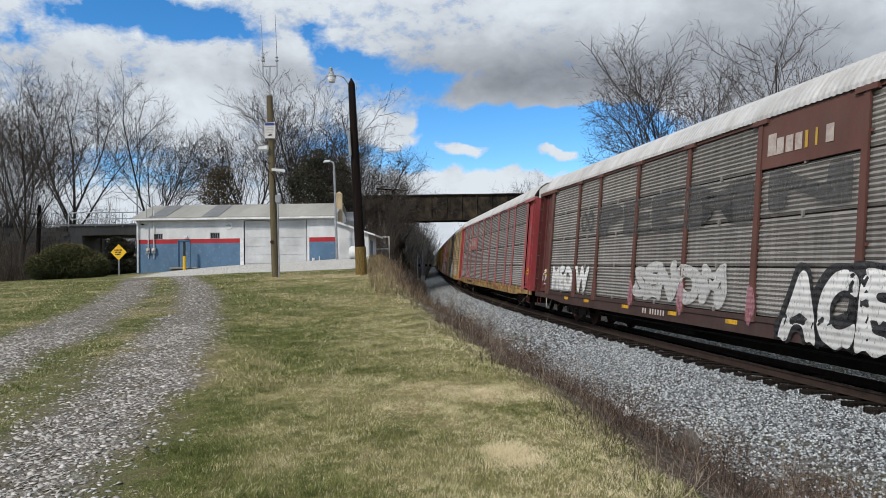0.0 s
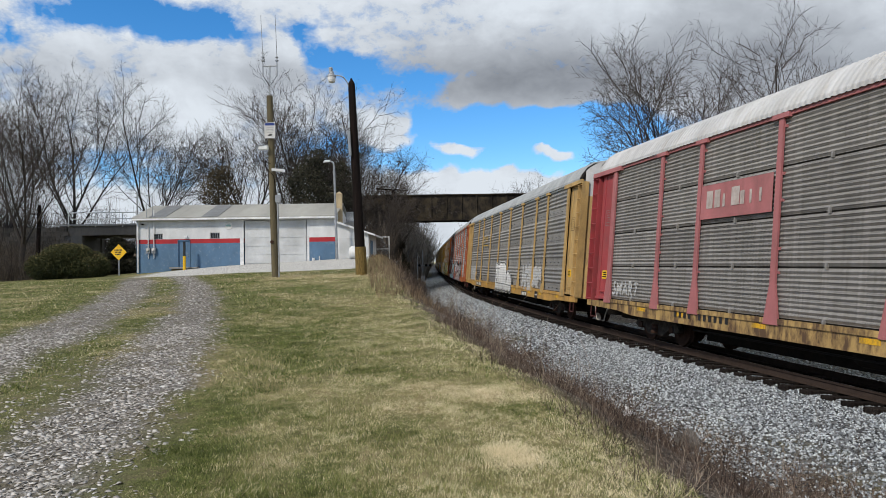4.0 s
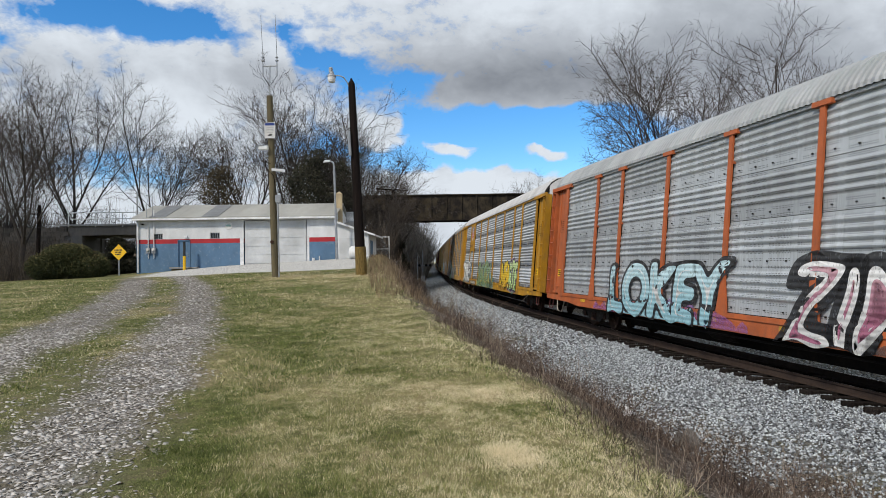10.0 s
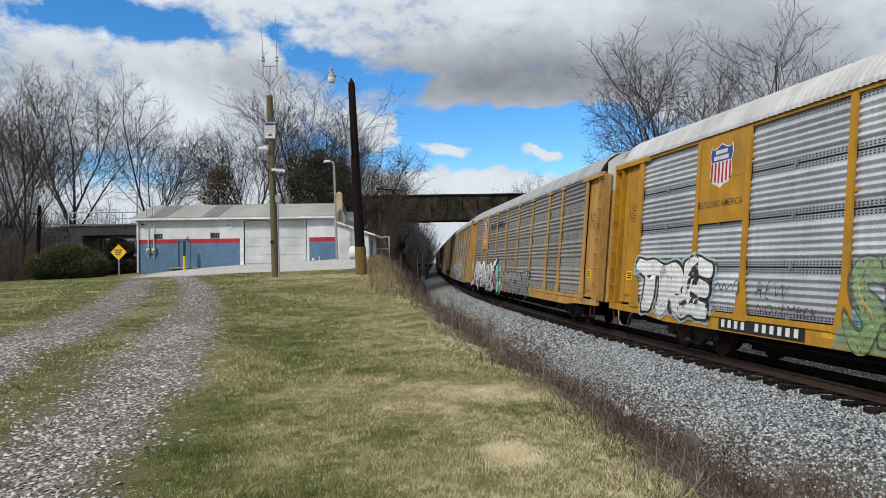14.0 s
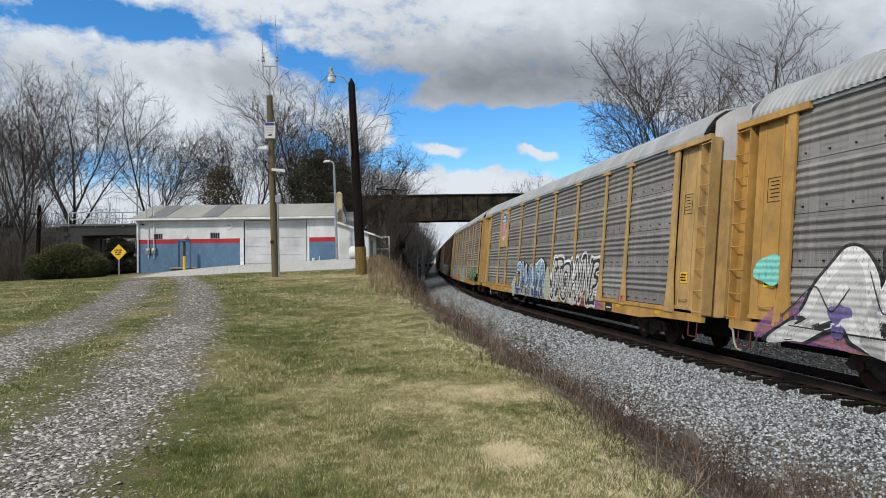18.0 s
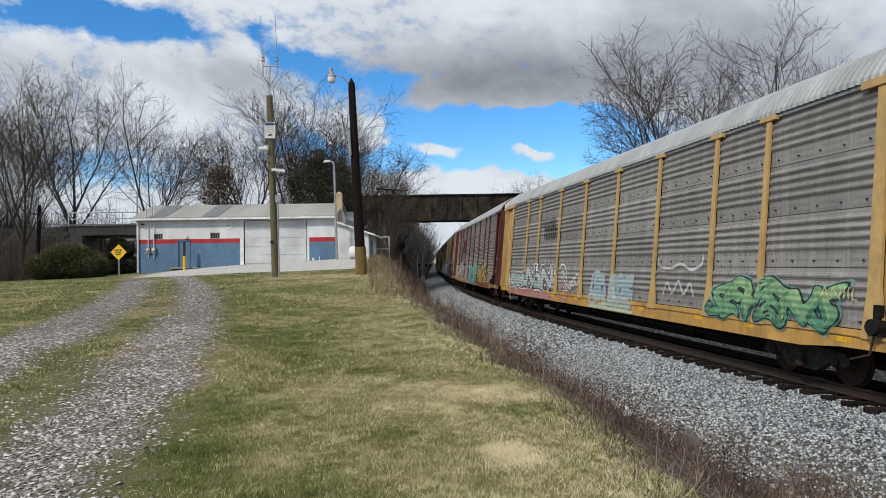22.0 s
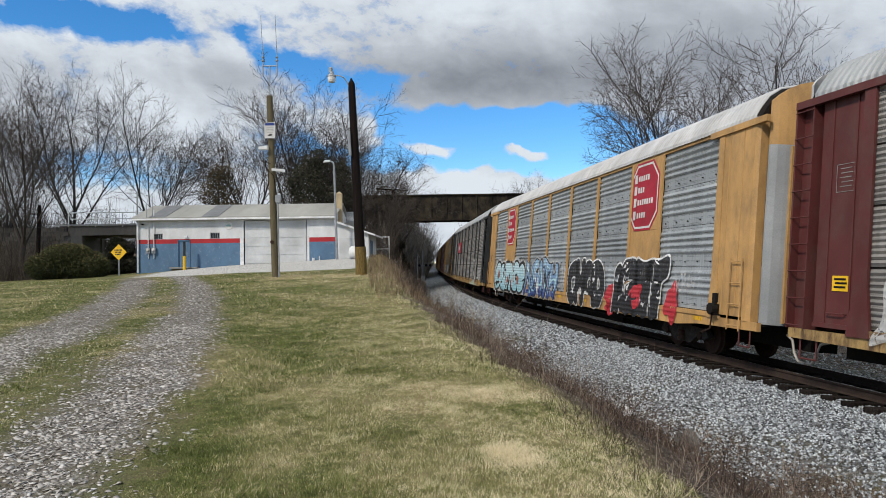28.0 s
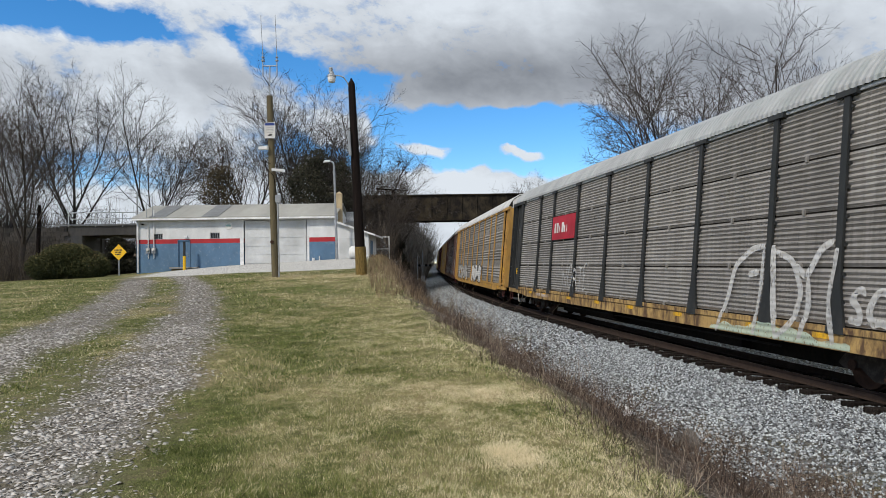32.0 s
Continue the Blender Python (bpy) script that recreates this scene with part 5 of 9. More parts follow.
def ribbon(i, name, lines, width, key, lift=0.014, label=""):
    """Sprayed strokes along (x, z) lines on a wagon's side."""
    vs, fs = [], []
    for line in lines:
        p = np.array(line, float)
        t = np.linspace(0, len(p) - 1, len(p) * 7)
        q = np.stack([np.interp(t, np.arange(len(p)), p[:, k]) for k in (0, 1)], 1)
        for _ in range(5):
            q[1:-1] = (q[:-2] + 2 * q[1:-1] + q[2:]) / 4
        d = np.gradient(q, axis=0)
        d /= np.linalg.norm(d, axis=1)[:, None] + 1e-9
        w = width / 2 * (1 - 0.4 * np.abs(np.linspace(-1, 1, len(q))) ** 5)
        side = np.stack([-d[:, 1], d[:, 0]], 1) * w[:, None]
        o = len(vs)
        for a, b in zip(q + side, q - side):
            vs += [(a[0], float(side_y(a[0], a[1])) + lift, a[1]), (b[0], float(side_y(b[0], b[1])) + lift, b[1])]
        fs += [(o + 2 * k, o + 2 * k + 1, o + 2 * k + 3, o + 2 * k + 2) for k in range(len(q) - 1)]
    return part(name, Build().add(vs, fs), M[key], CARS[i], label)


def ring_line(x, z, rx, rz, turn=6.5):
    return [(x + rx * math.cos(a), z + rz * math.sin(a)) for a in np.linspace(0, turn, 14)]


def spray_band(i, name, x_left, x_right, z0, z1, key, lift=0.0, label="", ragged=0.12):
    """A broad sprayed patch with an uneven upper edge."""
    z0 = max(z0, FLOOR - 0.31)
    n, k = 40, 6
    vs = []
    for a in range(n + 1):
        f = a / n
        x = x_left + (x_right - x_left) * f
        ends = math.sin(math.pi * f) ** 0.5
        top = z0 + (z1 - z0) * (0.12 + 0.88 * ends * (0.8 + 0.2 * math.sin(x * 2.3))) + ragged * (math.sin(x * 5.1) + 0.6 * math.sin(x * 11.7 + 1)) * 0.5
        vs += [(x, float(side_y(x, z0 + (top - z0) * g / k)) + lift, z0 + (top - z0) * g / k) for g in range(k + 1)]
    return part(name, Build().add(vs, [(a * (k + 1) + g, a * (k + 1) + g + 1, (a + 1) * (k + 1) + g + 1, (a + 1) * (k + 1) + g) for a in range(n) for g in range(k)]), M[key], CARS[i], label)


def blob(i, name, x, z, rx, rz, key, lobes=0.12, seed=0, lift=0.0, label=""):
    """A rounded sprayed patch on a wagon's side."""
    n = 36
    pts = []
    for k in range(n):
        a = 6.2832 * k / n
        r = 1 + lobes * math.sin(3 * a + seed) + lobes * 0.6 * math.sin(5 * a + 2 * seed)
        pts.append((rx * r * math.cos(a), rz * r * math.sin(a)))
    rings = [(x + p * f, z + q * f) for f in (0.05, 0.25, 0.45, 0.65, 0.85, 1.0) for p, q in pts]
    out = side_y(np.array([p for p, q in rings]), np.array([q for p, q in rings])) + lift
    faces = [(a * n + k, a * n + (k + 1) % n, (a + 1) * n + (k + 1) % n, (a + 1) * n + k) for a in range(5) for k in range(n)] + [tuple(range(n))]
    return part(name, Build().add([(p, float(y), q) for (p, q), y in zip(rings, out)], faces), M[key], CARS[i], label)


def plate(i, name, x0, x1, z0, z1, key, lift=0.0, label="", thick=0.003):
    """A flat mark on a wagon's side, or on its sill, which stands further in."""
    y = W + 0.004 + (lift + 0.024) * 0.7 if z1 < FLOOR and lift < 0 else W + 0.064 + lift
    return part(name, Build().box(min(x0, x1), max(x0, x1), y, y + thick, z0, z1), M[key], CARS[i], label)


def number_bars(i, x, z, n=(4, 6), h=0.17, key="sign_white", back=None, step=0.17):
    """A reporting mark, as plain bars on the sill."""
    total = (sum(n) + 1) * step
    key = "sign_faded" if key == "sign_white" and not back else key
    if back:
        plate(i, "number_plate", x + 0.12, x - total - 0.05, z - 0.06, z + h + 0.06, back, -0.024)
    k = 0
    me = shared(("number_bar", key, h, step), lambda: Build().box(-step * 0.5, 0, W + 0.012, W + 0.015, 0, h), M[key])
    for count in n:
        for _ in range(count):
            part("number_bar", me, None, CARS[i], at=(x - k * step, 0, z))
            k += 1
        k += 1


def shield(i, x, z0, z1, w, back=None):
    """A shield: blue head with pale bars over red and white stripes."""
    h = z1 - z0
    c = CARS[i]

    def out(f):
        return [(x + f * a * w / 2, (z0 + z1) / 2 + f * (b - 0.5) * h) for a, b in ((-0.9, 0.97), (-0.74, 0.9), (-0.4, 0.92), (0, 1.0), (0.4, 0.92), (0.74, 0.9), (0.9, 0.97), (1.0, 0.78), (0.88, 0.6), (0.94, 0.3), (0.7, 0.12), (0.3, 0.07), (0, 0.0), (-0.3, 0.07), (-0.7, 0.12), (-0.94, 0.3), (-0.88, 0.6), (-1.0, 0.78))]
    part("shield_sign", Build().slab(out(1.0), W + 0.012, W + 0.016), M["sign_white"], c, "blue, red and white shield sign")
    for k in range(6):
        a = -0.78 + k * 0.31
        lo = 0.1 + 0.1 * abs(a)
        plate(i, "red_stripe", x + a * w / 2 - 0.036 * w, x + a * w / 2 + 0.036 * w, z0 + lo * h, z0 + 0.58 * h, "sign_red", -0.046)
    head = [(a, b) for a, b in ((-0.84, 0.93), (-0.72, 0.875), (-0.38, 0.895), (0, 0.97), (0.38, 0.895), (0.72, 0.875), (0.84, 0.93), (0.94, 0.77), (0.83, 0.6), (-0.83, 0.6), (-0.94, 0.77))]
    part("shield_head", Build().slab([(x + a * w / 2, z0 + b * h) for a, b in head], W + 0.014, W + 0.02), M["sign_blue"], c)
    for zz, ww in ((0.81, 0.5), (0.68, 0.62)):
        plate(i, "pale_bar", x - ww * w / 2, x + ww * w / 2, z0 + (zz - 0.045) * h, z0 + (zz + 0.045) * h, "sign_white", -0.042)


def octagon(i, x, z0, z1, w):
    h, m, cut = z1 - z0, (z0 + z1) / 2, 0.55

    def ring(f):
        a, b = w / 2 * f, h / 2 * f
        return [(x + p * a, m + q * b) for p, q in ((-1, -cut), (-cut, -1), (cut, -1), (1, -cut), (1, cut), (cut, 1), (-cut, 1), (-1, cut))]
    c = CARS[i]
    part("octagon_sign", Build().slab(ring(1.0), W + 0.012, W + 0.018), M["sign_red"], c, "red octagon sign with white bars")
    b = Build()
    o, q = ring(0.94), ring(0.88)
    vs = [(px, W + 0.021, pz) for px, pz in o + q]
    b.add(vs, [(k, (k + 1) % 8, (k + 1) % 8 + 8, k + 8) for k in range(8)])
    part("sign_rim", b, M["sign_white"], c)
    for k, (off, many) in enumerate(((0.27, 5), (0.1, 3), (-0.08, 7), (-0.27, 4))):
        plate(i, "tall_pale_bar", x + w * 0.33, x + w * 0.24, m + off * h - 0.13, m + off * h + 0.13, "sign_white", -0.037)
        for q in range(many):
            xa = x + w * (0.2 - 0.078 * q)
            plate(i, "pale_bar", xa, xa - w * 0.052, m + off * h - 0.09, m + off * h + 0.07, "sign_white", -0.041)


def cloud_piece(i, x0, x1, z0, z1, grow_, key, lift, label=""):
    """A blocky white piece with a scalloped top and a lower round lobe at its end."""
    pts = []
    for k in range(60):
        f = k / 59
        top = z1 - 0.09 * abs(math.sin(f * 4.0 / 0.62 * math.pi * 0.62)) - 0.05 * math.sin(f * 13) if f < 0.62 else z0 + (z1 - z0) * 0.66 * (0.25 + 0.75 * math.sin(math.acos(min(1, abs(f - 0.7) / 0.3)))) + 0.05
        pts.append((f, top + grow_))
    low = [(f, z0 - grow_ + 0.07 * math.sin(f * 17) ** 2) for f, _ in reversed(pts)]
    vs = []
    for (f, top), (_, foot) in zip(pts, reversed(low)):
        x = x0 + grow_ + (x1 - x0 - 2 * grow_) * f
        vs += [(x, float(side_y(x, foot + (top - foot) * g / 9)) + lift, foot + (top - foot) * g / 9) for g in range(10)]
    return part("white_piece", Build().add(vs, [(k * 10 + g, k * 10 + g + 1, k * 10 + g + 11, k * 10 + g + 10) for k in range(59) for g in range(9)]), M[key], CARS[i], label)


# wagon by wagon, in the order in which they come
wall_letters(CARS[0], "letter_shadow", "ACE", -2.25, -5.0, 0.6, 2.04, "spray_black", 0.11, 0.0, 0.1, 1, 0.12, "", None, 1.0)
piece(0, "ACE", -2.4, -5.15, 0.5, 1.92, "spray_white", "spray_black", None, 1, 0.1, 0.12, "large white sprayed letters", 0.055, 0.06, None, 1.0)
spray_band(0, "washed_panel", 11.75, 9.35, 1.0, 1.95, "haze_white", 0.0, "washed-out white panel", 0.05)
wall_letters(CARS[0], "faded_letters", "MEO", 11.7, 9.4, 1.02, 1.95, "spray_white", 0.05, 0.006, 0.2, 2, label="washed-out white letters")
wall_letters(CARS[0], "faded_letters", "W", 9.1, 7.8, 1.0, 1.96, "spray_white", 0.06, 0.006, 0.2, 2)
wall_letters(CARS[0], "faded_letters", "SENOM", 4.25, -0.5, 1.04, 2.05, "haze_white", 0.08, 0.0, 0.4, 4, 0.1, "washed-out pink-white letters")
for x in (-1.45, 1.45, 4.35):
    blob(0, "pink_patch", x, 1.15, 0.16, 0.42, "haze_pink", 0.1, x, 0.004)
wall_letters(CARS[0], "dark_letters", "OO", 8.86, 7.68, 3.18, 3.92, "haze_dark", 0.04, 0.0, 0.1, 1)
wall_letters(CARS[0], "dark_letters", "PEEM", 7.2, -1.3, 2.9, 4.0, "haze_dark", 0.05, 0.0, 0.1, 1, label="faded dark letters")
wall_letters(CARS[0], "dark_letters", "N", -1.8, -4.1, 3.1, 3.95, "haze_dark", 0.05, 0.0, 0.1, 1)
for k, ww in enumerate((0.26, 0.22, 0.22, 0.2, 0.08, 0.06, 0.2)):
    plate(0, "pale_bar", -1.72 - 0.28 * k, -1.72 - 0.28 * k - ww, 4.28, 4.28 + (0.46 if k == 0 else 0.34), "sign_gold" if k in (4, 5) else "sign_faded", -0.045)
number_bars(0, 3.55, 0.62, (2, 6), 0.15, "sign_white", None, 0.15)
ribbon(0, "white_tag", [ring_line(12.85, 1.72, 0.16, 0.05), [(13.15, 1.3), (13.1, 1.6), (12.95, 1.62), (13.0, 1.4), (12.9, 1.35)], [(12.85, 1.3), (12.8, 1.55), (12.7, 1.35), (12.62, 1.55)], [(12.6, 1.35), (12.55, 1.5), (12.5, 1.3), (12.48, 1.5)], [(13.0, 1.15), (12.8, 1.22), (12.6, 1.15)]], 0.045, "spray_white", -0.05, "white tag on the end sheet")
plate(1, "faded_red_panel", 7.15, 4.5, 3.1, 3.92, "paint_pink", -0.04, "faded red sign panel")
for k, ww in enumerate((0.35, 0.3, 0.12, 0.4, 0.2, 0.1, 0.1)):
    plate(1, "pale_bar", 6.9 - 0.33 * k, 6.9 - 0.33 * k - ww * 0.75, 3.35, 3.35 + (0.42 if k in (0, 1, 3) else 0.3), "sign_faded", -0.03)
number_bars(1, 8.1, 0.66, (4, 6), 0.15, "sign_black", None, 0.22)
for k in range(3):
    plate(1, "sill_stripe_letter", -4.6 - 0.35 * k, -4.85 - 0.35 * k, 0.58, 0.75, "spray_rust", -0.02)
wall_letters(CARS[1], "faded_letters", "SMART", 11.9, 10.2, 1.05, 1.5, "haze_white", 0.02, 0.0, 0.4, 3, label="small washed-out letters")
wall_letters(CARS[1], "chalk_tag", "CRAZE", -9.9, -11.6, 1.15, 1.68, "haze_white", -0.01, 0.0, 0.4, 5, 0.2, "thin chalky tag")
cloud_piece(2, 1.55, -2.9, 0.5, 2.15, 0.06, "spray_wash", 0.0)
cloud_piece(2, 1.52, -2.87, 0.52, 2.12, 0.04, "spray_black", 0.005)
cloud_piece(2, 1.5, -2.85, 0.56, 2.09, 0.0, "spray_white", 0.01, "white sprayed cloud-shaped piece")
ribbon(2, "black_stroke", [[(0.85, 2.0), (0.83, 1.5), (0.8, 1.2), (0.35, 0.9), (0.35, 0.62)], [(-0.6, 0.65), (-0.58, 0.9), (-0.9, 0.6)], [(-1.52, 2.05), (-1.52, 1.4), (-1.5, 0.62)], [(1.45, 1.75), (0.45, 1.77)], [(1.45, 0.95), (-1.4, 0.93)], [(-1.6, 0.9), (-2.8, 0.88)]], 0.03, "spray_black", 0.016)
wall_letters(CARS[2], "washed_letters", "HME", -5.2, -7.2, 0.8, 1.98, "haze_white", 0.1, 0.0, 0.3, 3, label="washed-out white letters", tight=0.8)
wall_letters(CARS[2], "washed_letters", "RS", -7.42, -8.9, 0.95, 1.94, "haze_white", 0.1, 0.0, 0.3, 4)
wall_letters(CARS[2], "washed_letters", "OTRB", 11.6, 9.25, 0.85, 1.78, "haze_white", 0.08, 0.0, 0.3, 6, tight=0.85)
wall_letters(CARS[2], "washed_letters", "2EA", 9.1, 7.6, 1.0, 1.74, "haze_dark", 0.05, 0.0, 0.3, 6)
for k in range(3):
    ribbon(2, "gold_letter", [[ring_line(6.55 - 0.6 * k, 3.62, 0.2, 0.22, 5.0), [(6.75 - 0.6 * k, 3.85), (6.35 - 0.6 * k, 3.4)], [(6.75 - 0.6 * k, 3.8), (6.4 - 0.6 * k, 3.64), (6.75 - 0.6 * k, 3.42)]][0 if k == 0 else 1 + k % 2]], 0.11, "sign_gold", 0.02, "gold lettering")
plate(2, "gold_bar", 6.85, 4.95, 3.2, 3.27, "sign_gold", -0.03)
number_bars(2, 8.6, 0.62, (4, 6), 0.15, "sign_white", "sign_black")
plate(2, "black_plate", -5.3, -6.42, 0.5, 0.72, "sign_black", -0.022)
for k in range(3):
    plate(2, "pale_bar", -5.42 - 0.34 * k, -5.68 - 0.34 * k, 0.54, 0.68, "sign_white", -0.016)
plate(2, "notice_plate", -7.95, -8.47, 0.5, 0.8, "sign_black", -0.022)
plate(2, "pale_bar", -8.02, -8.4, 0.63, 0.67, "sign_white", -0.016)
ribbon(2, "slashed_ring", [ring_line(-9.15, 1.36, 0.12, 0.13), [(-9.07, 1.45), (-9.23, 1.27)]], 0.04, "spray_black", 0.002)
spray_band(3, "sprayed_wash", 8.9, 0.4, 0.42, 1.05, "haze_purple", 0.0, "purple sprayed wash", 0.2)
spray_band(3, "sprayed_wash", 6.6, 2.0, 0.42, 0.95, "spray_cyan", 0.004, "", 0.2)
piece(3, "LOKEY", 7.7, 1.2, 0.5, 2.04, "spray_cyan", "spray_black", None, 5, 0.18, 0.08, "pale blue sprayed letters with a black rim", 0.045, 0.05, "spray_white", 0.94)
piece(3, "ZIMIOU", -0.75, -7.6, 0.45, 1.98, "spray_white", "spray_black", None, 6, 0.3, 0.12, "white and black sprayed letters", 0.02, 0.09, "spray_pink", 0.95)
spray_band(3, "sprayed_wash", -0.6, -7.9, 0.42, 0.72, "haze_dark", 0.002, "", 0.1)
plate(3, "orange_bar", -4.45, -6.95, 3.62, 3.78, "paint_orange", -0.03, "streaked orange bar")
plate(3, "orange_bar", -4.6, -6.95, 3.82, 3.87, "paint_orange", -0.03)
plate(3, "dark_bar", -4.45, -6.6, 3.42, 3.52, "haze_dark", -0.03)
number_bars(3, 7.15, 0.55, (4, 6), 0.15, "sign_white")
piece(4, "TRE", 12.15, 8.4, 0.72, 2.1, "spray_white", "spray_black", "haze_cyan", 7, 0.3, 0.05, "white bubble letters with a pale blue halo", 0.075, 0.035, None, 0.84)
ribbon(4, "black_tag", [[(8.3, 1.4), (8.1, 1.62), (8.0, 1.4), (7.85, 1.6), (7.8, 1.42), (7.6, 1.6), (7.55, 1.42)], ring_line(7.4, 1.5, 0.12, 0.16, 5)], 0.03, "spray_black")
wall_letters(CARS[4], "black_tag", "REW", 6.75, 5.75, 1.3, 1.65, "spray_black", -0.03, 0.01, 0.5, 3, 0.2, "thin black tag")
wall_letters(CARS[4], "black_tag", "NOVEMBER", 6.7, 5.0, 1.0, 1.2, "spray_black", -0.025, 0.01, 0.3, 3)
spray_band(4, "sprayed_wash", 4.6, -2.2, 0.46, 2.05, "haze_teal", 0.0, "", 0.3)
piece(4, "SMURK", 4.35, -1.05, 0.55, 2.12, "haze_green", "haze_dark", None, 8, 0.45, 0.1, "pale green and gold sprayed letters with thin dark outlines", 0.045, 0.022, "haze_gold", 0.92)
ribbon(4, "black_stroke", [[(-0.7, 1.0), (-1.3, 0.95), (-1.8, 0.75), (-2.1, 0.6)], [(-0.6, 0.85), (-1.2, 0.7), (-1.5, 0.6)]], 0.035, "spray_black")
wall_letters(CARS[4], "black_tag", "TEK", -2.0, -3.3, 1.1, 1.58, "spray_black", -0.03, 0.01, 0.5, 3, label="thin black tag")
ribbon(4, "black_tag", [[(-3.5, 1.5), (-3.6, 1.35), (-3.7, 1.5)], [(-3.6, 1.6), (-3.6, 1.1)]], 0.03, "spray_black")
piece(4, "NEA", -4.6, -7.1, 0.75, 2.1, "spray_yellow", "spray_black", None, 9, 0.3, 0.1, "yellow sprayed letters with a black rim", 0.065, 0.035, None, 0.86)
piece(4, "ATE", -6.75, -8.95, 0.7, 2.16, "spray_lime", "spray_black", "haze_purple", 10, 0.3, 0.1, "green sprayed letters", 0.05, 0.035, None, 0.86)
blob(4, "white_star", -6.2, 1.72, 0.1, 0.1, "spray_white", 0.3, 1, 0.02)
blob(4, "sill_spray", -7.9, 0.66, 0.8, 0.16, "haze_teal", 0.1, 1, 0.0)
shield(4, 8.28, 3.8, 4.86, 0.92)
wall_letters(CARS[4], "slogan", "BUILDING AMERICA", 9.1, 7.4, 3.36, 3.52, "sign_black", 0.005, 0.006, label="black slogan letters")
number_bars(4, 7.9, 0.6, (4, 6), 0.17, "sign_white", "sign_black", 0.235)
blob(5, "turquoise_patch", 12.7, 1.9, 0.45, 0.3, "spray_turquoise", 0.1, 2)
spray_band(5, "sprayed_wash", 13.0, 2.6, 0.45, 1.9, "haze_purple", 0.0, "", 0.3)
piece(5, "AMAK", 12.5, 3.6, 0.5, 2.2, "spray_white", "spray_black", None, 11, 0.5, 0.2, "jagged white sprayed letters", 0.085, 0.03, "haze_white", 0.82)
ribbon(5, "black_stroke", [[(12.2, 1.0), (11.4, 1.7), (11.0, 1.1), (10.6, 1.6)], [(10.2, 1.9), (9.9, 1.1), (9.2, 1.9), (8.9, 1.0)], [(8.3, 1.1), (7.6, 1.8), (7.2, 0.9)], [(6.6, 2.0), (6.4, 1.2), (5.7, 1.8)], [(6.2, 1.3), (5.4, 0.7), (4.6, 0.6)], [(12.0, 0.85), (9.5, 0.8), (6.0, 0.85)]], 0.03, "spray_black", 0.02)
for k, (x, z) in enumerate(((10.8, 1.05), (8.1, 0.95), (6.9, 1.5), (5.6, 1.2), (9.4, 0.75))):
    blob(5, "grey_patch", x, z, 0.22, 0.3, "spray_smoke" if k % 2 else "spray_purple", 0.25, k, 0.018)
for k, (x, z, r) in enumerate(((3.45, 1.62, 0.4), (2.55, 1.73, 0.2), (2.05, 1.43, 0.14), (2.24, 0.95, 0.26), (2.9, 0.7, 0.34), (2.2, 0.42, 0.13), (3.15, 1.2, 0.16))):
    blob(5, "turquoise_dot", x, z, r, r * 1.0, "spray_turquoise", 0.06, k, 0.006)
spray_band(5, "sprayed_wash", 1.6, -5.2, 0.4, 1.75, "haze_green", 0.0, "", 0.25)
piece(5, "BORNE", 1.3, -4.6, 0.45, 1.62, "spray_grey", "spray_black", None, 12, 0.15, 0.0, "grey bubble letters with black rims", 0.085, 0.04, None, 0.9)
shield(5, 8.25, 3.33, 5.0, 1.36)
wall_letters(CARS[5], "slogan", "BUILDING", 6.5, 4.62, 4.2, 4.52, "sign_black", 0.015, 0.0, label="black slogan letters")
wall_letters(CARS[5], "slogan", "AMERICA", 4.15, 2.4, 4.2, 4.52, "sign_black", 0.015, 0.0)
number_bars(5, 6.85, 0.38, (4, 6), 0.18, "sign_white", "sign_black", 0.21)
blob(6, "pale_patch", 4.85, 0.95, 0.5, 0.5, "haze_mint", 0.2, 1)
blob(6, "pale_patch", -0.9, 1.1, 0.6, 0.65, "haze_mint", 0.15, 3, 0.002)
spray_band(6, "sill_spray", 5.2, -1.6, 0.42, 0.85, "haze_mint", 0.0, "", 0.1)
piece(6, "OWNER", 4.6, -0.65, 0.5, 2.05, "spray_blue", "spray_white", "spray_black", 13, 0.4, 0.12, "blue sprayed letters with a white rim", 0.03, 0.03, "spray_smoke", 0.9)
ribbon(6, "pale_blue_stroke", [[(3.7, 1.9), (3.6, 1.2), (3.8, 0.8)], [(2.7, 1.9), (2.5, 1.3), (2.7, 0.9)], [(1.4, 1.9), (1.2, 1.2), (1.4, 0.8)], [(0.3, 1.9), (0.2, 1.3), (0.5, 0.8)]], 0.16, "spray_cyan", 0.02)
piece(6, "STOWNE", -1.65, -6.95, 0.75, 2.15, "spray_wash", "spray_black", "spray_white", 14, 0.4, 0.12, "white sprayed letters with dark shadows", 0.01, 0.055, None, 0.92)
for k, x in enumerate((-2.4, -3.4, -4.4, -5.4, -6.4, -7.1)):
    blob(6, "sill_spray", x, 0.66, 0.56, 0.17, ("haze_white", "haze_dark", "haze_white", "spray_rust", "haze_pink", "haze_purple")[k], 0.1, k, 0.0)
wall_letters(CARS[6], "red_tag", "TK", -8.85, -9.35, 0.86, 1.1, "spray_red", 0.0, 0.004, 0.3, 2, label="red tag")
wall_letters(CARS[6], "red_tag", "TK", 7.55, 7.05, 0.88, 1.14, "spray_red", -0.02, 0.004, 0.3, 3)
shield(6, 8.25, 3.33, 5.0, 1.36)
plate(6, "notice_plate", -7.83, -8.38, 0.5, 0.78, "sign_black", -0.022)
plate(6, "pale_bar", -7.9, -8.3, 0.62, 0.66, "sign_white", -0.016)
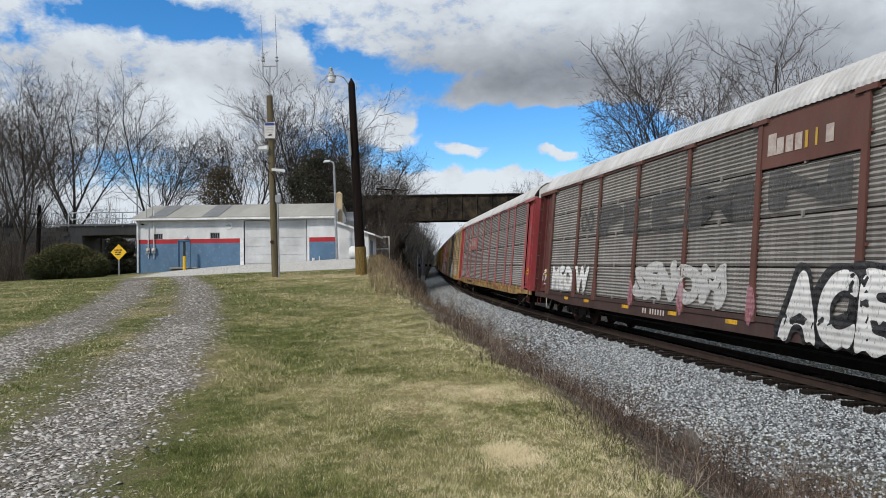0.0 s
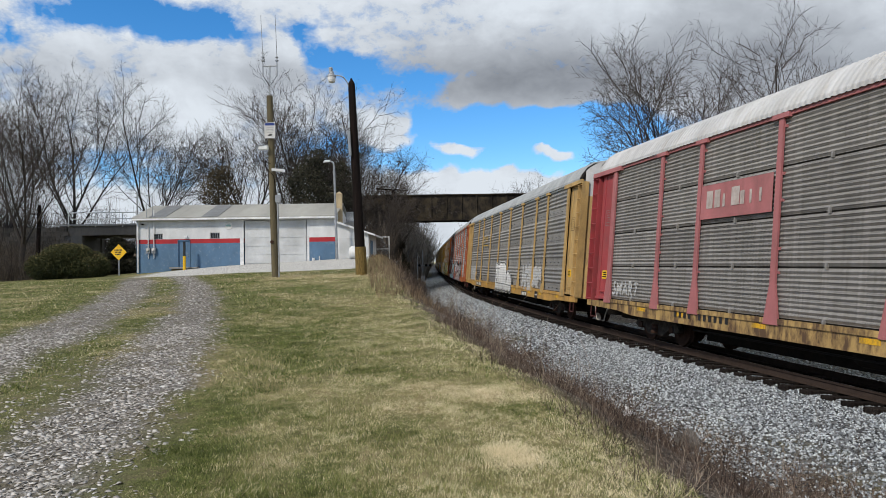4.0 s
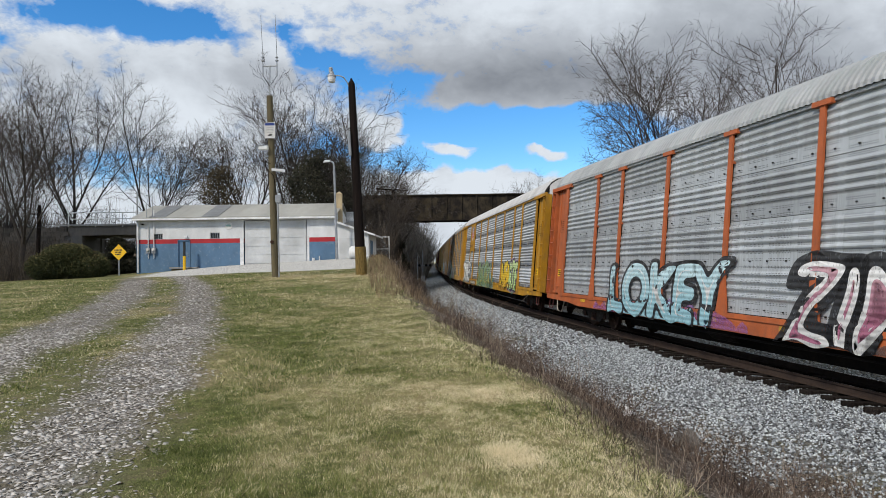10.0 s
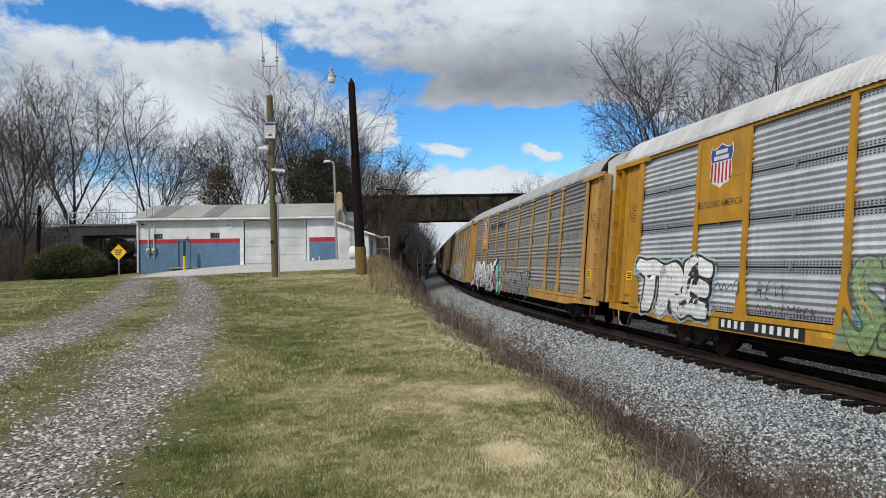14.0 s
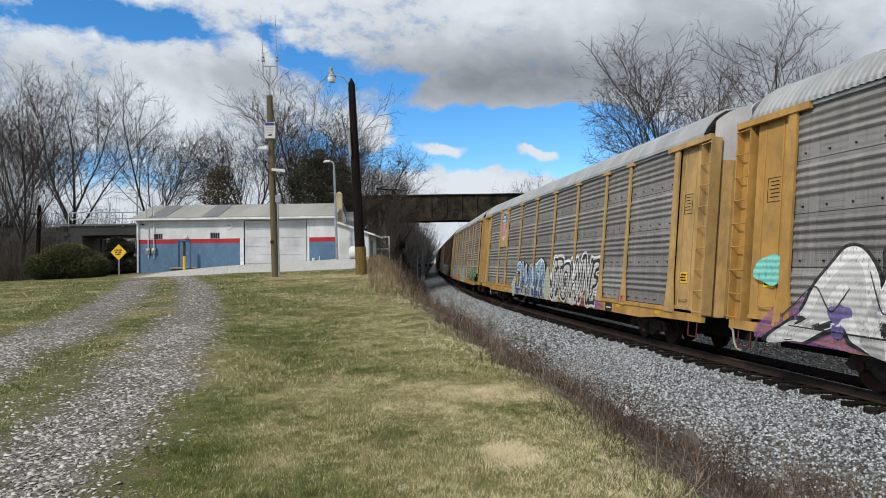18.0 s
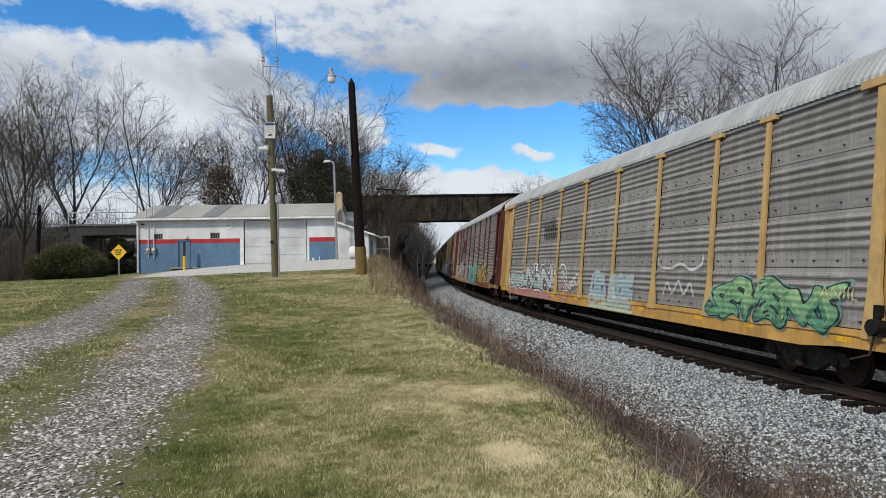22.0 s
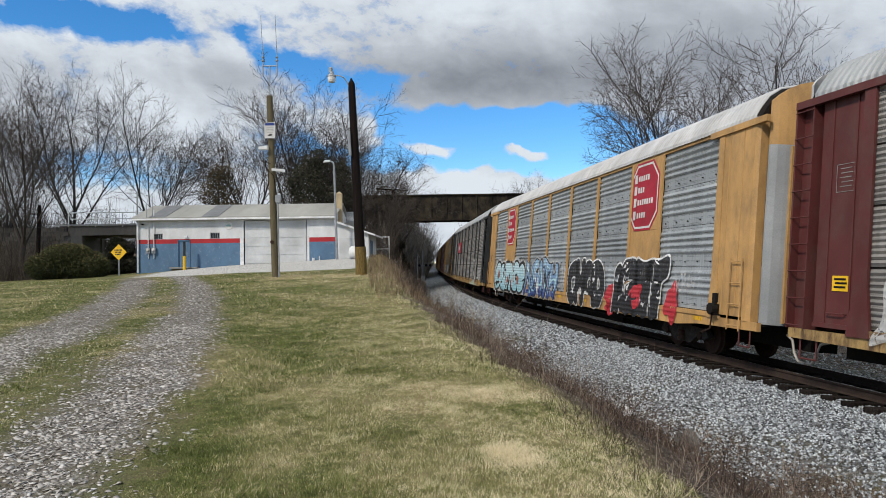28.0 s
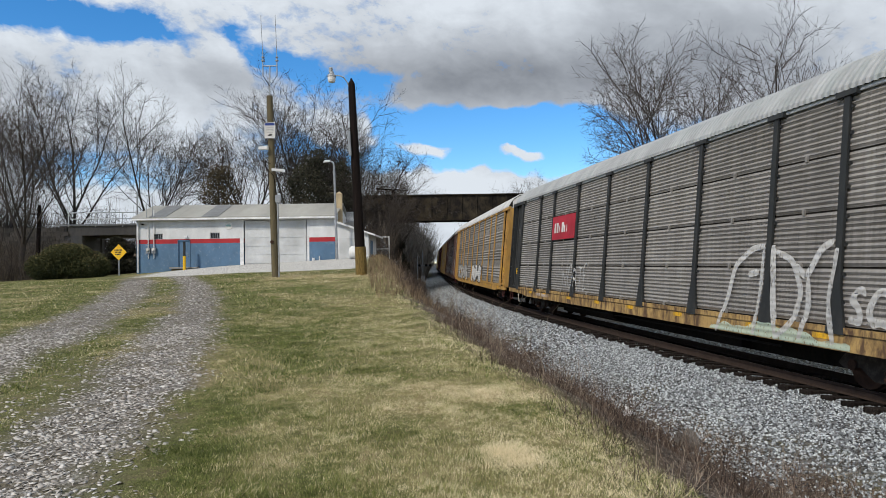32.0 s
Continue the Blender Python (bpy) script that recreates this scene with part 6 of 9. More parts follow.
number_bars(6, 6.9, 0.58, (4, 6), 0.15, "sign_white", None, 0.21)
spray_band(7, "sprayed_wash", 12.2, 4.3, 0.46, 1.0, "haze_pink", 0.0, "pink sprayed wash along the sill", 0.1)
contour_piece(7, "eeeNaN", 12.05, 4.5, 0.8, 2.02, ("spray_white", "spray_black", "spray_grey", "spray_black", "spray_wash", "spray_teal", "spray_wash"), 0.12, 0.021, 15, 0.2, "black and white contour letters over pink", 0.86)
ribbon(7, "white_stroke", [[(9.6, 2.0), (9.5, 2.35)], [(7.35, 2.0), (7.3, 2.4)], [(5.9, 2.0), (5.95, 2.3)], [(11.5, 2.0), (11.5, 2.2)]], 0.1, "haze_white")
ribbon(7, "white_stroke", [[(3.9, 1.85), (3.7, 2.02), (3.3, 1.98), (3.0, 1.7), (2.9, 1.45)], ring_line(3.5, 1.6, 0.16, 0.14), [(3.4, 1.5), (2.9, 1.2), (2.4, 1.05)], [(3.3, 1.65), (2.85, 1.35)], ring_line(1.82, 1.45, 0.17, 0.2), ring_line(2.15, 1.36, 0.13, 0.16), ring_line(2.4, 1.27, 0.08, 0.12), ring_line(2.58, 1.22, 0.06, 0.1)], 0.06, "spray_white", 0.014, "white sprayed rings and strokes")
ribbon(7, "pink_stroke", [ring_line(3.25, 0.95, 0.6, 0.42), ring_line(3.25, 0.95, 0.45, 0.3)], 0.09, "haze_pink", 0.008)
wall_letters(CARS[7], "faded_letters", "CNT", 3.3, 2.6, 0.95, 1.2, "spray_white", 0.0, 0.016, 0.3, 2)
wall_letters(CARS[7], "faded_letters", "ABA", 0.55, -1.1, 0.7, 1.8, "haze_cyan", 0.16, 0.0, 0.3, 16, label="faded pale blue letters", tight=0.8)
wall_letters(CARS[7], "faded_letters", "BOE", -1.2, -3.1, 0.62, 1.7, "haze_cyan", 0.16, 0.0, 0.3, 17, tight=0.8)
spray_band(7, "sill_spray", 0.4, -3.2, 0.46, 0.85, "haze_mint", 0.0, "", 0.08)
ribbon(7, "chalky_stroke", [[(-4.6, 2.2), (-4.7, 1.95), (-5.3, 1.9), (-5.9, 2.05), (-6.4, 1.85), (-6.9, 2.0), (-6.95, 2.25)], [(-5.0, 1.2), (-5.2, 1.6), (-5.5, 1.2), (-5.8, 1.65), (-6.1, 1.2), (-6.4, 1.6), (-6.6, 1.2)]], 0.07, "haze_white")
piece(7, "SEVENS", -7.35, -11.6, 0.85, 1.66, "spray_green", "spray_black", "haze_teal", 17, 0.7, 0.25, "green sprayed letters", 0.06, 0.03, "haze_green", 0.88)
wall_letters(CARS[7], "cream_tag", "ANIIL", -11.0, -11.9, 1.4, 1.62, "spray_sand", -0.01, 0.02, 0.3, 2)
for k in range(3):
    plate(7, "black_bar", 7.0 - 0.05 * k, 5.5, 3.72 + 0.1 * k, 3.77 + 0.1 * k, "haze_dark", -0.03)
blob(7, "black_emblem", 5.25, 3.82, 0.42, 0.18, "haze_dark", 0.12, 1, 0.0, "worn black emblem")
for z in (3.42, 3.14):
    for k in range(7):
        plate(7, "black_letter_bar", 6.3 - 0.24 * k, 6.14 - 0.24 * k, z, z + 0.2, "sign_black", -0.03)
number_bars(7, 7.6, 0.58, (4, 6), 0.15, "sign_white", None, 0.22)
wall_letters(CARS[8], "pale_tag", "BOON", 11.9, 7.6, 0.75, 1.95, "haze_white", 0.03, 0.0, 0.6, 18, 0.1, "pale outlined letters")
wall_letters(CARS[8], "pale_tag", "ROCHEY", 7.2, 1.2, 0.7, 2.0, "haze_white", 0.0, 0.0, 0.7, 19)
wall_letters(CARS[8], "pink_tag", "FREE FICHEY", 7.0, 1.6, 2.05, 2.6, "haze_pink", 0.02, 0.0, 0.6, 4, label="thin pale tag")
piece(8, "SATES", 1.0, -4.5, 0.7, 1.95, "spray_teal", "spray_black", "haze_mint", 19, 0.7, 0.25, "teal sprayed letters", 0.05, 0.03, "haze_mint", 0.88)
spray_band(8, "sill_spray", 1.2, -4.5, 0.45, 1.0, "haze_teal", 0.0, "", 0.12)
spray_band(8, "sill_spray", -4.7, -10.5, 0.45, 0.95, "spray_rust", 0.0, "", 0.1)
piece(8, "AMDRK", -4.75, -9.3, 0.7, 2.0, "haze_gold", "spray_black", None, 20, 0.4, 0.1, "yellow-brown letters with dark rims", 0.01, 0.04, None, 0.95)
ribbon(8, "sand_stroke", [[(-4.7, 2.05), (-5.6, 2.1), (-6.3, 2.0), (-7.2, 2.3), (-8.2, 2.0), (-9.3, 2.05)]], 0.05, "spray_sand")
ribbon(8, "sand_stroke", [[(-9.4, 0.95), (-9.5, 1.75), (-9.85, 1.55), (-10.05, 1.9), (-10.25, 1.55), (-10.65, 1.75), (-10.5, 0.95), (-9.4, 0.9)]], 0.1, "spray_sand", 0.014, "sand-coloured sprayed crown")
ribbon(8, "black_stroke", [[(-9.32, 0.9), (-9.42, 1.85), (-9.85, 1.65), (-10.05, 2.05), (-10.25, 1.65), (-10.75, 1.85), (-10.6, 0.9)], [(-9.6, 1.4), (-10.4, 1.4)], [(-9.6, 1.2), (-10.4, 1.2)]], 0.05, "spray_black", 0.008)
wall_letters(CARS[8], "chalk_tag", "STAN", -10.7, -11.45, 1.3, 1.7, "haze_white", -0.01, 0.0, 0.4, 3)
ribbon(8, "chalk_tag", [[(-12.9, 1.2), (-13.2, 1.7), (-13.1, 1.3)], [(-13.25, 0.95), (-13.3, 1.8)]], 0.04, "haze_white", -0.05)
plate(8, "pale_bar", -12.5, -13.1, 2.28, 2.36, "sign_faded", -0.128)
for k in range(3):
    plate(8, "pale_bar", 7.0 - 0.2 * k, 5.7, 3.75 - 0.13 * k, 3.8 - 0.13 * k, "sign_faded", -0.012)
octagon(9, 8.35, 3.03, 5.0, 1.95)
octagon(9, -8.1, 3.0, 5.02, 1.95)
spray_band(9, "sprayed_wash", 11.7, 4.6, 0.5, 0.85, "haze_white", 0.0, "", 0.1)
piece(9, "ounce", 11.5, 4.85, 0.6, 2.1, "spray_cyan", "spray_black", "haze_white", 21, 0.15, 0.1, "pale blue letters with dark rims and white halo", 0.06, 0.045, None, 0.94)
for x, z in ((10.55, 1.45), (8.35, 1.15), (7.5, 1.05), (6.2, 1.2)):
    blob(9, "maroon_patch", x, z, 0.2, 0.24, "spray_rust", 0.15, x, 0.018)
ribbon(9, "black_tag", [[(13.4, 2.0), (13.2, 2.9), (13.0, 2.2), (12.8, 2.7), (12.9, 2.1)], [(13.5, 2.4), (12.6, 2.6), (12.5, 2.0), (12.8, 1.8)], [(13.3, 2.1), (12.7, 2.3)]], 0.04, "haze_dark", 0.02)
ribbon(9, "black_tag", [[(6.2, 2.3), (5.6, 2.35)], [(5.9, 2.35), (5.85, 2.0)], [(5.5, 2.0), (5.4, 2.4), (5.2, 2.1), (5.0, 2.4)]], 0.035, "spray_black")
piece(9, "NEATH", 4.75, -0.4, 0.55, 2.15, "spray_blue", "spray_black", "haze_white", 22, 0.5, 0.2, "dark blue and white jagged letters", 0.06, 0.03, "spray_cyan", 0.84)
spray_band(9, "sill_spray", 4.6, -0.3, 0.66, 0.95, "spray_blue", 0.003, "", 0.15)
ribbon(9, "white_stroke", [[(2.7, 1.9), (3.0, 1.5), (2.6, 1.1), (2.3, 0.7), (2.5, 1.3), (2.3, 1.9)]], 0.09, "spray_white", 0.024)
wall_letters(CARS[9], "chalk_tag", "SIX", -0.5, -1.5, 1.05, 1.95, "haze_white", 0.0, 0.0, 0.4, 3, 0.2)
piece(9, "CHGD", -1.7, -5.5, 0.5, 2.18, "spray_black", "spray_white", None, 23, 0.2, 0.0, "black letters with a white rim", 0.11, 0.03, None, 0.9)
piece(9, "iGET", -6.3, -10.0, 0.42, 2.16, "spray_black", "spray_white", None, 24, 0.2, 0.05, "large black letters with a white rim", 0.11, 0.03, None, 0.9)
blob(9, "red_patch", -5.95, 1.0, 0.3, 0.4, "spray_red", 0.2, 1, -0.002)
blob(9, "red_patch", -6.1, 0.6, 0.35, 0.2, "spray_red", 0.2, 1, -0.002)
blob(9, "red_patch", -8.0, 1.1, 0.4, 0.35, "spray_red", 0.2, 1, 0.02)
blob(9, "red_patch", -10.2, 1.0, 0.35, 0.5, "spray_red", 0.2, 2, -0.002)
wall_letters(CARS[9], "chalk_tag", "NORAH", -10.3, -11.3, 1.3, 1.8, "haze_white", -0.01, 0.0, 0.4, 3, 0.1)
number_bars(9, 5.7, 0.53, (4, 6), 0.15, "sign_white", None, 0.21)
plate(10, "red_sign_panel", 7.2, 4.45, 3.02, 3.98, "sign_red", -0.03, "red sign panel with pale bars")
for k, ww in enumerate((0.3, 0.28, 0.1, 0.36, 0.18, 0.08)):
    plate(10, "pale_bar", 6.9 - 0.3 * k, 6.9 - 0.3 * k - ww * 0.7, 3.3, 3.3 + (0.4 if k in (0, 1, 3) else 0.28), "sign_white", -0.022)
ribbon(10, "chalky_letter", [[(-5.5, 0.5), (-5.9, 1.3), (-6.1, 2.0), (-6.7, 2.35), (-7.1, 2.4)], [(-6.9, 0.55), (-7.05, 1.4), (-7.1, 2.4)], [(-6.6, 1.8), (-6.95, 1.85)], [(-7.4, 2.4), (-7.45, 1.5), (-7.6, 0.6)],
                             [(-7.4, 2.3), (-8.0, 2.1), (-8.3, 1.5), (-8.1, 0.9), (-7.6, 0.55)], [(-8.1, 2.0), (-8.4, 1.75), (-8.75, 2.3), (-9.1, 2.45)], [(-8.45, 1.75), (-8.5, 1.2), (-8.3, 0.6)], [(-9.2, 2.3), (-9.0, 1.4), (-9.2, 0.6)]], 0.14, "haze_white", 0.01, "tall chalky white outline letters")
wall_letters(CARS[10], "chalk_tag", "NORTE", 5.6, 3.0, 1.1, 1.95, "haze_white", -0.02, 0.0, 0.7, 5, 0.2)
wall_letters(CARS[10], "chalk_tag", "SOZE", -9.5, -11.5, 0.95, 1.6, "haze_white", 0.02, 0.0, 0.4, 6)
spray_band(10, "sill_spray", -5.2, -9.6, 0.45, 0.82, "haze_mint", 0.0, "", 0.08)
number_bars(10, 9.0, 0.62, (4, 6), 0.13, "sign_white", None, 0.16)
piece(11, "KOVA", 10.5, 3.5, 0.8, 1.9, "haze_white", "haze_dark", None, 26, 0.4, 0.1, "white sprayed letters")
piece(11, "RHI", 1.0, -4.5, 0.8, 1.9, "spray_white", "haze_dark", None, 27, 0.4, 0.1, "white sprayed letters")

# ---- sky: a drifting deck of broken cloud, far above and beyond everything ----
CLOUD_Z, CLOUD_DRIFT = 130.0, 1.33


def cloud_deck():
    """A broad sheet; its cover is set by banks and gaps, named by bearing and height above the horizon in degrees."""
    el = np.radians(np.concatenate([np.array([0.1, 0.5, 1.0, 1.5]), np.arange(1.62, 13, 0.22), np.arange(13, 26, 0.4), np.arange(26, 89, 3.0)]))
    az = np.radians(np.concatenate([np.arange(-180, -45, 3.0), np.arange(-45, 45, 0.5), np.arange(45, 180.1, 3.0)]))
    A, E = np.meshgrid(az, el)
    D = np.minimum((CLOUD_Z - EYE) / np.tan(E), 4700)
    X, Y = D * np.sin(A), D * np.cos(A)
    front = np.cos(A) > 0.3
    ca = np.where(front, np.cos(A), 1)
    deg_a = np.where(front, np.degrees(np.sin(A) / ca), 200)
    deg_e = np.where(front, np.degrees(np.tan(E) / ca), np.degrees(E))
    cover = np.full(A.shape, 1.05)
    wa_, we_ = deg_a + 0.9 * wob(deg_a, deg_e, 0.9) + 0.4 * wob(deg_e, deg_a, 2.3), deg_e + 0.5 * wob(deg_a, deg_e, 0.7) + 0.3 * wob(deg_e, deg_a, 1.9)
    gaps = ((-30, 22.6, 5, 1.2, 1.7), (-24.5, 21.5, 4.5, 1.3, 1.8), (-19.5, 20.6, 3, 1.5, 1.8), (-11.0, 20.0, 1.3, 0.9, 1.2), (-9.8, 18.3, 2.0, 1.0, 1.4), (-7, 16.8, 3.4, 1.4, 1.35), (-1, 15.0, 5.5, 1.6, 1.5),
            (6, 11.7, 8, 1.7, 2.4), (-1, 10.6, 5, 2.2, 2.0), (13.5, 10.8, 6.0, 3.0, 2.6), (-26, 8.2, 7, 2.0, 0.9), (-9, 10.3, 3, 1.8, 1.1), (-37, 20.3, 1.5, 1.0, 1.3), (24, 8.5, 8, 2.5, 1.6), (4.5, 9.2, 7, 1.3, 1.9))
    for a, e, wa, we, k in gaps:
        cover -= k * np.exp(-(((wa_ - a) / wa) ** 2 + ((we_ - e) / we) ** 2) ** 1.3)
    puffs = ((0, 2.6, 60, 1.6, 0.4), (-4.0, 11.2, 3.4, 1.2, 2.8), (9, 14.6, 12, 1.0, 1.6), (2.0, 9.7, 2.9, 0.85, 3.6), (9.9, 9.3, 2.2, 0.6, 3.6), (1, 6.9, 13, 0.8, 1.4), (-20, 15, 9, 3, 0.3), (-24, 6, 12, 1, 0.8))
    for a, e, wa, we, k in puffs:
        cover += k * np.exp(-(((wa_ - a) / wa) ** 2 + ((we_ - e) / we) ** 2) ** 1.4)
    # the sun shines through a wide gap behind the camera
    dirs = np.stack([np.cos(E) * np.sin(A), np.cos(E) * np.cos(A), np.sin(E)], -1)
    off = np.degrees(np.arccos(np.clip(dirs @ np.array(sun_dir), -1, 1)))
    cover -= 4.0 * np.exp(-(off / 24) ** 4)
    shade = 0.8 * np.exp(-(((deg_a - 7) / 13) ** 2 + ((deg_e - 16.0) / 3.0) ** 2)) + 0.3 * np.exp(-(((deg_a - 32) / 13) ** 2 + ((deg_e - 16) / 8) ** 2))
    cover += 0.9 * np.exp(-(((deg_a - 27) / 11) ** 2 + ((deg_e - 19) / 5) ** 2))
    shade += 0.28 * np.exp(-(((deg_a - 26) / 10) ** 2 + ((deg_e - 18) / 5) ** 2))
    shade += 0.4 * np.exp(-(((deg_a + 14) / 5) ** 2 + ((deg_e - 16.5) / 1.7) ** 2)) + 0.25 * np.exp(-(((deg_a + 33) / 8) ** 2 + ((deg_e - 17) / 2.5) ** 2))
    # the sheet bends down to the horizon at its far rim
    v = np.stack([X, Y, np.minimum(0, D * np.tan(E) - (CLOUD_Z - EYE))], -1).reshape(-1, 3)
    nx, ny = len(az), len(el)
    i = (np.arange(ny - 1)[:, None] * nx + np.arange(nx - 1)[None, :]).ravel()
    me = raw_mesh("cloud_deck", v, np.stack([i, i + 1, i + nx + 1, i + nx], 1), True)
    for name, data in (("cover", np.stack([cover, shade, 0 * shade], -1)), ("bearing", dirs * np.array((57.3, 57.3, 90)))):
        at = me.attributes.new(name, "FLOAT_VECTOR", "POINT")
        at.data.foreach_set("vector", data.astype(np.float32).ravel())
    m, n, l, bs = node_mat("cloud")
    n.remove(bs)
    at = n.new("ShaderNodeAttribute")
    at.attribute_name = "cover"
    sp = n.new("ShaderNodeSeparateXYZ")
    l.new(at.outputs["Vector"], sp.inputs[0])
    uv = n.new("ShaderNodeAttribute")
    uv.attribute_name = "bearing"

    def cloud_noise(scale, detail, rough, warp=0.0):
        t = n.new("ShaderNodeTexNoise")
        t.inputs["Scale"].default_value, t.inputs["Detail"].default_value, t.inputs["Roughness"].default_value, t.inputs["Distortion"].default_value = scale, detail, rough, warp
        l.new(uv.outputs["Vector"], t.inputs["Vector"])
        return t.outputs[0]
    big, edge = cloud_noise(0.16, 6, 0.55, 0.4), cloud_noise(0.5, 6, 0.55, 0.3)
    dens = math_node(n, l, "ADD", sp.outputs[0], math_node(n, l, "MULTIPLY_ADD", big, 1.5, -0.75))
    fray = cloud_noise(1.7, 5, 0.6, 0.5)
    dens = math_node(n, l, "ADD", dens, math_node(n, l, "MULTIPLY_ADD", edge, 1.8, -0.9))
    dens = math_node(n, l, "ADD", dens, math_node(n, l, "MULTIPLY_ADD", fray, 1.0, -0.5))
    alpha = ramp_node(n, l, dens, [(-0.0, 0.0), (0.25, 0.25), (0.95, 1.0)])
    tone = math_node(n, l, "ADD", sp.outputs[1], math_node(n, l, "MULTIPLY_ADD", edge, -0.35, 0.2))
    tone = math_node(n, l, "ADD", tone, math_node(n, l, "MULTIPLY_ADD", big, -0.7, 0.4))
    col = ramp_node(n, l, tone, [(0.0, (0.63, 0.69, 0.76)), (0.35, (0.42, 0.46, 0.515)), (0.9, (0.2, 0.222, 0.258))])
    em, tr, mx = n.new("ShaderNodeEmission"), n.new("ShaderNodeBsdfTransparent"), n.new("ShaderNodeMixShader")
    l.new(col, em.inputs["Color"])
    l.new(alpha, mx.inputs[0])
    l.new(tr.outputs[0], mx.inputs[1])
    l.new(em.outputs[0], mx.inputs[2])
    l.new(mx.outputs[0], n["Material Output"].inputs["Surface"])
    m.cycles.emission_sampling = "NONE"
    me.materials.append(m)
    return tagged(new("backdrop_clouds", me), "broken white and grey clouds drifting over blue sky", "clouds", kind="structure")


clouds = cloud_deck()
clouds.location = (0, 0, CLOUD_Z)


# ---- trees ----
def grow(seed, height, stem, levels, lean=0.0):
    """A bare tree, order by order: limbs and boughs as tapered rods, then fine twigs as slivers.
    stem: the trunk's length as a share of the height. levels: for each order of branches their number on a parent, the share of
    the parent from which they leave, their angle in degrees, their length as a share of the height, lift and waver."""
    g = np.random.default_rng(seed)
    start, d = np.array([(0.0, 0.0, -0.02)]), np.array([(lean, 0.0, 1.0)])
    length, rad = np.array([stem]), np.array([0.0145])
    lift, waver = 0.0, 0.05
    rods, slivers, tips = [], [], []
    for order in range(len(levels) + 1):
        n = len(start)
        segs = (6, 7, 6, 4, 2, 1)[min(order, 5)]
        pts, dirs = [start], []
        for k in range(segs):
            d = d + g.normal(0, waver, (n, 3))
            d[:, 2] += lift
            d = d / np.linalg.norm(d, axis=1)[:, None]
            dirs.append(d)
            pts.append(pts[-1] + d * (length / segs)[:, None])
        P, D = np.stack(pts, 1), np.stack(dirs + dirs[-1:], 1)
        end = 0.62 if order == 0 else 0.3
        R = rad[:, None] * np.linspace(1, end, segs + 1)[None]
        if order == 0:
            R = R * (1 + 0.5 * np.exp(-np.linspace(0, 9, segs + 1)))[None]
        (rods if order < 3 else slivers).append((P, R, order))
        if order == len(levels):
            break
        count, f0, angle, share, lift, waver = levels[order]
        f = f0 + (1 - f0) * (np.arange(count)[None] + g.uniform(0.1, 0.95, (n, count))) / count
        at = f * segs
        k = np.minimum(at.astype(int), segs - 1)
        w = (at - k)[..., None]
        row = np.arange(n)[:, None]
        base = P[row, k] * (1 - w) + P[row, k + 1] * w
        tang = D[row, k]
        turn = g.uniform(0, 6.283, (n, 1)) + 2.4 * np.arange(count)[None] + g.normal(0, 0.4, (n, count))
        ref = np.where(np.abs(tang[..., 2:3]) < 0.9, np.array((0, 0, 1.0)), np.array((1.0, 0, 0)))
        u = np.cross(tang, ref)
        u /= np.linalg.norm(u, axis=-1)[..., None]
        v = np.cross(tang, u)
        a = np.radians(np.clip(g.normal(angle, angle * 0.28, (n, count)), 6, 62))[..., None]
        side = u * np.cos(turn)[..., None] + v * np.sin(turn)[..., None]
        start = base.reshape(-1, 3)
        d = (tang * np.cos(a) + side * np.sin(a)).reshape(-1, 3)
        grown = (0.6 + 0.4 * (length / length.mean()))[:, None]
        length = (share * grown * (1.12 - 0.5 * f) * g.uniform(0.7, 1.2, (n, count))).ravel()
        rad = (np.interp(f.ravel(), [0, 1], [1, end]) * np.repeat(rad, count) * g.uniform(0.36, 0.58, n * count))
        rad = np.maximum(rad, (0, 0, 0.0015, 0.001, 0.0006, 0.00045)[min(order + 1, 5)])
    top = max(float(P[..., 2].max()) for P, R, o in rods + slivers)
    k = height / top
    vs, fs, o = [], [], 0
    for P, R, order in rods:
        n, m = P.shape[:2]
        c = (8, 6, 4)[order]
        w = np.arange(c) * 6.2832 / c
        ring = np.stack([np.cos(w), np.sin(w), 0 * w], -1)
        vs.append((P[:, :, None] + R[:, :, None, None] * ring[None, None]).reshape(-1, 3))
        i = (np.arange(n)[:, None, None] * m + np.arange(m - 1)[None, :, None]) * c + np.arange(c)[None, None]
        i2 = (np.arange(n)[:, None, None] * m + np.arange(m - 1)[None, :, None]) * c + (np.arange(c)[None, None] + 1) % c
        fs.append(np.stack([i, i2, i2 + c, i + c], -1).reshape(-1, 4) + o)
        o += n * m * c
    tv, tf, o = [], [], 0
    for P, R, order in slivers:
        n, m = P.shape[:2]
        w = np.cross(P[:, -1] - P[:, 0], g.normal(size=(n, 3)))
        w /= np.linalg.norm(w, axis=1)[:, None] + 1e-9
        tv.append(np.stack([P - w[:, None] * R[..., None], P + w[:, None] * R[..., None]], 2).reshape(-1, 3))
        i = (np.arange(n)[:, None] * m + np.arange(m - 1)[None]).ravel() * 2 + o
        last = np.tile(np.arange(m - 1) == m - 2, n)
        tf.append(np.stack([i, i + 1, i + 3], -1))
        tf.append(np.stack([i, i + 3, i + 2], -1)[~last])
        o += n * m * 2
    return (np.concatenate(vs) * k, np.concatenate(fs)), (np.concatenate(tv) * k, np.concatenate(tf))


M["bark"] = surface("bark", (0.045, 0.037, 0.031), 0.95, 0, (0.022, 0.018, 0.015), 0.7, 2.5, 30, 0.6, (2, 2, 0.4))
M["twig"] = surface("twig", (0.07, 0.058, 0.049), 0.95, 0, None, 0, 1.2, 20, 0)
TREE_KINDS = {}


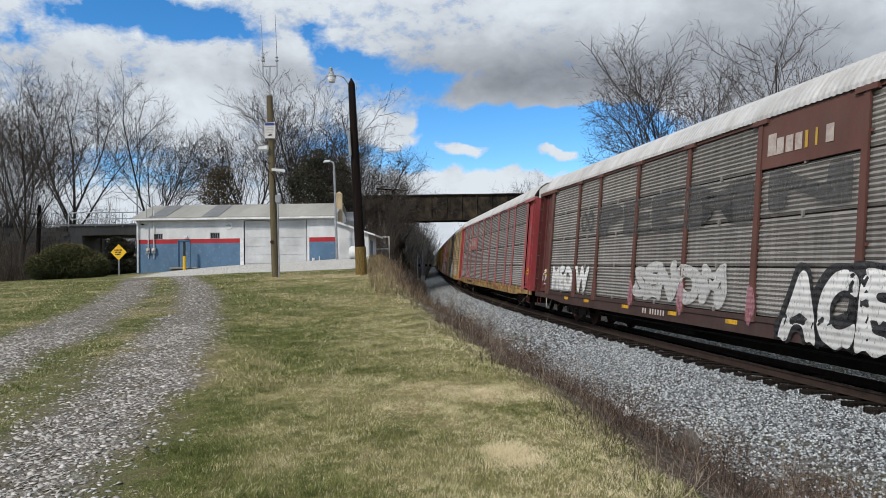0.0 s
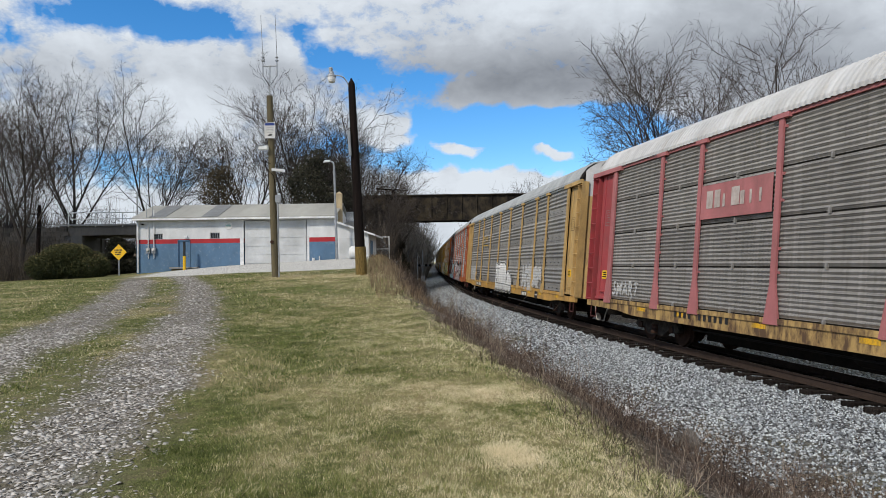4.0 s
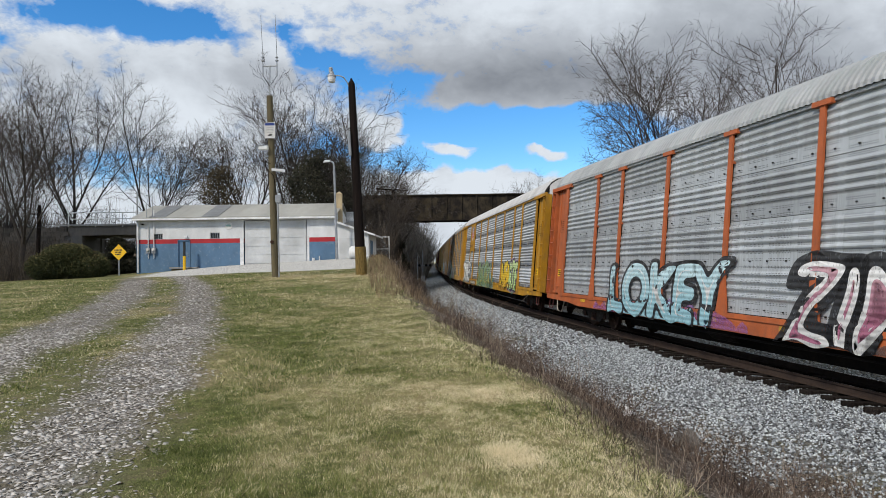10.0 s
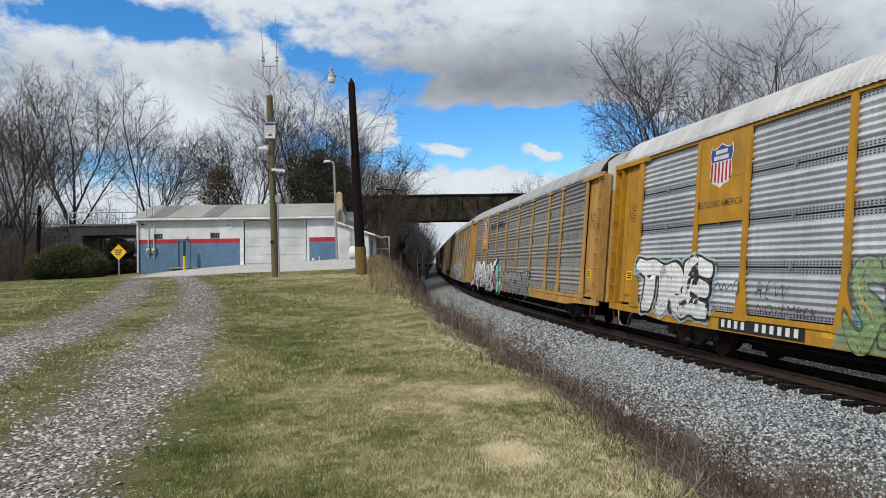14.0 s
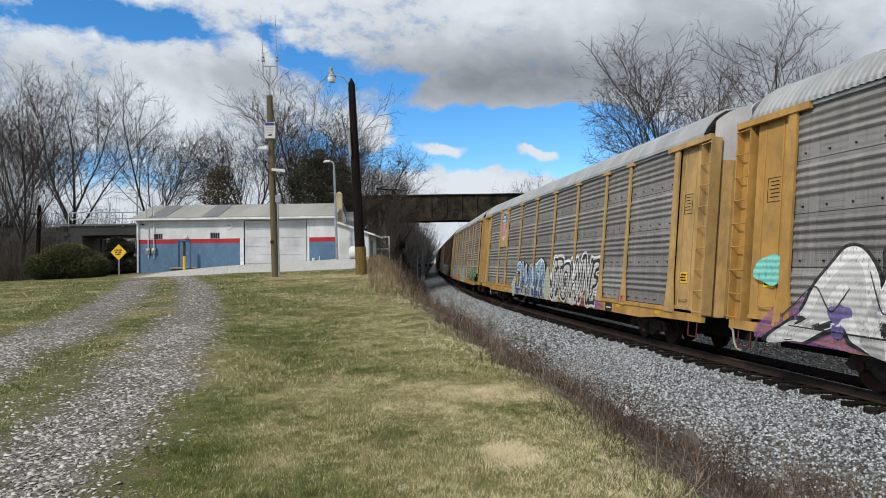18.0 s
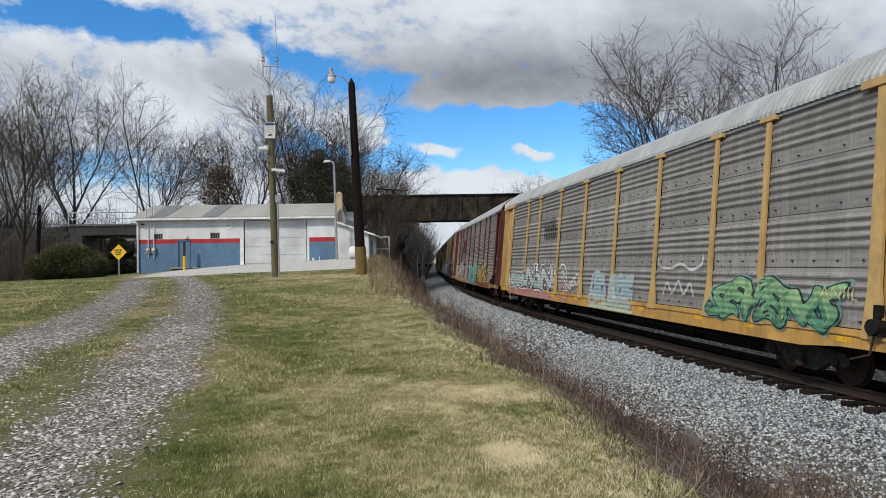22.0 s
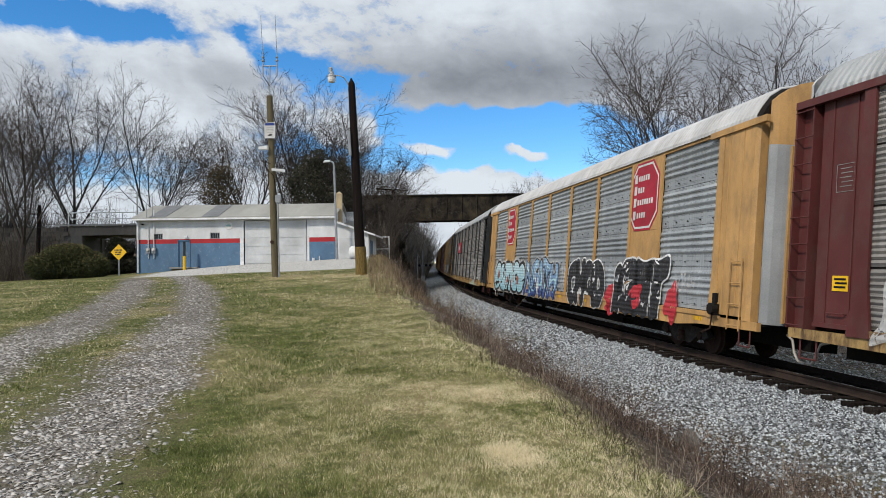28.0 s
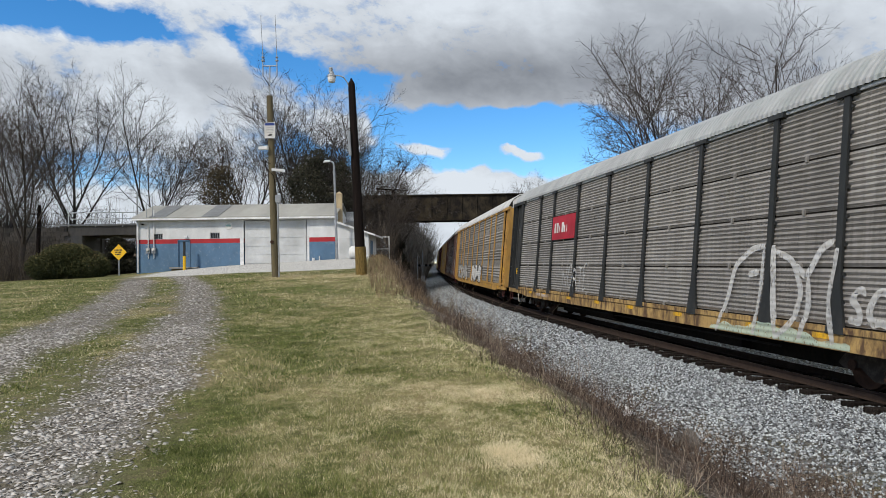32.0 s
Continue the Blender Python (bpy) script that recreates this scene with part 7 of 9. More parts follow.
def tree_kind(key, **kw):
    (v1, f1), (v2, f2) = grow(**kw)
    a, b = raw_mesh("trunk", v1, f1, True), raw_mesh("crown", v2, f2)
    a.materials.append(M["bark"])
    b.materials.append(M["twig"])
    TREE_KINDS[key] = (a, b, kw["height"])


tree_kind("vase", seed=11, height=26, stem=0.22, levels=((6, 0.6, 24, 0.62, 0.02, 0.05), (10, 0.2, 33, 0.26, 0.05, 0.06), (6, 0.15, 35, 0.125, 0.04, 0.08), (5, 0.12, 35, 0.066, 0.03, 0.08), (3, 0.1, 33, 0.04, 0.02, 0.08)))
tree_kind("forked", seed=23, height=26, stem=0.2, lean=0.05, levels=((5, 0.7, 25, 0.66, 0.02, 0.06), (11, 0.2, 34, 0.27, 0.05, 0.06), (6, 0.15, 35, 0.13, 0.04, 0.08), (5, 0.12, 35, 0.068, 0.03, 0.08), (3, 0.1, 33, 0.04, 0.02, 0.08)))
tree_kind("tall", seed=37, height=26, stem=0.85, levels=((15, 0.32, 34, 0.26, 0.06, 0.06), (7, 0.2, 33, 0.135, 0.04, 0.08), (6, 0.12, 35, 0.075, 0.03, 0.08), (4, 0.12, 35, 0.045, 0.02, 0.08)))
tree_kind("clump", seed=41, height=16, stem=0.06, levels=((6, 0.2, 17, 0.72, 0.01, 0.06), (8, 0.2, 33, 0.25, 0.04, 0.08), (6, 0.12, 36, 0.13, 0.03, 0.09), (4, 0.12, 36, 0.075, 0.03, 0.1)))
tree_kind("broad", seed=57, height=18, stem=0.2, levels=((9, 0.3, 40, 0.56, 0.03, 0.09), (10, 0.2, 38, 0.25, 0.03, 0.1), (7, 0.15, 38, 0.12, 0.02, 0.1), (5, 0.12, 40, 0.06, 0.01, 0.1), (3, 0.15, 40, 0.036, 0.0, 0.1)))
tree_kind("thicket", seed=67, height=7, stem=0.05, levels=((8, 0.2, 25, 0.75, 0.02, 0.07), (8, 0.18, 33, 0.3, 0.04, 0.08), (6, 0.12, 36, 0.16, 0.03, 0.1), (4, 0.12, 36, 0.09, 0.03, 0.1)))


def bare_tree(kind, x, y, height, label, turn=None, group="bare trees", base=None):
    a, b, h0 = TREE_KINDS[kind]
    k = height / h0
    turn = random.uniform(0, 360) if turn is None else turn
    t = thing("bare_tree", label, "tree", pose(x, y, gz(x, y) if base is None else base, 0, 0, turn), group)
    t.scale = (k, k, k)
    part("trunk", a, None, t)
    part("crown", b, None, t)
    return t


LEFT = "tall leafless tree behind the railway embankment"
for kind, x, y, h, turn in (("vase", -65.5, 100, 33.0, 10), ("forked", -56.4, 103, 32.5, 140), ("vase", -45.0, 103, 31.0, 220),
                            ("vase", -73, 98, 33, 45), ("clump", -38.5, 122, 13, 70), ("clump", -66, 106, 16, 33), ("thicket", -62, 96, 9, 33),
                            ("clump", -74, 108, 18, 10), ("thicket", -70, 103, 11, 20), ("thicket", -58, 106, 10, 220), ("thicket", -50, 108, 9, 120)):
    bare_tree(kind, x, y, h, LEFT, turn, base=1.0)
MID = "leafless tree behind the garage building"
for kind, x, y, h, turn in (("vase", -21.8, 76, 22.5, 15), ("forked", -17.5, 79, 23.0, 75), ("vase", -15.0, 75, 23.6, 190), ("clump", -11.5, 74, 17.0, 250), ("vase", -11.8, 77, 19.5, 60), ("broad", -10.2, 79, 15.5, 200), ("clump", -8.8, 75, 13.5, 50),
                            ("broad", -9.0, 76, 15.8, 310), ("clump", -26.5, 80, 14, 33), ("thicket", -30, 70, 8, 0), ("thicket", -24, 66, 6, 50), ("thicket", -17, 66, 7, 80), ("clump", -6.8, 82, 14.5, 100)):
    bare_tree(kind, x, y, h, MID, turn, base=1.2)
RIGHT = "spreading leafless tree on the far side of the track"
for kind, x, y, h, turn in (("broad", 17.0, 47, 20.0, 30), ("vase", 25.2, 49, 20.8, 205), ("thicket", 14, 60, 8, 0), ("thicket", 7.3, 92, 12.2, 60), ("thicket", 9.4, 90, 12.8, 160), ("thicket", 11.4, 93, 12.6, 260), ("broad", 15.2, 88, 14.0, 99)):
    bare_tree(kind, x, y, h, RIGHT, turn, base=0.0)


# ---- garage building ----
def blocks(name, color, dirt, amount):
    """Painted concrete block: faint courses in relief under worn paint."""
    m, n, l, bs = node_mat(name)
    tc = n.new("ShaderNodeTexCoord")
    mp = n.new("ShaderNodeMapping")
    mp.inputs["Rotation"].default_value = (radians(90), 0, 0)
    l.new(tc.outputs["Object"], mp.inputs["Vector"])
    br = n.new("ShaderNodeTexBrick")
    br.inputs["Scale"].default_value = 1.0
    br.inputs["Brick Width"].default_value, br.inputs["Row Height"].default_value, br.inputs["Mortar Size"].default_value = 0.4, 0.2, 0.008
    l.new(mp.outputs[0], br.inputs["Vector"])
    big, fine = noise_node(n, l, 1.1, 6, 0.6, stretch=(1, 1, 0.5)), noise_node(n, l, 35, 3)
    col = ramp_node(n, l, big.outputs[0], [(0.3, tuple(c * 0.8 for c in color)), (0.7, tuple(min(1, c * 1.15) for c in color))])
    worn = noise_node(n, l, 4.2, 8, 0.7, seed=3)
    col = mix_node(n, l, ramp_node(n, l, worn.outputs[0], [(0.56, 0.0), (0.7, amount)]), col, dirt)
    col = mix_node(n, l, 0.25, col, ramp_node(n, l, fine.outputs[0], [(0.3, 0.5), (0.7, 1.0)]), "MULTIPLY")
    l.new(col, bs.inputs["Base Color"])
    bs.inputs["Roughness"].default_value = 0.8
    bump_node(n, l, math_node(n, l, "SUBTRACT", fine.outputs[0], math_node(n, l, "MULTIPLY", br.outputs["Fac"], 1.2)), 0.35, 0.012, bs)
    return m


M["wall_white"] = blocks("wall_white", (0.6, 0.61, 0.61), (0.5, 0.48, 0.45), 0.15)
M["wall_red"] = blocks("wall_red", (0.36, 0.018, 0.025), (0.2, 0.03, 0.03), 0.3)
M["wall_blue"] = blocks("wall_blue", (0.085, 0.165, 0.265), (0.28, 0.33, 0.38), 0.5)
M["trim_white"] = surface("trim_white", (0.76, 0.77, 0.77), 0.5, 0, (0.45, 0.42, 0.38), 0.35, 1.2)
M["roof_metal"] = surface("roof_metal", (0.33, 0.325, 0.29), 0.55, 0.1, (0.32, 0.3, 0.26), 0.45, 0.5, stretch=(1, 0.3, 1))
M["skylight"] = surface("skylight", (0.16, 0.165, 0.165), 0.5, 0, (0.09, 0.09, 0.09), 0.5, 1.5)
M["glass_dark"] = surface("glass_dark", (0.03, 0.035, 0.04), 0.12, 0, None, 0, 2, 20, 0)
M["concrete"] = surface("concrete", (0.32, 0.31, 0.29), 0.9, 0, (0.14, 0.13, 0.12), 0.6, 1.0, bump=0.3)
M["door_white"] = surface("door_white", (0.56, 0.575, 0.575), 0.45, 0, (0.5, 0.48, 0.44), 0.3, 0.8)
M["grey_metal"] = surface("grey_metal", (0.34, 0.36, 0.38), 0.5, 0.4, (0.2, 0.19, 0.18), 0.4, 3)
M["wood_pole"] = surface("wood_pole", (0.14, 0.115, 0.065), 0.9, 0, (0.07, 0.06, 0.04), 0.75, 1.4, 30, 0.5, (3, 3, 0.25))
M["wood_worn"] = surface("wood_worn", (0.2, 0.135, 0.04), 0.9, 0, (0.035, 0.025, 0.014), 0.95, 3.5, 40, 0.7, (2, 2, 0.6))
M["wood_tarred"] = surface("wood_tarred", (0.011, 0.008, 0.007), 0.9, 0, (0.03, 0.02, 0.017), 0.5, 1.4, 30, 0.5, (3, 3, 0.2), spec=0.1)
M["chimney_tan"] = blocks("chimney_tan", (0.42, 0.33, 0.2), (0.25, 0.2, 0.13), 0.5)
M["stone_block"] = surface("stone_block", (0.15, 0.125, 0.1), 0.95, 0, (0.07, 0.06, 0.05), 0.7, 1.2, bump=0.5, random_tone=0.5)
M["stone_grey"] = blocks("stone_grey", (0.1, 0.09, 0.078), (0.06, 0.055, 0.05), 0.7)

FX0, FX1, FY, ROOF_LOW, ROOF_HIGH, RUN = -21.6, -7.62, 47.0, 5.0, 6.05, 3.2
BACK = FY + 2 * RUN
BANDS = ((0.6, 3.22, "wall_blue"), (3.22, 3.53, "wall_red"), (3.53, ROOF_LOW, "wall_white"))
HOLES = ((-14.05, -9.58, 0.6, 4.79), (-20.42, -19.76, 3.53, 3.94), (-16.4, -15.74, 3.53, 3.96), (-18.7, -17.82, 1.3, 3.47))


def banded_wall(name, x0, x1, y0, y1, bands, holes):
    """A thick wall in painted bands, with openings cut through."""
    xs = sorted({x0, x1, *[h[0] for h in holes], *[h[1] for h in holes]})
    zs = sorted({z for b in bands for z in b[:2]} | {z for h in holes for z in h[2:]})
    zs = [z for z in zs if bands[0][0] <= z <= bands[-1][1]]
    nx, nz = len(xs), len(zs)
    verts = [(x, y, z) for y in (y0, y1) for x in xs for z in zs]
    mats = []
    faces, slots = [], []

    def solid(i, j):
        if not (0 <= i < nx - 1 and 0 <= j < nz - 1):
            return False
        mx, mz = (xs[i] + xs[i + 1]) / 2, (zs[j] + zs[j + 1]) / 2
        return not any(h[0] < mx < h[1] and h[2] < mz < h[3] for h in holes)

    def vid(side, i, j):
        return side * nx * nz + i * nz + j
    for i in range(nx - 1):
        for j in range(nz - 1):
            if not solid(i, j):
                continue
            mz = (zs[j] + zs[j + 1]) / 2
            key = next(k for a, b, k in bands if a <= mz <= b)
            if key not in mats:
                mats.append(key)
            new_faces = [(vid(0, i, j), vid(0, i + 1, j), vid(0, i + 1, j + 1), vid(0, i, j + 1)), (vid(1, i, j), vid(1, i, j + 1), vid(1, i + 1, j + 1), vid(1, i + 1, j))]
            for di, dj, a, b in ((-1, 0, (i, j), (i, j + 1)), (1, 0, (i + 1, j), (i + 1, j + 1)), (0, -1, (i, j), (i + 1, j)), (0, 1, (i, j + 1), (i + 1, j + 1))):
                if not solid(i + di, j + dj):
                    new_faces.append((vid(0, *a), vid(0, *b), vid(1, *b), vid(1, *a)))
            faces += new_faces
            slots += [mats.index(key)] * len(new_faces)
    me = bpy.data.meshes.new(name)
    me.from_pydata(verts, [], faces)
    for k in mats:
        me.materials.append(M[k])
    me.polygons.foreach_set("material_index", slots)
    bm = bmesh.new()
    bm.from_mesh(me)
    bmesh.ops.delete(bm, geom=[v for v in bm.verts if not v.link_faces], context="VERTS")
    bmesh.ops.recalc_face_normals(bm, faces=bm.faces)
    bm.to_mesh(me)
    bm.free()
    me.update()
    return me


garage = thing("garage_building", "low painted block garage, white over a red band and blue base", "building")
# the wall is white round the garage opening
front = banded_wall("front_wall", FX0, FX1, FY, FY + 0.25, BANDS, HOLES)
part("front_wall", front, None, garage)
for xa, xb in ((-14.3, -14.05), (-9.58, -9.42)):
    part("door_surround", Build().box(xa, xb, FY - 0.012, FY + 0.02, 1.2, 3.6), M["trim_white"], garage)
for x in (FX0, FX1 - 0.25):
    w = banded_wall("side_wall", x, x + 0.25, FY + 0.25, BACK, BANDS, ())
    part("side_wall", w, None, garage)
    part("gable", Build().add([(x + o, y, z) for o in (0, 0.25) for y, z in ((FY, ROOF_LOW), (BACK, ROOF_LOW), (FY + RUN, ROOF_HIGH - 0.1))], [(0, 1, 2), (5, 4, 3), (0, 3, 4, 1), (1, 4, 5, 2), (2, 5, 3, 0)]), M["wall_white"], garage)
part("back_wall", banded_wall("back_wall", FX0, FX1, BACK, BACK + 0.25, BANDS, ()), None, garage)


def roof_slope(x0, x1, ya, za, yb, zb, thick=0.06):
    return Build().add([(x, y, z + o) for o in (0, thick) for x in (x0, x1) for y, z in ((ya, za), (yb, zb))],
                       [(0, 1, 3, 2), (4, 6, 7, 5), (0, 2, 6, 4), (1, 5, 7, 3), (0, 4, 5, 1), (2, 3, 7, 6)])


RS = (ROOF_HIGH - ROOF_LOW) / RUN
part("roof_front", roof_slope(FX0 - 0.2, FX1 + 0.15, FY - 0.35, ROOF_LOW - 0.35 * RS + 0.1, FY + RUN, ROOF_HIGH + 0.1), M["roof_metal"], garage)
part("roof_back", roof_slope(FX0 - 0.2, FX1 + 0.15, FY + RUN, ROOF_HIGH + 0.1, BACK + 0.35, ROOF_LOW - 0.35 * RS + 0.1), M["roof_metal"], garage)
for i in range(7):
    x = FX0 + 0.9 + i * 2.03
    part("roof_seam", Build().add([(x + dx, y, z) for y, z in ((FY - 0.34, ROOF_LOW - 0.34 * RS + 0.16), (FY + RUN, ROOF_HIGH + 0.165)) for dx in (-0.02, 0.02)] +
                                  [(x, y, z) for y, z in ((FY - 0.34, ROOF_LOW - 0.34 * RS + 0.172), (FY + RUN, ROOF_HIGH + 0.177))], [(0, 2, 5, 4), (1, 4, 5, 3)]), M["roof_metal"], garage)
for xa in (-20.6, -16.9):
    part("skylight_panel", roof_slope(xa, xa + 1.15, FY - 0.3, ROOF_LOW - 0.3 * RS + 0.165, FY + RUN - 0.25, ROOF_HIGH - 0.25 * RS + 0.165, 0.03), M["skylight"], garage, "grey translucent roof sheet")
part("gutter", Build().box(FX0 - 0.2, FX1 + 0.15, FY - 0.46, FY - 0.34, ROOF_LOW - 0.14, ROOF_LOW - 0.02), M["trim_white"], garage)
part("fascia", Build().box(FX0 - 0.2, FX1 + 0.15, FY - 0.02, FY - 0.002, ROOF_LOW - 0.16, ROOF_LOW), M["trim_white"], garage)
part("downpipe", Build().tube((FX0 + 0.14, FY - 0.08, 1.2), (FX0 + 0.14, FY - 0.08, ROOF_LOW - 0.1), 0.05), M["trim_white"], garage)
# garage door in sections
gd = part("garage_door", Build().box(-14.0, -9.63, FY + 0.1, FY + 0.16, 1.2, 4.77), M["door_white"], garage, "white sectional garage door, shut")
for k in range(5):
    z = 1.75 + k * 0.6
    part("door_section", Build().box(-13.97, -9.66, FY + 0.075, FY + 0.1, z + 0.012, z + 0.588), M["door_white"], gd)
for x0, x1, z0, z1 in HOLES[1:3]:
    wdw = part("window", Build().box(x0, x1, FY + 0.09, FY + 0.11, z0, z1), M["glass_dark"], garage, "small dark window in a thin frame")
    b = Build()
    b.box(x0, x1, FY + 0.03, FY + 0.09, z0, z0 + 0.04).box(x0, x1, FY + 0.03, FY + 0.09, z1 - 0.04, z1)
    for x in (x0, x1 - 0.03, (x0 + x1) / 2 - 0.01, x0 + (x1 - x0) * 0.25, x0 + (x1 - x0) * 0.75):
        b.box(x, x + 0.025, FY + 0.035, FY + 0.088, z0, z1)
    part("window_frame", b, M["grey_metal"], wdw)
dr = part("entrance_door", Build().box(-18.66, -17.86, FY + 0.05, FY + 0.1, 1.38, 3.43), M["wall_blue"], garage, "blue steel door, shut")
part("door_knob", Build().lathe([(0.01, 0), (0.035, 0.02), (0.035, 0.05), (0.01, 0.07)], 10, "y", (-17.98, FY - 0.01, 2.35)), M["grey_metal"], dr)
part("door_frame", Build().box(-18.7, -18.65, FY - 0.03, FY + 0.05, 1.3, 3.47).box(-17.87, -17.82, FY - 0.03, FY + 0.05, 1.3, 3.47).box(-18.7, -17.82, FY - 0.03, FY + 0.05, 3.42, 3.47), M["wall_blue"], garage)
# chimney and lean-to
part("chimney", Build().box(-7.75, -7.35, 48.6, 49.0, 4.2, 6.75).add([(-7.79, 48.56, 6.75), (-7.31, 48.56, 6.75), (-7.31, 49.04, 6.75), (-7.79, 49.04, 6.75), (-7.55, 48.8, 6.95)], [(0, 1, 4), (1, 2, 4), (2, 3, 4), (3, 0, 4)]), M["chimney_tan"], garage, "tan block chimney")
lw = Build().slab([(-7.6, 1.0), (-5.25, 1.0), (-5.25, 3.72), (-7.6, 4.55)], FY + 0.05, FY + 0.25).box(-5.4, -5.25, FY + 0.25, FY + 5.5, 1.0, 3.72)
part("lean_to_wall", lw, M["wall_white"], garage)
part("lean_to_roof", Build().slab([(-7.62, 4.56), (-4.75, 3.56), (-4.75, 3.68), (-7.62, 4.7)], FY - 0.25, FY + 5.7), M["trim_white"], garage)
part("lean_to_door", Build().box(-7.3, -5.55, FY + 0.02, FY + 0.06, 1.6, 3.45), M["door_white"], garage)
part("lean_to_side_window", Build().box(-5.245, -5.2, FY + 1.2, FY + 2.6, 1.6, 3.3), M["wall_blue"], garage)

# ---- girder bridge over the track ----
M["girder"] = surface("girder", (0.02, 0.017, 0.015), 0.9, 0.0, (0.12, 0.095, 0.055), 0.75, 0.35, 12, 0.3, (1, 1, 0.7), spec=0.12)
bridge = thing("railway_bridge", "dark rusty plate girder railway bridge on stone abutments", "bridge")
BX0, BX1, BY = -9.6, 17.0, 70.0
part("girder", Build().box(BX0, BX1, BY, BY + 0.06, 6.14, 8.74), M["girder"], bridge)
part("flange", Build().box(BX0, BX1, BY - 0.2, BY + 0.25, 8.7, 8.8).box(BX0, BX1, BY - 0.2, BY + 0.25, 6.06, 6.16), M["girder"], bridge)
part("far_girder", Build().box(BX0, BX1, BY + 4.6, BY + 4.66, 6.14, 8.74).box(BX0, BX1, BY + 4.4, BY + 4.86, 8.7, 8.8), M["girder"], bridge)
for i in range(17):
    x = BX0 + 0.4 + i * 1.6
    part("stiffener", Build().box(x - 0.05, x + 0.05, BY - 0.14, BY, 6.16, 8.7), M["girder"], bridge)
part("bridge_deck", Build().box(BX0, BX1, BY + 0.3, BY + 4.4, 6.5, 6.9), M["steel_dark"], bridge)
for x0, x1 in ((BX0 - 3, BX0 + 0.6), (BX1 - 0.6, BX1 + 3)):
    part("abutment", Build().box(x0, x1, BY - 0.4, BY + 5.4, -1.5, 6.05), M["stone_grey"], bridge)

# road bridge span further along the embankment
span = thing("short_bridge", "short girder span with a white pipe railing over an underpass", "bridge")
SY = 95.0
M["span_grey"] = surface("span_grey", (0.14, 0.122, 0.104), 0.9, 0, (0.1, 0.085, 0.07), 0.6, 0.7, stretch=(1, 1, 0.4))
part("span_girder", Build().box(-53.4, -40, SY - 0.1, SY + 0.3, 6.3, 7.55), M["span_grey"], span, "faded grey-brown girder")
part("girder_lip", Build().box(-53.4, -40, SY - 0.22, SY - 0.1, 6.2, 6.35), M["span_grey"], span)
part("span_deck", Build().box(-55, -36, SY - 0.35, SY + 4, 7.55, 7.8), M["concrete"], span)
part("span_abutment", Build().box(-66, -53.5, SY - 0.3, SY + 5, 0, 7.4).box(-53.5, -51.3, SY - 0.2, SY + 5, 0, 6.2), M["stone_grey"], span)
part("far_girder", Build().box(-53.4, -40, SY + 3.6, SY + 3.9, 5.9, 7.55), M["span_grey"], span)
part("wing_wall", Build().box(-56, -51.0, SY + 4.8, SY + 5.4, 0, 6.6), M["stone_grey"], span)
stone_me = shared(("stone",), lambda: Build().slab([(-0.58, -0.27), (-0.55, -0.3), (0.55, -0.3), (0.58, -0.27), (0.58, 0.27), (0.55, 0.3), (-0.55, 0.3), (-0.58, 0.27)], -0.1, 0.0), M["stone_block"])
for rw in range(6):
    for k in range(10):
        if not (rw == 5 and k % 3 == 1):
            part("stone", stone_me, None, span, at=pose(-54.3 - 1.2 * k + 0.6 * (rw % 2), SY - 0.3 - random.uniform(0, 0.12), 7.1 - rw * 0.63, 0, 0, random.uniform(-1.5, 1.5)))
part("span_abutment", Build().box(-41.5, -36, SY - 0.3, SY + 5, 0, 6.4), M["stone_grey"], span)
for i in range(5):
    x = -53.3 + i * 3.85
    part("railing_post", Build().tube((x, SY - 0.1, 7.4), (x, SY - 0.1, 9.5), 0.09), M["paint_white"], span)
for z in (8.55, 9.45):
    part("railing_bar", Build().tube((-53, SY - 0.1, z), (-38.5, SY - 0.1, z), 0.07), M["paint_white"], span)


def embankment(name, x0, x1, y0, y1, top, foot):
    n, k = 40, 12
    vs = []
    for i in range(n + 1):
        x = x0 + (x1 - x0) * i / n
        for j in range(k + 1):
            f = j / k
            y = y0 - foot + (y1 - y0 + 2 * foot) * f
            up = min(1, (y - y0 + foot) / foot, (y1 + foot - y) / foot)
            vs.append((x, y, -1 + (top + 1) * up + 0.25 * math.sin(x * 1.7 + j) * (0 < up < 1)))
    fs = [(i * (k + 1) + j, (i + 1) * (k + 1) + j, (i + 1) * (k + 1) + j + 1, i * (k + 1) + j + 1) for i in range(n) for j in range(k)]
    ob = part(name, Build().add(vs, fs), M["litter"], smooth=True)
    tagged(ob, "brown leaf-littered earth bank of the upper line", "embankment", kind="structure")


M["litter"] = surface("litter", (0.1, 0.078, 0.058), 0.95, 0, (0.05, 0.045, 0.03), 0.7, 0.8, 9, 0.6)
embankment("embankment_west", -30.5, BX0 - 0.4, BY + 0.2, BY + 5, 6.2, 9)
embankment("embankment_east", BX1 + 0.4, 80, BY + 0.2, BY + 5, 6.2, 9)
embankment("embankment_far_west", -140, -66, SY, SY + 5, 7.7, 9)

# ---- poles ----
ap = thing("antenna_pole", "weathered wooden pole with two whip antennas and a notice", "utility pole")
part("pole", Build().tube((-8.29, 33, 0.7), (-8.52, 33, 10.02), 0.19, 0.15, 14), M["wood_pole"], ap)
lp = thing("lamp_pole", "dark tarred wooden pole with an area lamp", "street lamp")
part("pole", Build().tube((-4.04, 33, 0.6), (-4.44, 33, 10.55), 0.27, 0.17, 14), M["wood_tarred"], lp)
st = thing("street_lamp", "slim grey metal lamp post with a curved arm", "street lamp")
part("post", Build().tube((-7.3, 46, 1.5), (-7.46, 46, 8.4), 0.09, 0.07, 10), M["grey_metal"], st)



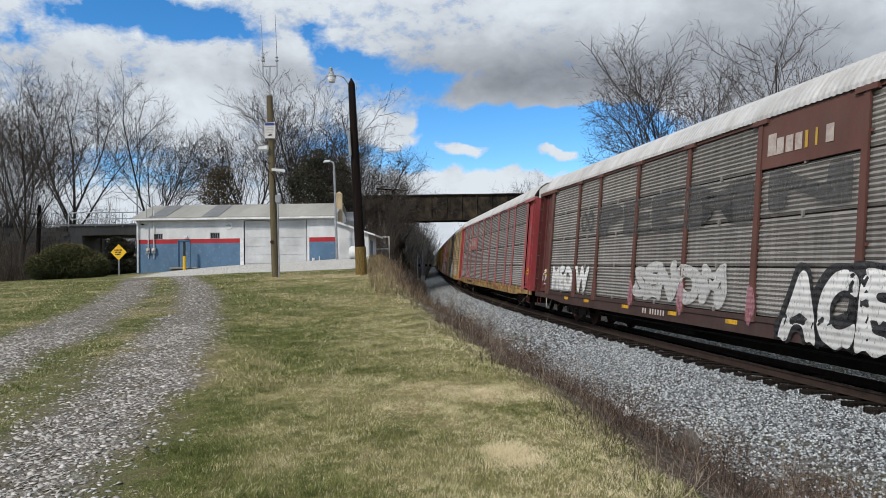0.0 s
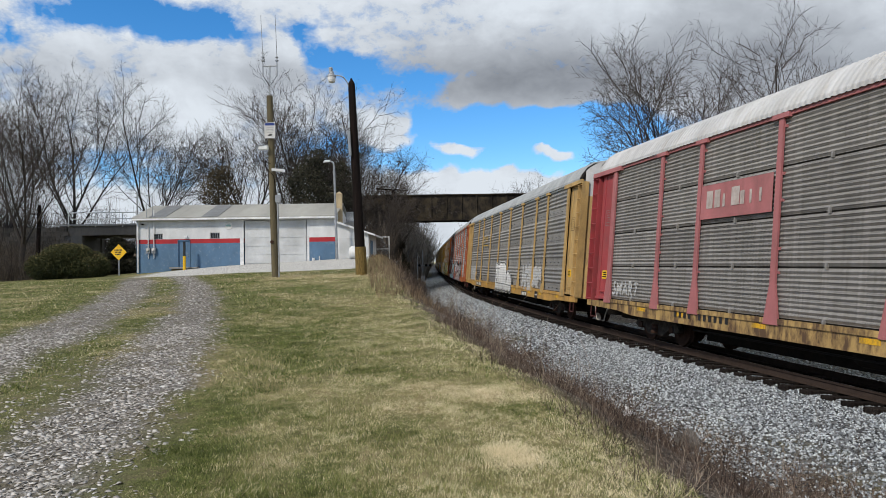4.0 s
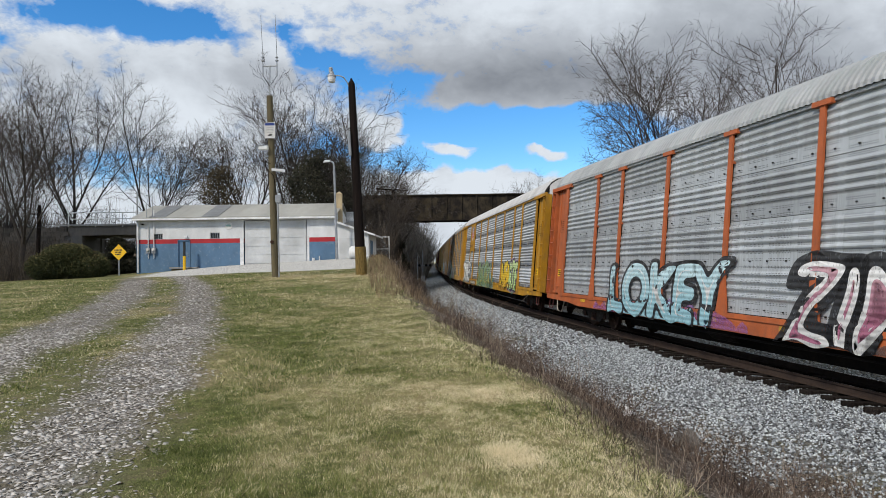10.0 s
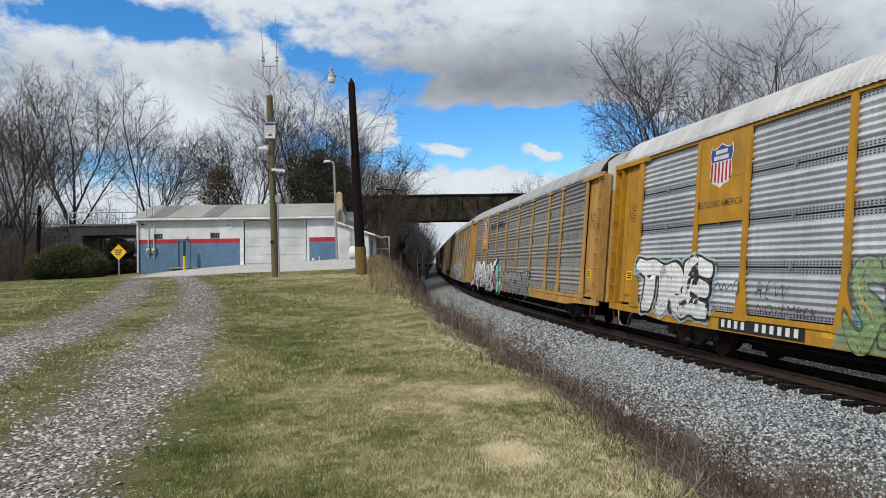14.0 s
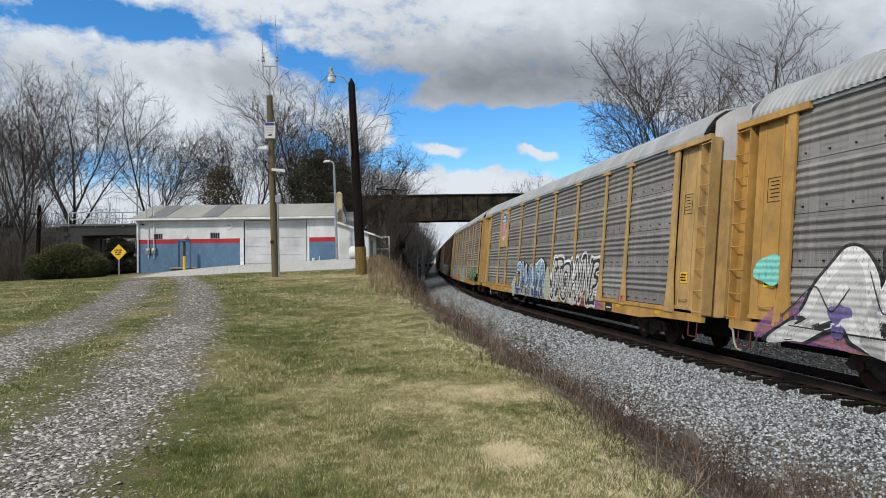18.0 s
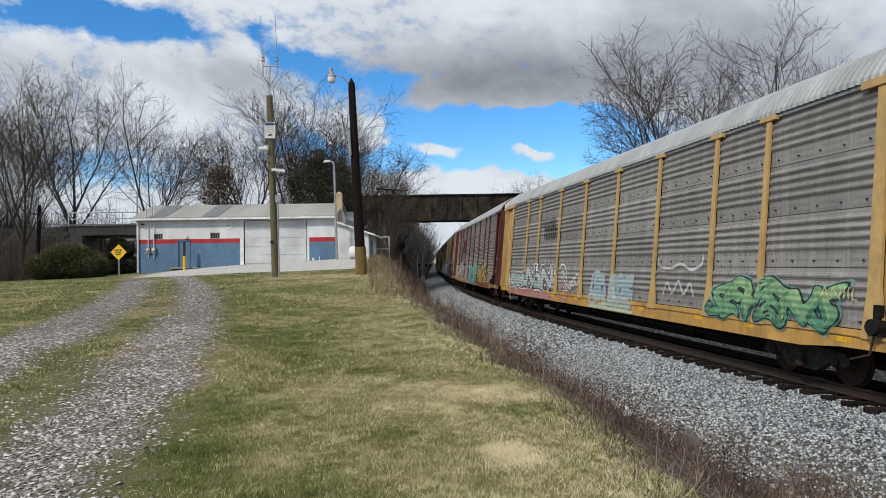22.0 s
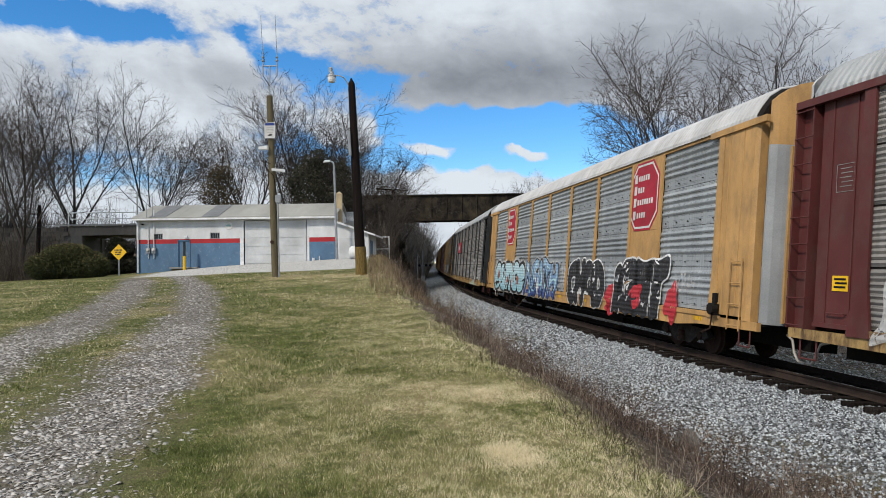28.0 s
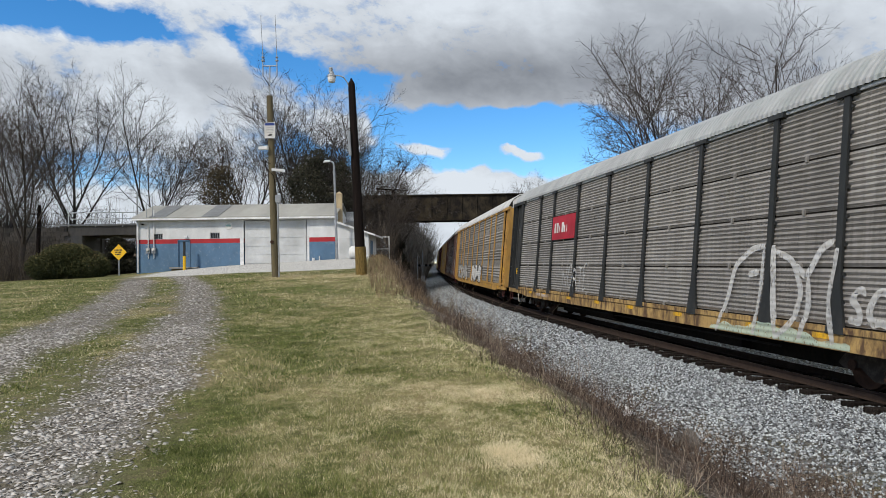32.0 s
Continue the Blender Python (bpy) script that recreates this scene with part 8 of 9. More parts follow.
# ---- evergreens and shrubs ----
def leaf_cloud(name, lumps, n, size, stops, seed, droop=0.0):
    """A crown of many small leaves on uneven lumps of (x, y, z, rx, ry, rz)."""
    r = np.random.default_rng(seed)
    lumps = np.array(lumps, float)
    k = r.integers(0, len(lumps), n)
    d = r.normal(size=(n, 3))
    d /= np.linalg.norm(d, axis=1)[:, None]
    rad = r.uniform(0.55, 1.08, n) ** 0.6
    p = lumps[k, :3] + d * lumps[k, 3:] * rad[:, None]
    a = r.normal(size=(n, 3)) + d * 0.8
    a[:, 2] -= droop
    a /= np.linalg.norm(a, axis=1)[:, None]
    b = np.cross(a, r.normal(size=(n, 3)))
    b /= np.linalg.norm(b, axis=1)[:, None]
    s = size * r.uniform(0.6, 1.4, n)[:, None]
    v = np.stack([p - b * s * 0.3, p + b * s * 0.3, p + a * s + b * s * 0.12, p + a * s * 0.9 - b * s * 0.14], 1).reshape(-1, 3)
    f = np.arange(n)[:, None] * 4 + np.array([[0, 1, 2, 3]])
    me = raw_mesh(name, v, f)
    # light from above put into the tone: upper, outer leaves paler, inner ones darker
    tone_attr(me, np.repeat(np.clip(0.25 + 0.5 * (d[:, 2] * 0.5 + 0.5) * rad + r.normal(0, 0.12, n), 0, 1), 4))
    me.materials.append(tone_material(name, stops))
    return me


# low stops colour the shaded inner leaves, high stops the lit tops
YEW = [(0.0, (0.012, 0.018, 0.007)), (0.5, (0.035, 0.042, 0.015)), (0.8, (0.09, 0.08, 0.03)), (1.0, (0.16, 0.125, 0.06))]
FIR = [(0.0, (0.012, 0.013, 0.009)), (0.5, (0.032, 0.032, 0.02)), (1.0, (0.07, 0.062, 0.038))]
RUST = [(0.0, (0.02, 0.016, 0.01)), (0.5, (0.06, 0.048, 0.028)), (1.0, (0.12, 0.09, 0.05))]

yew = thing("yew_bush", "broad dark green weeping evergreen bush on the lawn edge", "bush", (-24.9, 44.5, gz(-24.9, 44.5)))
part("stem", Build().tube((0, 0, -0.2), (0.1, 0, 1.2), 0.16, 0.08, 8), M["bark"], yew)
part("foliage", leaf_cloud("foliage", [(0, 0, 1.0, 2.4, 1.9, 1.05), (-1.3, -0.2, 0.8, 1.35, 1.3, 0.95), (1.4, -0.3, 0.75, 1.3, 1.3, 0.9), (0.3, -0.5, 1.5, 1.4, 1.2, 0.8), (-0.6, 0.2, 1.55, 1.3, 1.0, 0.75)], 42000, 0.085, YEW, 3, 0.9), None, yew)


def conifer(x, y, z, h, w, stops, label, seed, n=16000, blunt=0.75):
    t = thing("evergreen_tree", label, "tree", (x, y, z))
    part("trunk", Build().tube((0, 0, -0.3), (0, 0, h * 0.95), h * 0.018, h * 0.004, 8), M["bark"], t)
    r = random.Random(seed)
    lumps = []
    for k in range(16):
        f = k / 16
        for _ in range(3):
            a = r.uniform(0, 6.28)
            q = w * (1 - f) ** blunt * r.uniform(0.2, 0.75)
            s = w * (1 - f) ** blunt * r.uniform(0.22, 0.55) + 0.2
            lumps.append((q * math.cos(a), q * math.sin(a), h * (0.08 + 0.9 * f), s, s, h * 0.07))
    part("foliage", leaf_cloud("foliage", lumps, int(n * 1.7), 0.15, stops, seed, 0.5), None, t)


conifer(-21.5, 64, 2.0, 9.4, 2.9, RUST, "bronze-green evergreen behind the garage", 5, 5000, blunt=0.35)
conifer(-11.6, 62, 2.2, 10.2, 3.2, FIR, "tall dark evergreen behind the garage", 6, 6500, 0.35)
conifer(-14.3, 66, 2.2, 9.5, 2.8, FIR, "tall dark evergreen behind the garage", 7, 4000, blunt=0.35)
conifer(-9.6, 66, 2.2, 9.8, 2.4, FIR, "dark evergreen behind the garage", 9, 4000, blunt=0.35)
conifer(-29, 88, 1.0, 9.0, 3.0, FIR, "dark evergreen behind the embankment", 10)
conifer(-5.7, 84, -0.8, 6.2, 1.6, FIR, "dark evergreen beside the line below the bridge", 8)
conifer(-30.3, 62, 1.0, 3.4, 2.2, FIR, "low dark evergreen by the underpass", 12)
conifer(-26.2, 60, 1.0, 3.4, 2.4, FIR, "low dark evergreen beside the garage", 13)


# ---- brush and far woods ----
def brush_belt(name, n, x0, x1, y0, y1, h0, h1, r0, label, stops, spread=0.25, twigs=4, rim=-0.575):
    x, y = rng.uniform(x0, x1, n), rng.uniform(y0, y1, n)
    s, d = track_coords(x, y)
    keep = (np.abs(d) > 5.5) & ((d < 0) | (x / y < -0.075) | (y < 45)) & ((x / y > -0.43) | (x / y < rim) | (y > 103))
    x, y = x[keep], y[keep]
    stems(name, x, y, rng.uniform(h0, h1, len(x)) * (0.75 + 0.3 * wob(x, y, 0.21)), r0 * rng.uniform(0.6, 1.4, len(x)), spread, stops, label, twigs)


GREYBROWN = [(0.0, (0.03, 0.024, 0.019)), (0.5, (0.062, 0.05, 0.04)), (1.0, (0.11, 0.09, 0.07))]
brush_belt("far_woods", 9000, -170, -2, 106, 165, 5, 11, 0.05, "distant leafless woods beyond the embankment", GREYBROWN)
brush_belt("far_side_brush", 2500, 4, 30, 8, 70, 0.5, 2.2, 0.01, "bare brush on the far side of the track", GREYBROWN)
brush_belt("embankment_woods", 1300, -92, -58, 105, 122, 9, 16, 0.04, "bare saplings above the stone embankment wall", GREYBROWN, 0.2)
brush_belt("far_woods_east", 6000, 6, 130, 95, 170, 5, 11, 0.06, "distant leafless woods across the line", GREYBROWN)
brush_belt("trackside_thicket", 2600, -12, 0, 76, 150, 3, 8, 0.035, "grey-brown thicket beside the line", [(0.0, (0.05, 0.042, 0.033)), (0.5, (0.105, 0.087, 0.068)), (1.0, (0.18, 0.15, 0.12))])
brush_belt("embankment_brush", 4200, -60, -23, 58, 92, 1.6, 5.0, 0.025, "tangled bare brush on the embankment", GREYBROWN)
brush_belt("garage_brush", 3000, -23, -4.6, 59, 69, 1.5, 5.5, 0.022, "tangled bare brush behind the garage", GREYBROWN)
brush_belt("abutment_brush", 700, -8.6, -3.0, 54, 69, 1.5, 4.5, 0.02, "bare saplings in front of the bridge abutment", GREYBROWN)
brush_belt("lawn_edge_brush", 4200, -50, -27.8, 46, 60, 0.6, 3.6, 0.016, "bare brush at the edge of the lawn", GREYBROWN, 0.45, rim=-0.62)
for kind, x, y, h, turn in (("forked", -31.0, 49, 15.5, 20), ("thicket", -32.5, 48, 6.5, 70), ("forked", -38, 54, 14, 120), ("thicket", -5.4, 64, 8.5, 40), ("broad", -7.0, 66, 10.5, 140), ("thicket", -7.4, 78, 6.5, 12),
                            ("clump", -8, 98, 9.5, 70), ("clump", -10, 118, 11, 150), ("clump", -9.5, 140, 11.5, 250), ("thicket", 11, 90, 7, 30), ("clump", 13, 112, 12, 200)):
    bare_tree(kind, x, y, h, "leafless scrub tree on the bank", turn, base=gz(x, y) - 0.2)

# woods where the line runs out of sight, distance haze put into their colour
ly = rng.uniform(118, 190, 6000)
lx = ly * rng.uniform(-0.085, -0.006, 6000)
ls, ld = track_coords(lx, ly)
ok = ld > 4.2
stems("line_end_woods", lx[ok], ly[ok], (rng.uniform(3.0, 5.5, 6000) + np.clip(-lx * 0.45, 0, 5))[ok], rng.uniform(0.04, 0.1, int(ok.sum())), 0.3,
      [(0.0, (0.1, 0.088, 0.074)), (0.5, (0.18, 0.158, 0.134)), (1.0, (0.27, 0.24, 0.205))], "grey-brown woods, paled as by haze, where the line runs out of sight", 4)

# dry weeds along the top of the bank and round the pole
wx = np.concatenate([rng.uniform(-6.5, -2.6, 2600), rng.uniform(-3.8, 1.5, 1800)])
wy = np.concatenate([rng.uniform(33.5, 47, 2600), rng.uniform(20, 34, 1800)])
ws, wd = track_coords(wx, wy)
ok = (wd > 6.5) & (wd < 8.9)
stems("bank_top_weeds", wx[ok], wy[ok], rng.uniform(0.12, 0.4, int(ok.sum())), np.full(int(ok.sum()), 0.008), 0.22,
      [(0.0, (0.09, 0.062, 0.04)), (0.5, (0.2, 0.145, 0.09)), (1.0, (0.38, 0.29, 0.18))], "pale dry weeds on top of the bank", 3)

# ---- antenna pole: whips, notice, bracket lamps, conduit ----
part("mast", Build().tube((-8.52, 33, 9.9), (-8.49, 33, 11.5), 0.035, 0.03, 8), M["grey_metal"], ap)
part("cross_arm", Build().tube((-8.86, 33, 11.52), (-8.12, 33, 11.52), 0.03, 0.03, 8), M["grey_metal"], ap)
for x, xt in ((-8.84, -8.93), (-8.14, -8.21)):
    part("whip_antenna", Build().tube((x, 33, 11.0), (x, 33, 12.0), 0.03, 0.028, 8).tube((x, 33, 12.0), (xt, 33, 14.08), 0.018, 0.013, 8).lathe([(0.03, -0.03), (0.085, -0.02), (0.085, 0.02), (0.03, 0.03)], 10, at=(x, 33, 11.78)).lathe([(0.03, -0.03), (0.07, -0.02), (0.07, 0.02), (0.03, 0.03)], 10, at=(x, 33, 11.95)), M["grey_metal"], ap, "grey whip antenna")
    part("antenna_cable", Build().path([(x, 33, 11.05), ((x - 8.5) / 2, 32.98, 10.75), (-8.5, 32.96, 10.5)], 0.012, 5), M["steel_dark"], ap)
nt = part("notice_board", Build().box(-8.72, -8.2, 32.74, 32.765, 7.86, 8.64), M["sign_white"], ap, "white notice with a blue heading")
part("blue_heading", Build().box(-8.7, -8.22, 32.732, 32.739, 8.49, 8.62), M["sign_blue"], nt)
for k, ww in enumerate((0.4, 0.34, 0.4, 0.3)):
    part("text_bar", Build().box(-8.46 - ww / 2, -8.46 + ww / 2, 32.732, 32.739, 8.36 - k * 0.075, 8.39 - k * 0.075), M["spray_grey"], nt)
part("black_mark", Build().slab([(-8.58, 7.98), (-8.36, 7.98), (-8.34, 8.08), (-8.48, 8.06)], 32.732, 32.739), M["sign_black"], nt)
for x0, x1, z, zz in ((-8.55, -9.0, 7.3, 7.42), (-8.35, -7.75, 6.25, 6.3)):
    fl = part("floodlight", Build().slab([(x0, z), (x1, zz - 0.12), (x1, zz), (x0, zz + 0.06)], 32.6, 32.85), M["trim_white"], ap, "white bracket floodlight")
    part("floodlight_arm", Build().tube((x0, 32.8, z + 0.02), (-8.45, 33, z - 0.1), 0.025, 0.025, 6), M["grey_metal"], fl)
part("conduit", Build().tube((-8.1, 32.9, 0.8), (-8.14, 32.9, 5.4), 0.04, 0.04, 8), M["grey_metal"], ap)
part("conduit_box", Build().box(-8.24, -8.0, 32.8, 32.98, 4.7, 5.05), M["grey_metal"], ap)
part("cable_loop", Build().path([(-8.45, 32.82, 6.6), (-8.7, 32.8, 6.75), (-8.68, 32.8, 6.4), (-8.3, 32.8, 6.0), (-8.2, 32.85, 5.1)], 0.018, 5), M["steel_dark"], ap)
part("drill_ring", Build().lathe([(0.05, 0), (0.09, 0.0), (0.09, 0.03), (0.05, 0.03)], 12, "y", (-8.42, 32.79, 2.75)), M["steel_rust"], ap)

# ---- lamp pole ----
part("pole_tip", Build().tube((-4.44, 33, 10.55), (-4.45, 33, 10.85), 0.17, 0.03, 14), M["wood_tarred"], lp)
part("lower_sleeve", Build().tube((-4.035, 33, 0.62), (-4.09, 33, 2.45), 0.29, 0.275, 14), M["wood_worn"], lp, "pale worn lower length of the pole")
arm = part("lamp_arm", Build().path([(-4.55, 32.95, 10.35), (-4.62, 32.9, 10.6), (-4.8, 32.85, 10.85), (-5.0, 32.85, 10.94), (-5.3, 32.85, 10.95)], 0.03, 8), M["grey_metal"], lp)
lamp = part("lamp_head", Build().lathe([(0.1, 0.2), (0.11, 0.08), (0.2, 0.02), (0.22, -0.05), (0.21, -0.07)], 14, at=(-5.4, 32.85, 10.95)).lathe([(0.1, 0.0), (0.1, 0.2), (0.07, 0.24)], 10, at=(-5.44, 32.85, 11.12)), M["grey_metal"], lp, "grey area lamp with a ribbed glass bowl")
part("lamp_bowl", Build().lathe([(0.2, 0.0), (0.19, -0.14), (0.16, -0.24), (0.05, -0.27)], 14, at=(-5.4, 32.85, 10.87)), M["trim_white"], lamp)
part("insulator_sleeve", Build().tube((-4.5, 32.72, 6.95), (-4.56, 32.72, 8.15), 0.07, 0.07, 8), M["grey_metal"], lp)

# ---- slim street lamp ----
part("curved_arm", Build().path([(-7.46, 46, 8.35), (-7.5, 46, 8.6), (-7.62, 46, 8.72), (-7.8, 46, 8.76)], 0.05, 8), M["grey_metal"], st)
part("lamp_head", Build().slab([(-8.2, 8.66), (-7.75, 8.7), (-7.75, 8.82), (-8.1, 8.8)], 45.9, 46.1), M["trim_white"], st)

# ---- round the garage ----
bol = thing("bollard", "steel bollard, black above and yellow below", "bollard", (-17.93, 46.2, gz(-17.93, 46.2)))
part("yellow_sleeve", Build().tube((0, 0, -0.1), (0, 0, 0.95), 0.1, 0.1, 12), M["paint_sign_yellow"], bol)
part("black_pipe", Build().tube((0, 0, 0.95), (0, 0, 1.95), 0.085, 0.085, 12), M["paint_black"], bol)
stp = thing("door_step", "low timber step at the blue door", "step")
part("tread", Build().box(-19.1, -17.2, 46.5, 47.0, 1.46, 1.56), M["concrete"], stp)
part("riser", Build().box(-19.0, -17.3, 46.6, 47.0, 0.95, 1.44), M["wood_pole"], stp)
for x in (-20.75, -20.35):
    mt = thing("electricity_meter", "grey electricity meter box with conduit", "meter box", group="meter boxes")
    part("case", Build().box(x - 0.14, x + 0.14, 46.84, 46.99, 2.55, 2.95), M["grey_metal"], mt)
    part("meter_glass", Build().lathe([(0.1, 0), (0.1, -0.06), (0.07, -0.09)], 12, "y", (x, 46.84, 2.8)), M["sign_white"], mt)
    part("conduit", Build().tube((x, 46.93, 2.95), (x, 46.93, 5.6 if x > -20.5 else 4.9), 0.03, 0.03, 8).tube((x, 46.93, 2.2), (x, 46.93, 2.55), 0.03, 0.03, 8), M["trim_white"], mt)
for x, h in ((-20.35, 1.4), (-20.75, 0.9)):
    vp = thing("vent_pipe", "thin grey service mast on the roof edge", "pipe", group="service masts")
    part("pipe", Build().tube((x, 46.7, 5.0), (x, 46.7, 5.2 + h), 0.03, 0.03, 8), M["grey_metal"], vp)
rs = thing("round_sign", "small round white and green wall sign", "sign")
part("disc", Build().lathe([(0.26, 0), (0.27, -0.02), (0.24, -0.03)], 20, "y", (-15.1, 46.99, 4.42)), M["sign_white"], rs)
part("dark_bar", Build().box(-15.28, -14.92, 46.95, 46.956, 4.38, 4.46), M["spray_teal"], rs)
part("green_arc", Build().box(-15.22, -14.98, 46.95, 46.956, 4.52, 4.56), M["spray_teal"], rs)
wl_ = thing("wall_light", "small white wall light over the door", "lamp")
part("body", Build().box(-18.2, -18.0, 46.86, 47.0, 3.6, 3.76), M["trim_white"], wl_)
cm = thing("camera_box", "small dark fitting under the eave", "fixture")
part("body", Build().box(-21.2, -21.05, 46.75, 46.98, 4.55, 4.65), M["steel_dark"], cm)
ac = thing("rooftop_unit", "pale grey air conditioning unit on the lean-to", "air conditioner")
part("case", Build().box(-7.2, -6.45, 49.6, 50.3, 4.72, 5.5), M["grey_metal"], ac)
for k in range(8):
    part("louvre", Build().box(-7.14, -6.51, 49.565, 49.598, 4.8 + k * 0.085, 4.85 + k * 0.085), M["trim_white"], ac)
part("stand", Build().box(-7.3, -6.3, 49.5, 50.4, 4.1, 4.71), M["concrete"], ac)
tk = thing("propane_tank", "white propane tank on legs beside the lean-to", "tank", (-5.85, 45.2, gz(-5.85, 45.2) - 0.28))
part("shell", Build().lathe([(0.05, -0.55), (0.3, -0.5), (0.42, -0.37), (0.45, -0.15), (0.45, 0.22), (0.4, 0.4), (0.2, 0.52), (0.05, 0.55)], 18, "x", (0, 0, 0.72)), M["trim_white"], tk, smooth=True)
part("valve_dome", Build().lathe([(0.14, 0.0), (0.14, 0.14), (0.06, 0.18)], 12, at=(0, 0, 1.14)), M["trim_white"], tk)
for x in (-0.4, 0.4):
    part("leg", Build().box(x - 0.06, x + 0.06, -0.28, 0.28, -0.1, 0.36), M["grey_metal"], tk)
pp = thing("standpipe", "white capped standpipe beside the garage door", "pipe")
part("pipe", Build().tube((-8.7, 46.85, 1.6), (-8.7, 46.85, 2.2), 0.03, 0.03, 8), M["trim_white"], pp)
part("bucket", Build().lathe([(0.09, 0), (0.11, 0.25)], 10, at=(-9.1, 46.8, 1.83)), M["trim_white"], pp)

# chain-link gate beside the lean-to
fg = thing("chain_link_gate", "galvanised chain-link gate panel", "gate")
for x in (-5.3, -4.2):
    part("gate_post", Build().tube((x, 52, 0.8), (x, 52, 3.75), 0.035, 0.035, 8), M["trim_white"], fg)
for z in (1.95, 2.75, 3.68):
    part("gate_rail", Build().tube((-5.3, 52, z), (-4.2, 52, z), 0.03, 0.03, 8), M["trim_white"], fg)
net = Build()
for k in range(22):
    x = -5.3 + k * 0.1
    for s in (-1, 1):
        a, b_ = (x, 2.0), (x + s * 1.68, 3.68)
        lo, hi = max(-5.3, min(a[0], b_[0])), min(-4.2, max(a[0], b_[0]))
        if hi - lo > 0.05:
            net.tube((lo if s > 0 else hi, 52.01, 2.0 + abs((lo if s > 0 else hi) - x)), (hi if s > 0 else lo, 52.01, 2.0 + abs((hi if s > 0 else lo) - x)), 0.004, 0.004, 3, False)
part("wire_mesh", net, M["grey_metal"], fg)

# ---- warning sign ----
ws_ = thing("warning_sign", "yellow diamond warning sign on a steel post", "road sign", (-21.4, 44.0, gz(-21.4, 44.0)))
zb = 2.6 - gz(-21.4, 44.0)
part("sign_post", Build().box(-0.03, 0.03, 0.0, 0.05, -0.2, zb + 0.3), M["grey_metal"], ws_)
dm = part("diamond", Build().slab([(-0.53, zb), (0, zb - 0.53), (0.53, zb), (0, zb + 0.53)], -0.02, -0.005), M["paint_sign_yellow"], ws_)
for k, (ww, zz) in enumerate(((0.56, 0.14), (0.5, 0.0), (0.44, -0.14))):
    for q in range(int(ww / 0.09)):
        x = -ww / 2 + q * 0.09
        part("letter_bar", Build().box(x, x + 0.065, -0.026, -0.021, zb + zz - 0.045, zb + zz + 0.045), M["sign_black"], dm)

# ---- bridge extras: stone courses and a trackside gantry stub ----
gs = thing("signal_bracket", "weathered timber cross arm on a post above the bridge", "bracket")
part("post", Build().tube((-5.2, 71, 6.9), (-5.2, 71, 9.5), 0.16, 0.14, 8), M["wood_tarred"], gs)
part("arm", Build().tube((-7.1, 71, 9.6), (-3.6, 71, 9.35), 0.07, 0.06, 8), M["wood_tarred"], gs)

# level crossing mast far along the line
xs_ = thing("crossing_signal", "distant level crossing signal mast with lamps", "signal", (-3.3, 108, gz(-3.3, 108)))
part("mast", Build().tube((0, 0, -0.2), (0, 0, 5.0), 0.07, 0.06, 8), M["grey_metal"], xs_)
part("second_mast", Build().tube((-0.9, 0.4, -0.2), (-0.9, 0.4, 4.2), 0.05, 0.05, 8), M["grey_metal"], xs_)
for x in (-0.55, 0.55, 1.2):
    part("lamp_hood", Build().lathe([(0.22, -0.05), (0.22, 0.1), (0.12, 0.16)], 12, "y", (x, -0.1, 2.6)), M["steel_dark"], xs_)
part("lamp_arm", Build().tube((-0.6, 0, 2.6), (1.2, 0, 2.6), 0.05, 0.05, 6), M["grey_metal"], xs_)
part("case", Build().box(-0.3, 0.3, -0.2, 0.2, 0.0, 0.9), M["grey_metal"], xs_)
ml = thing("mile_post", "small white trackside marker post", "post", (-5.6, 80, gz(-5.6, 80)))
part("post", Build().box(-0.1, 0.1, -0.06, 0.06, -0.2, 1.6), M["trim_white"], ml)

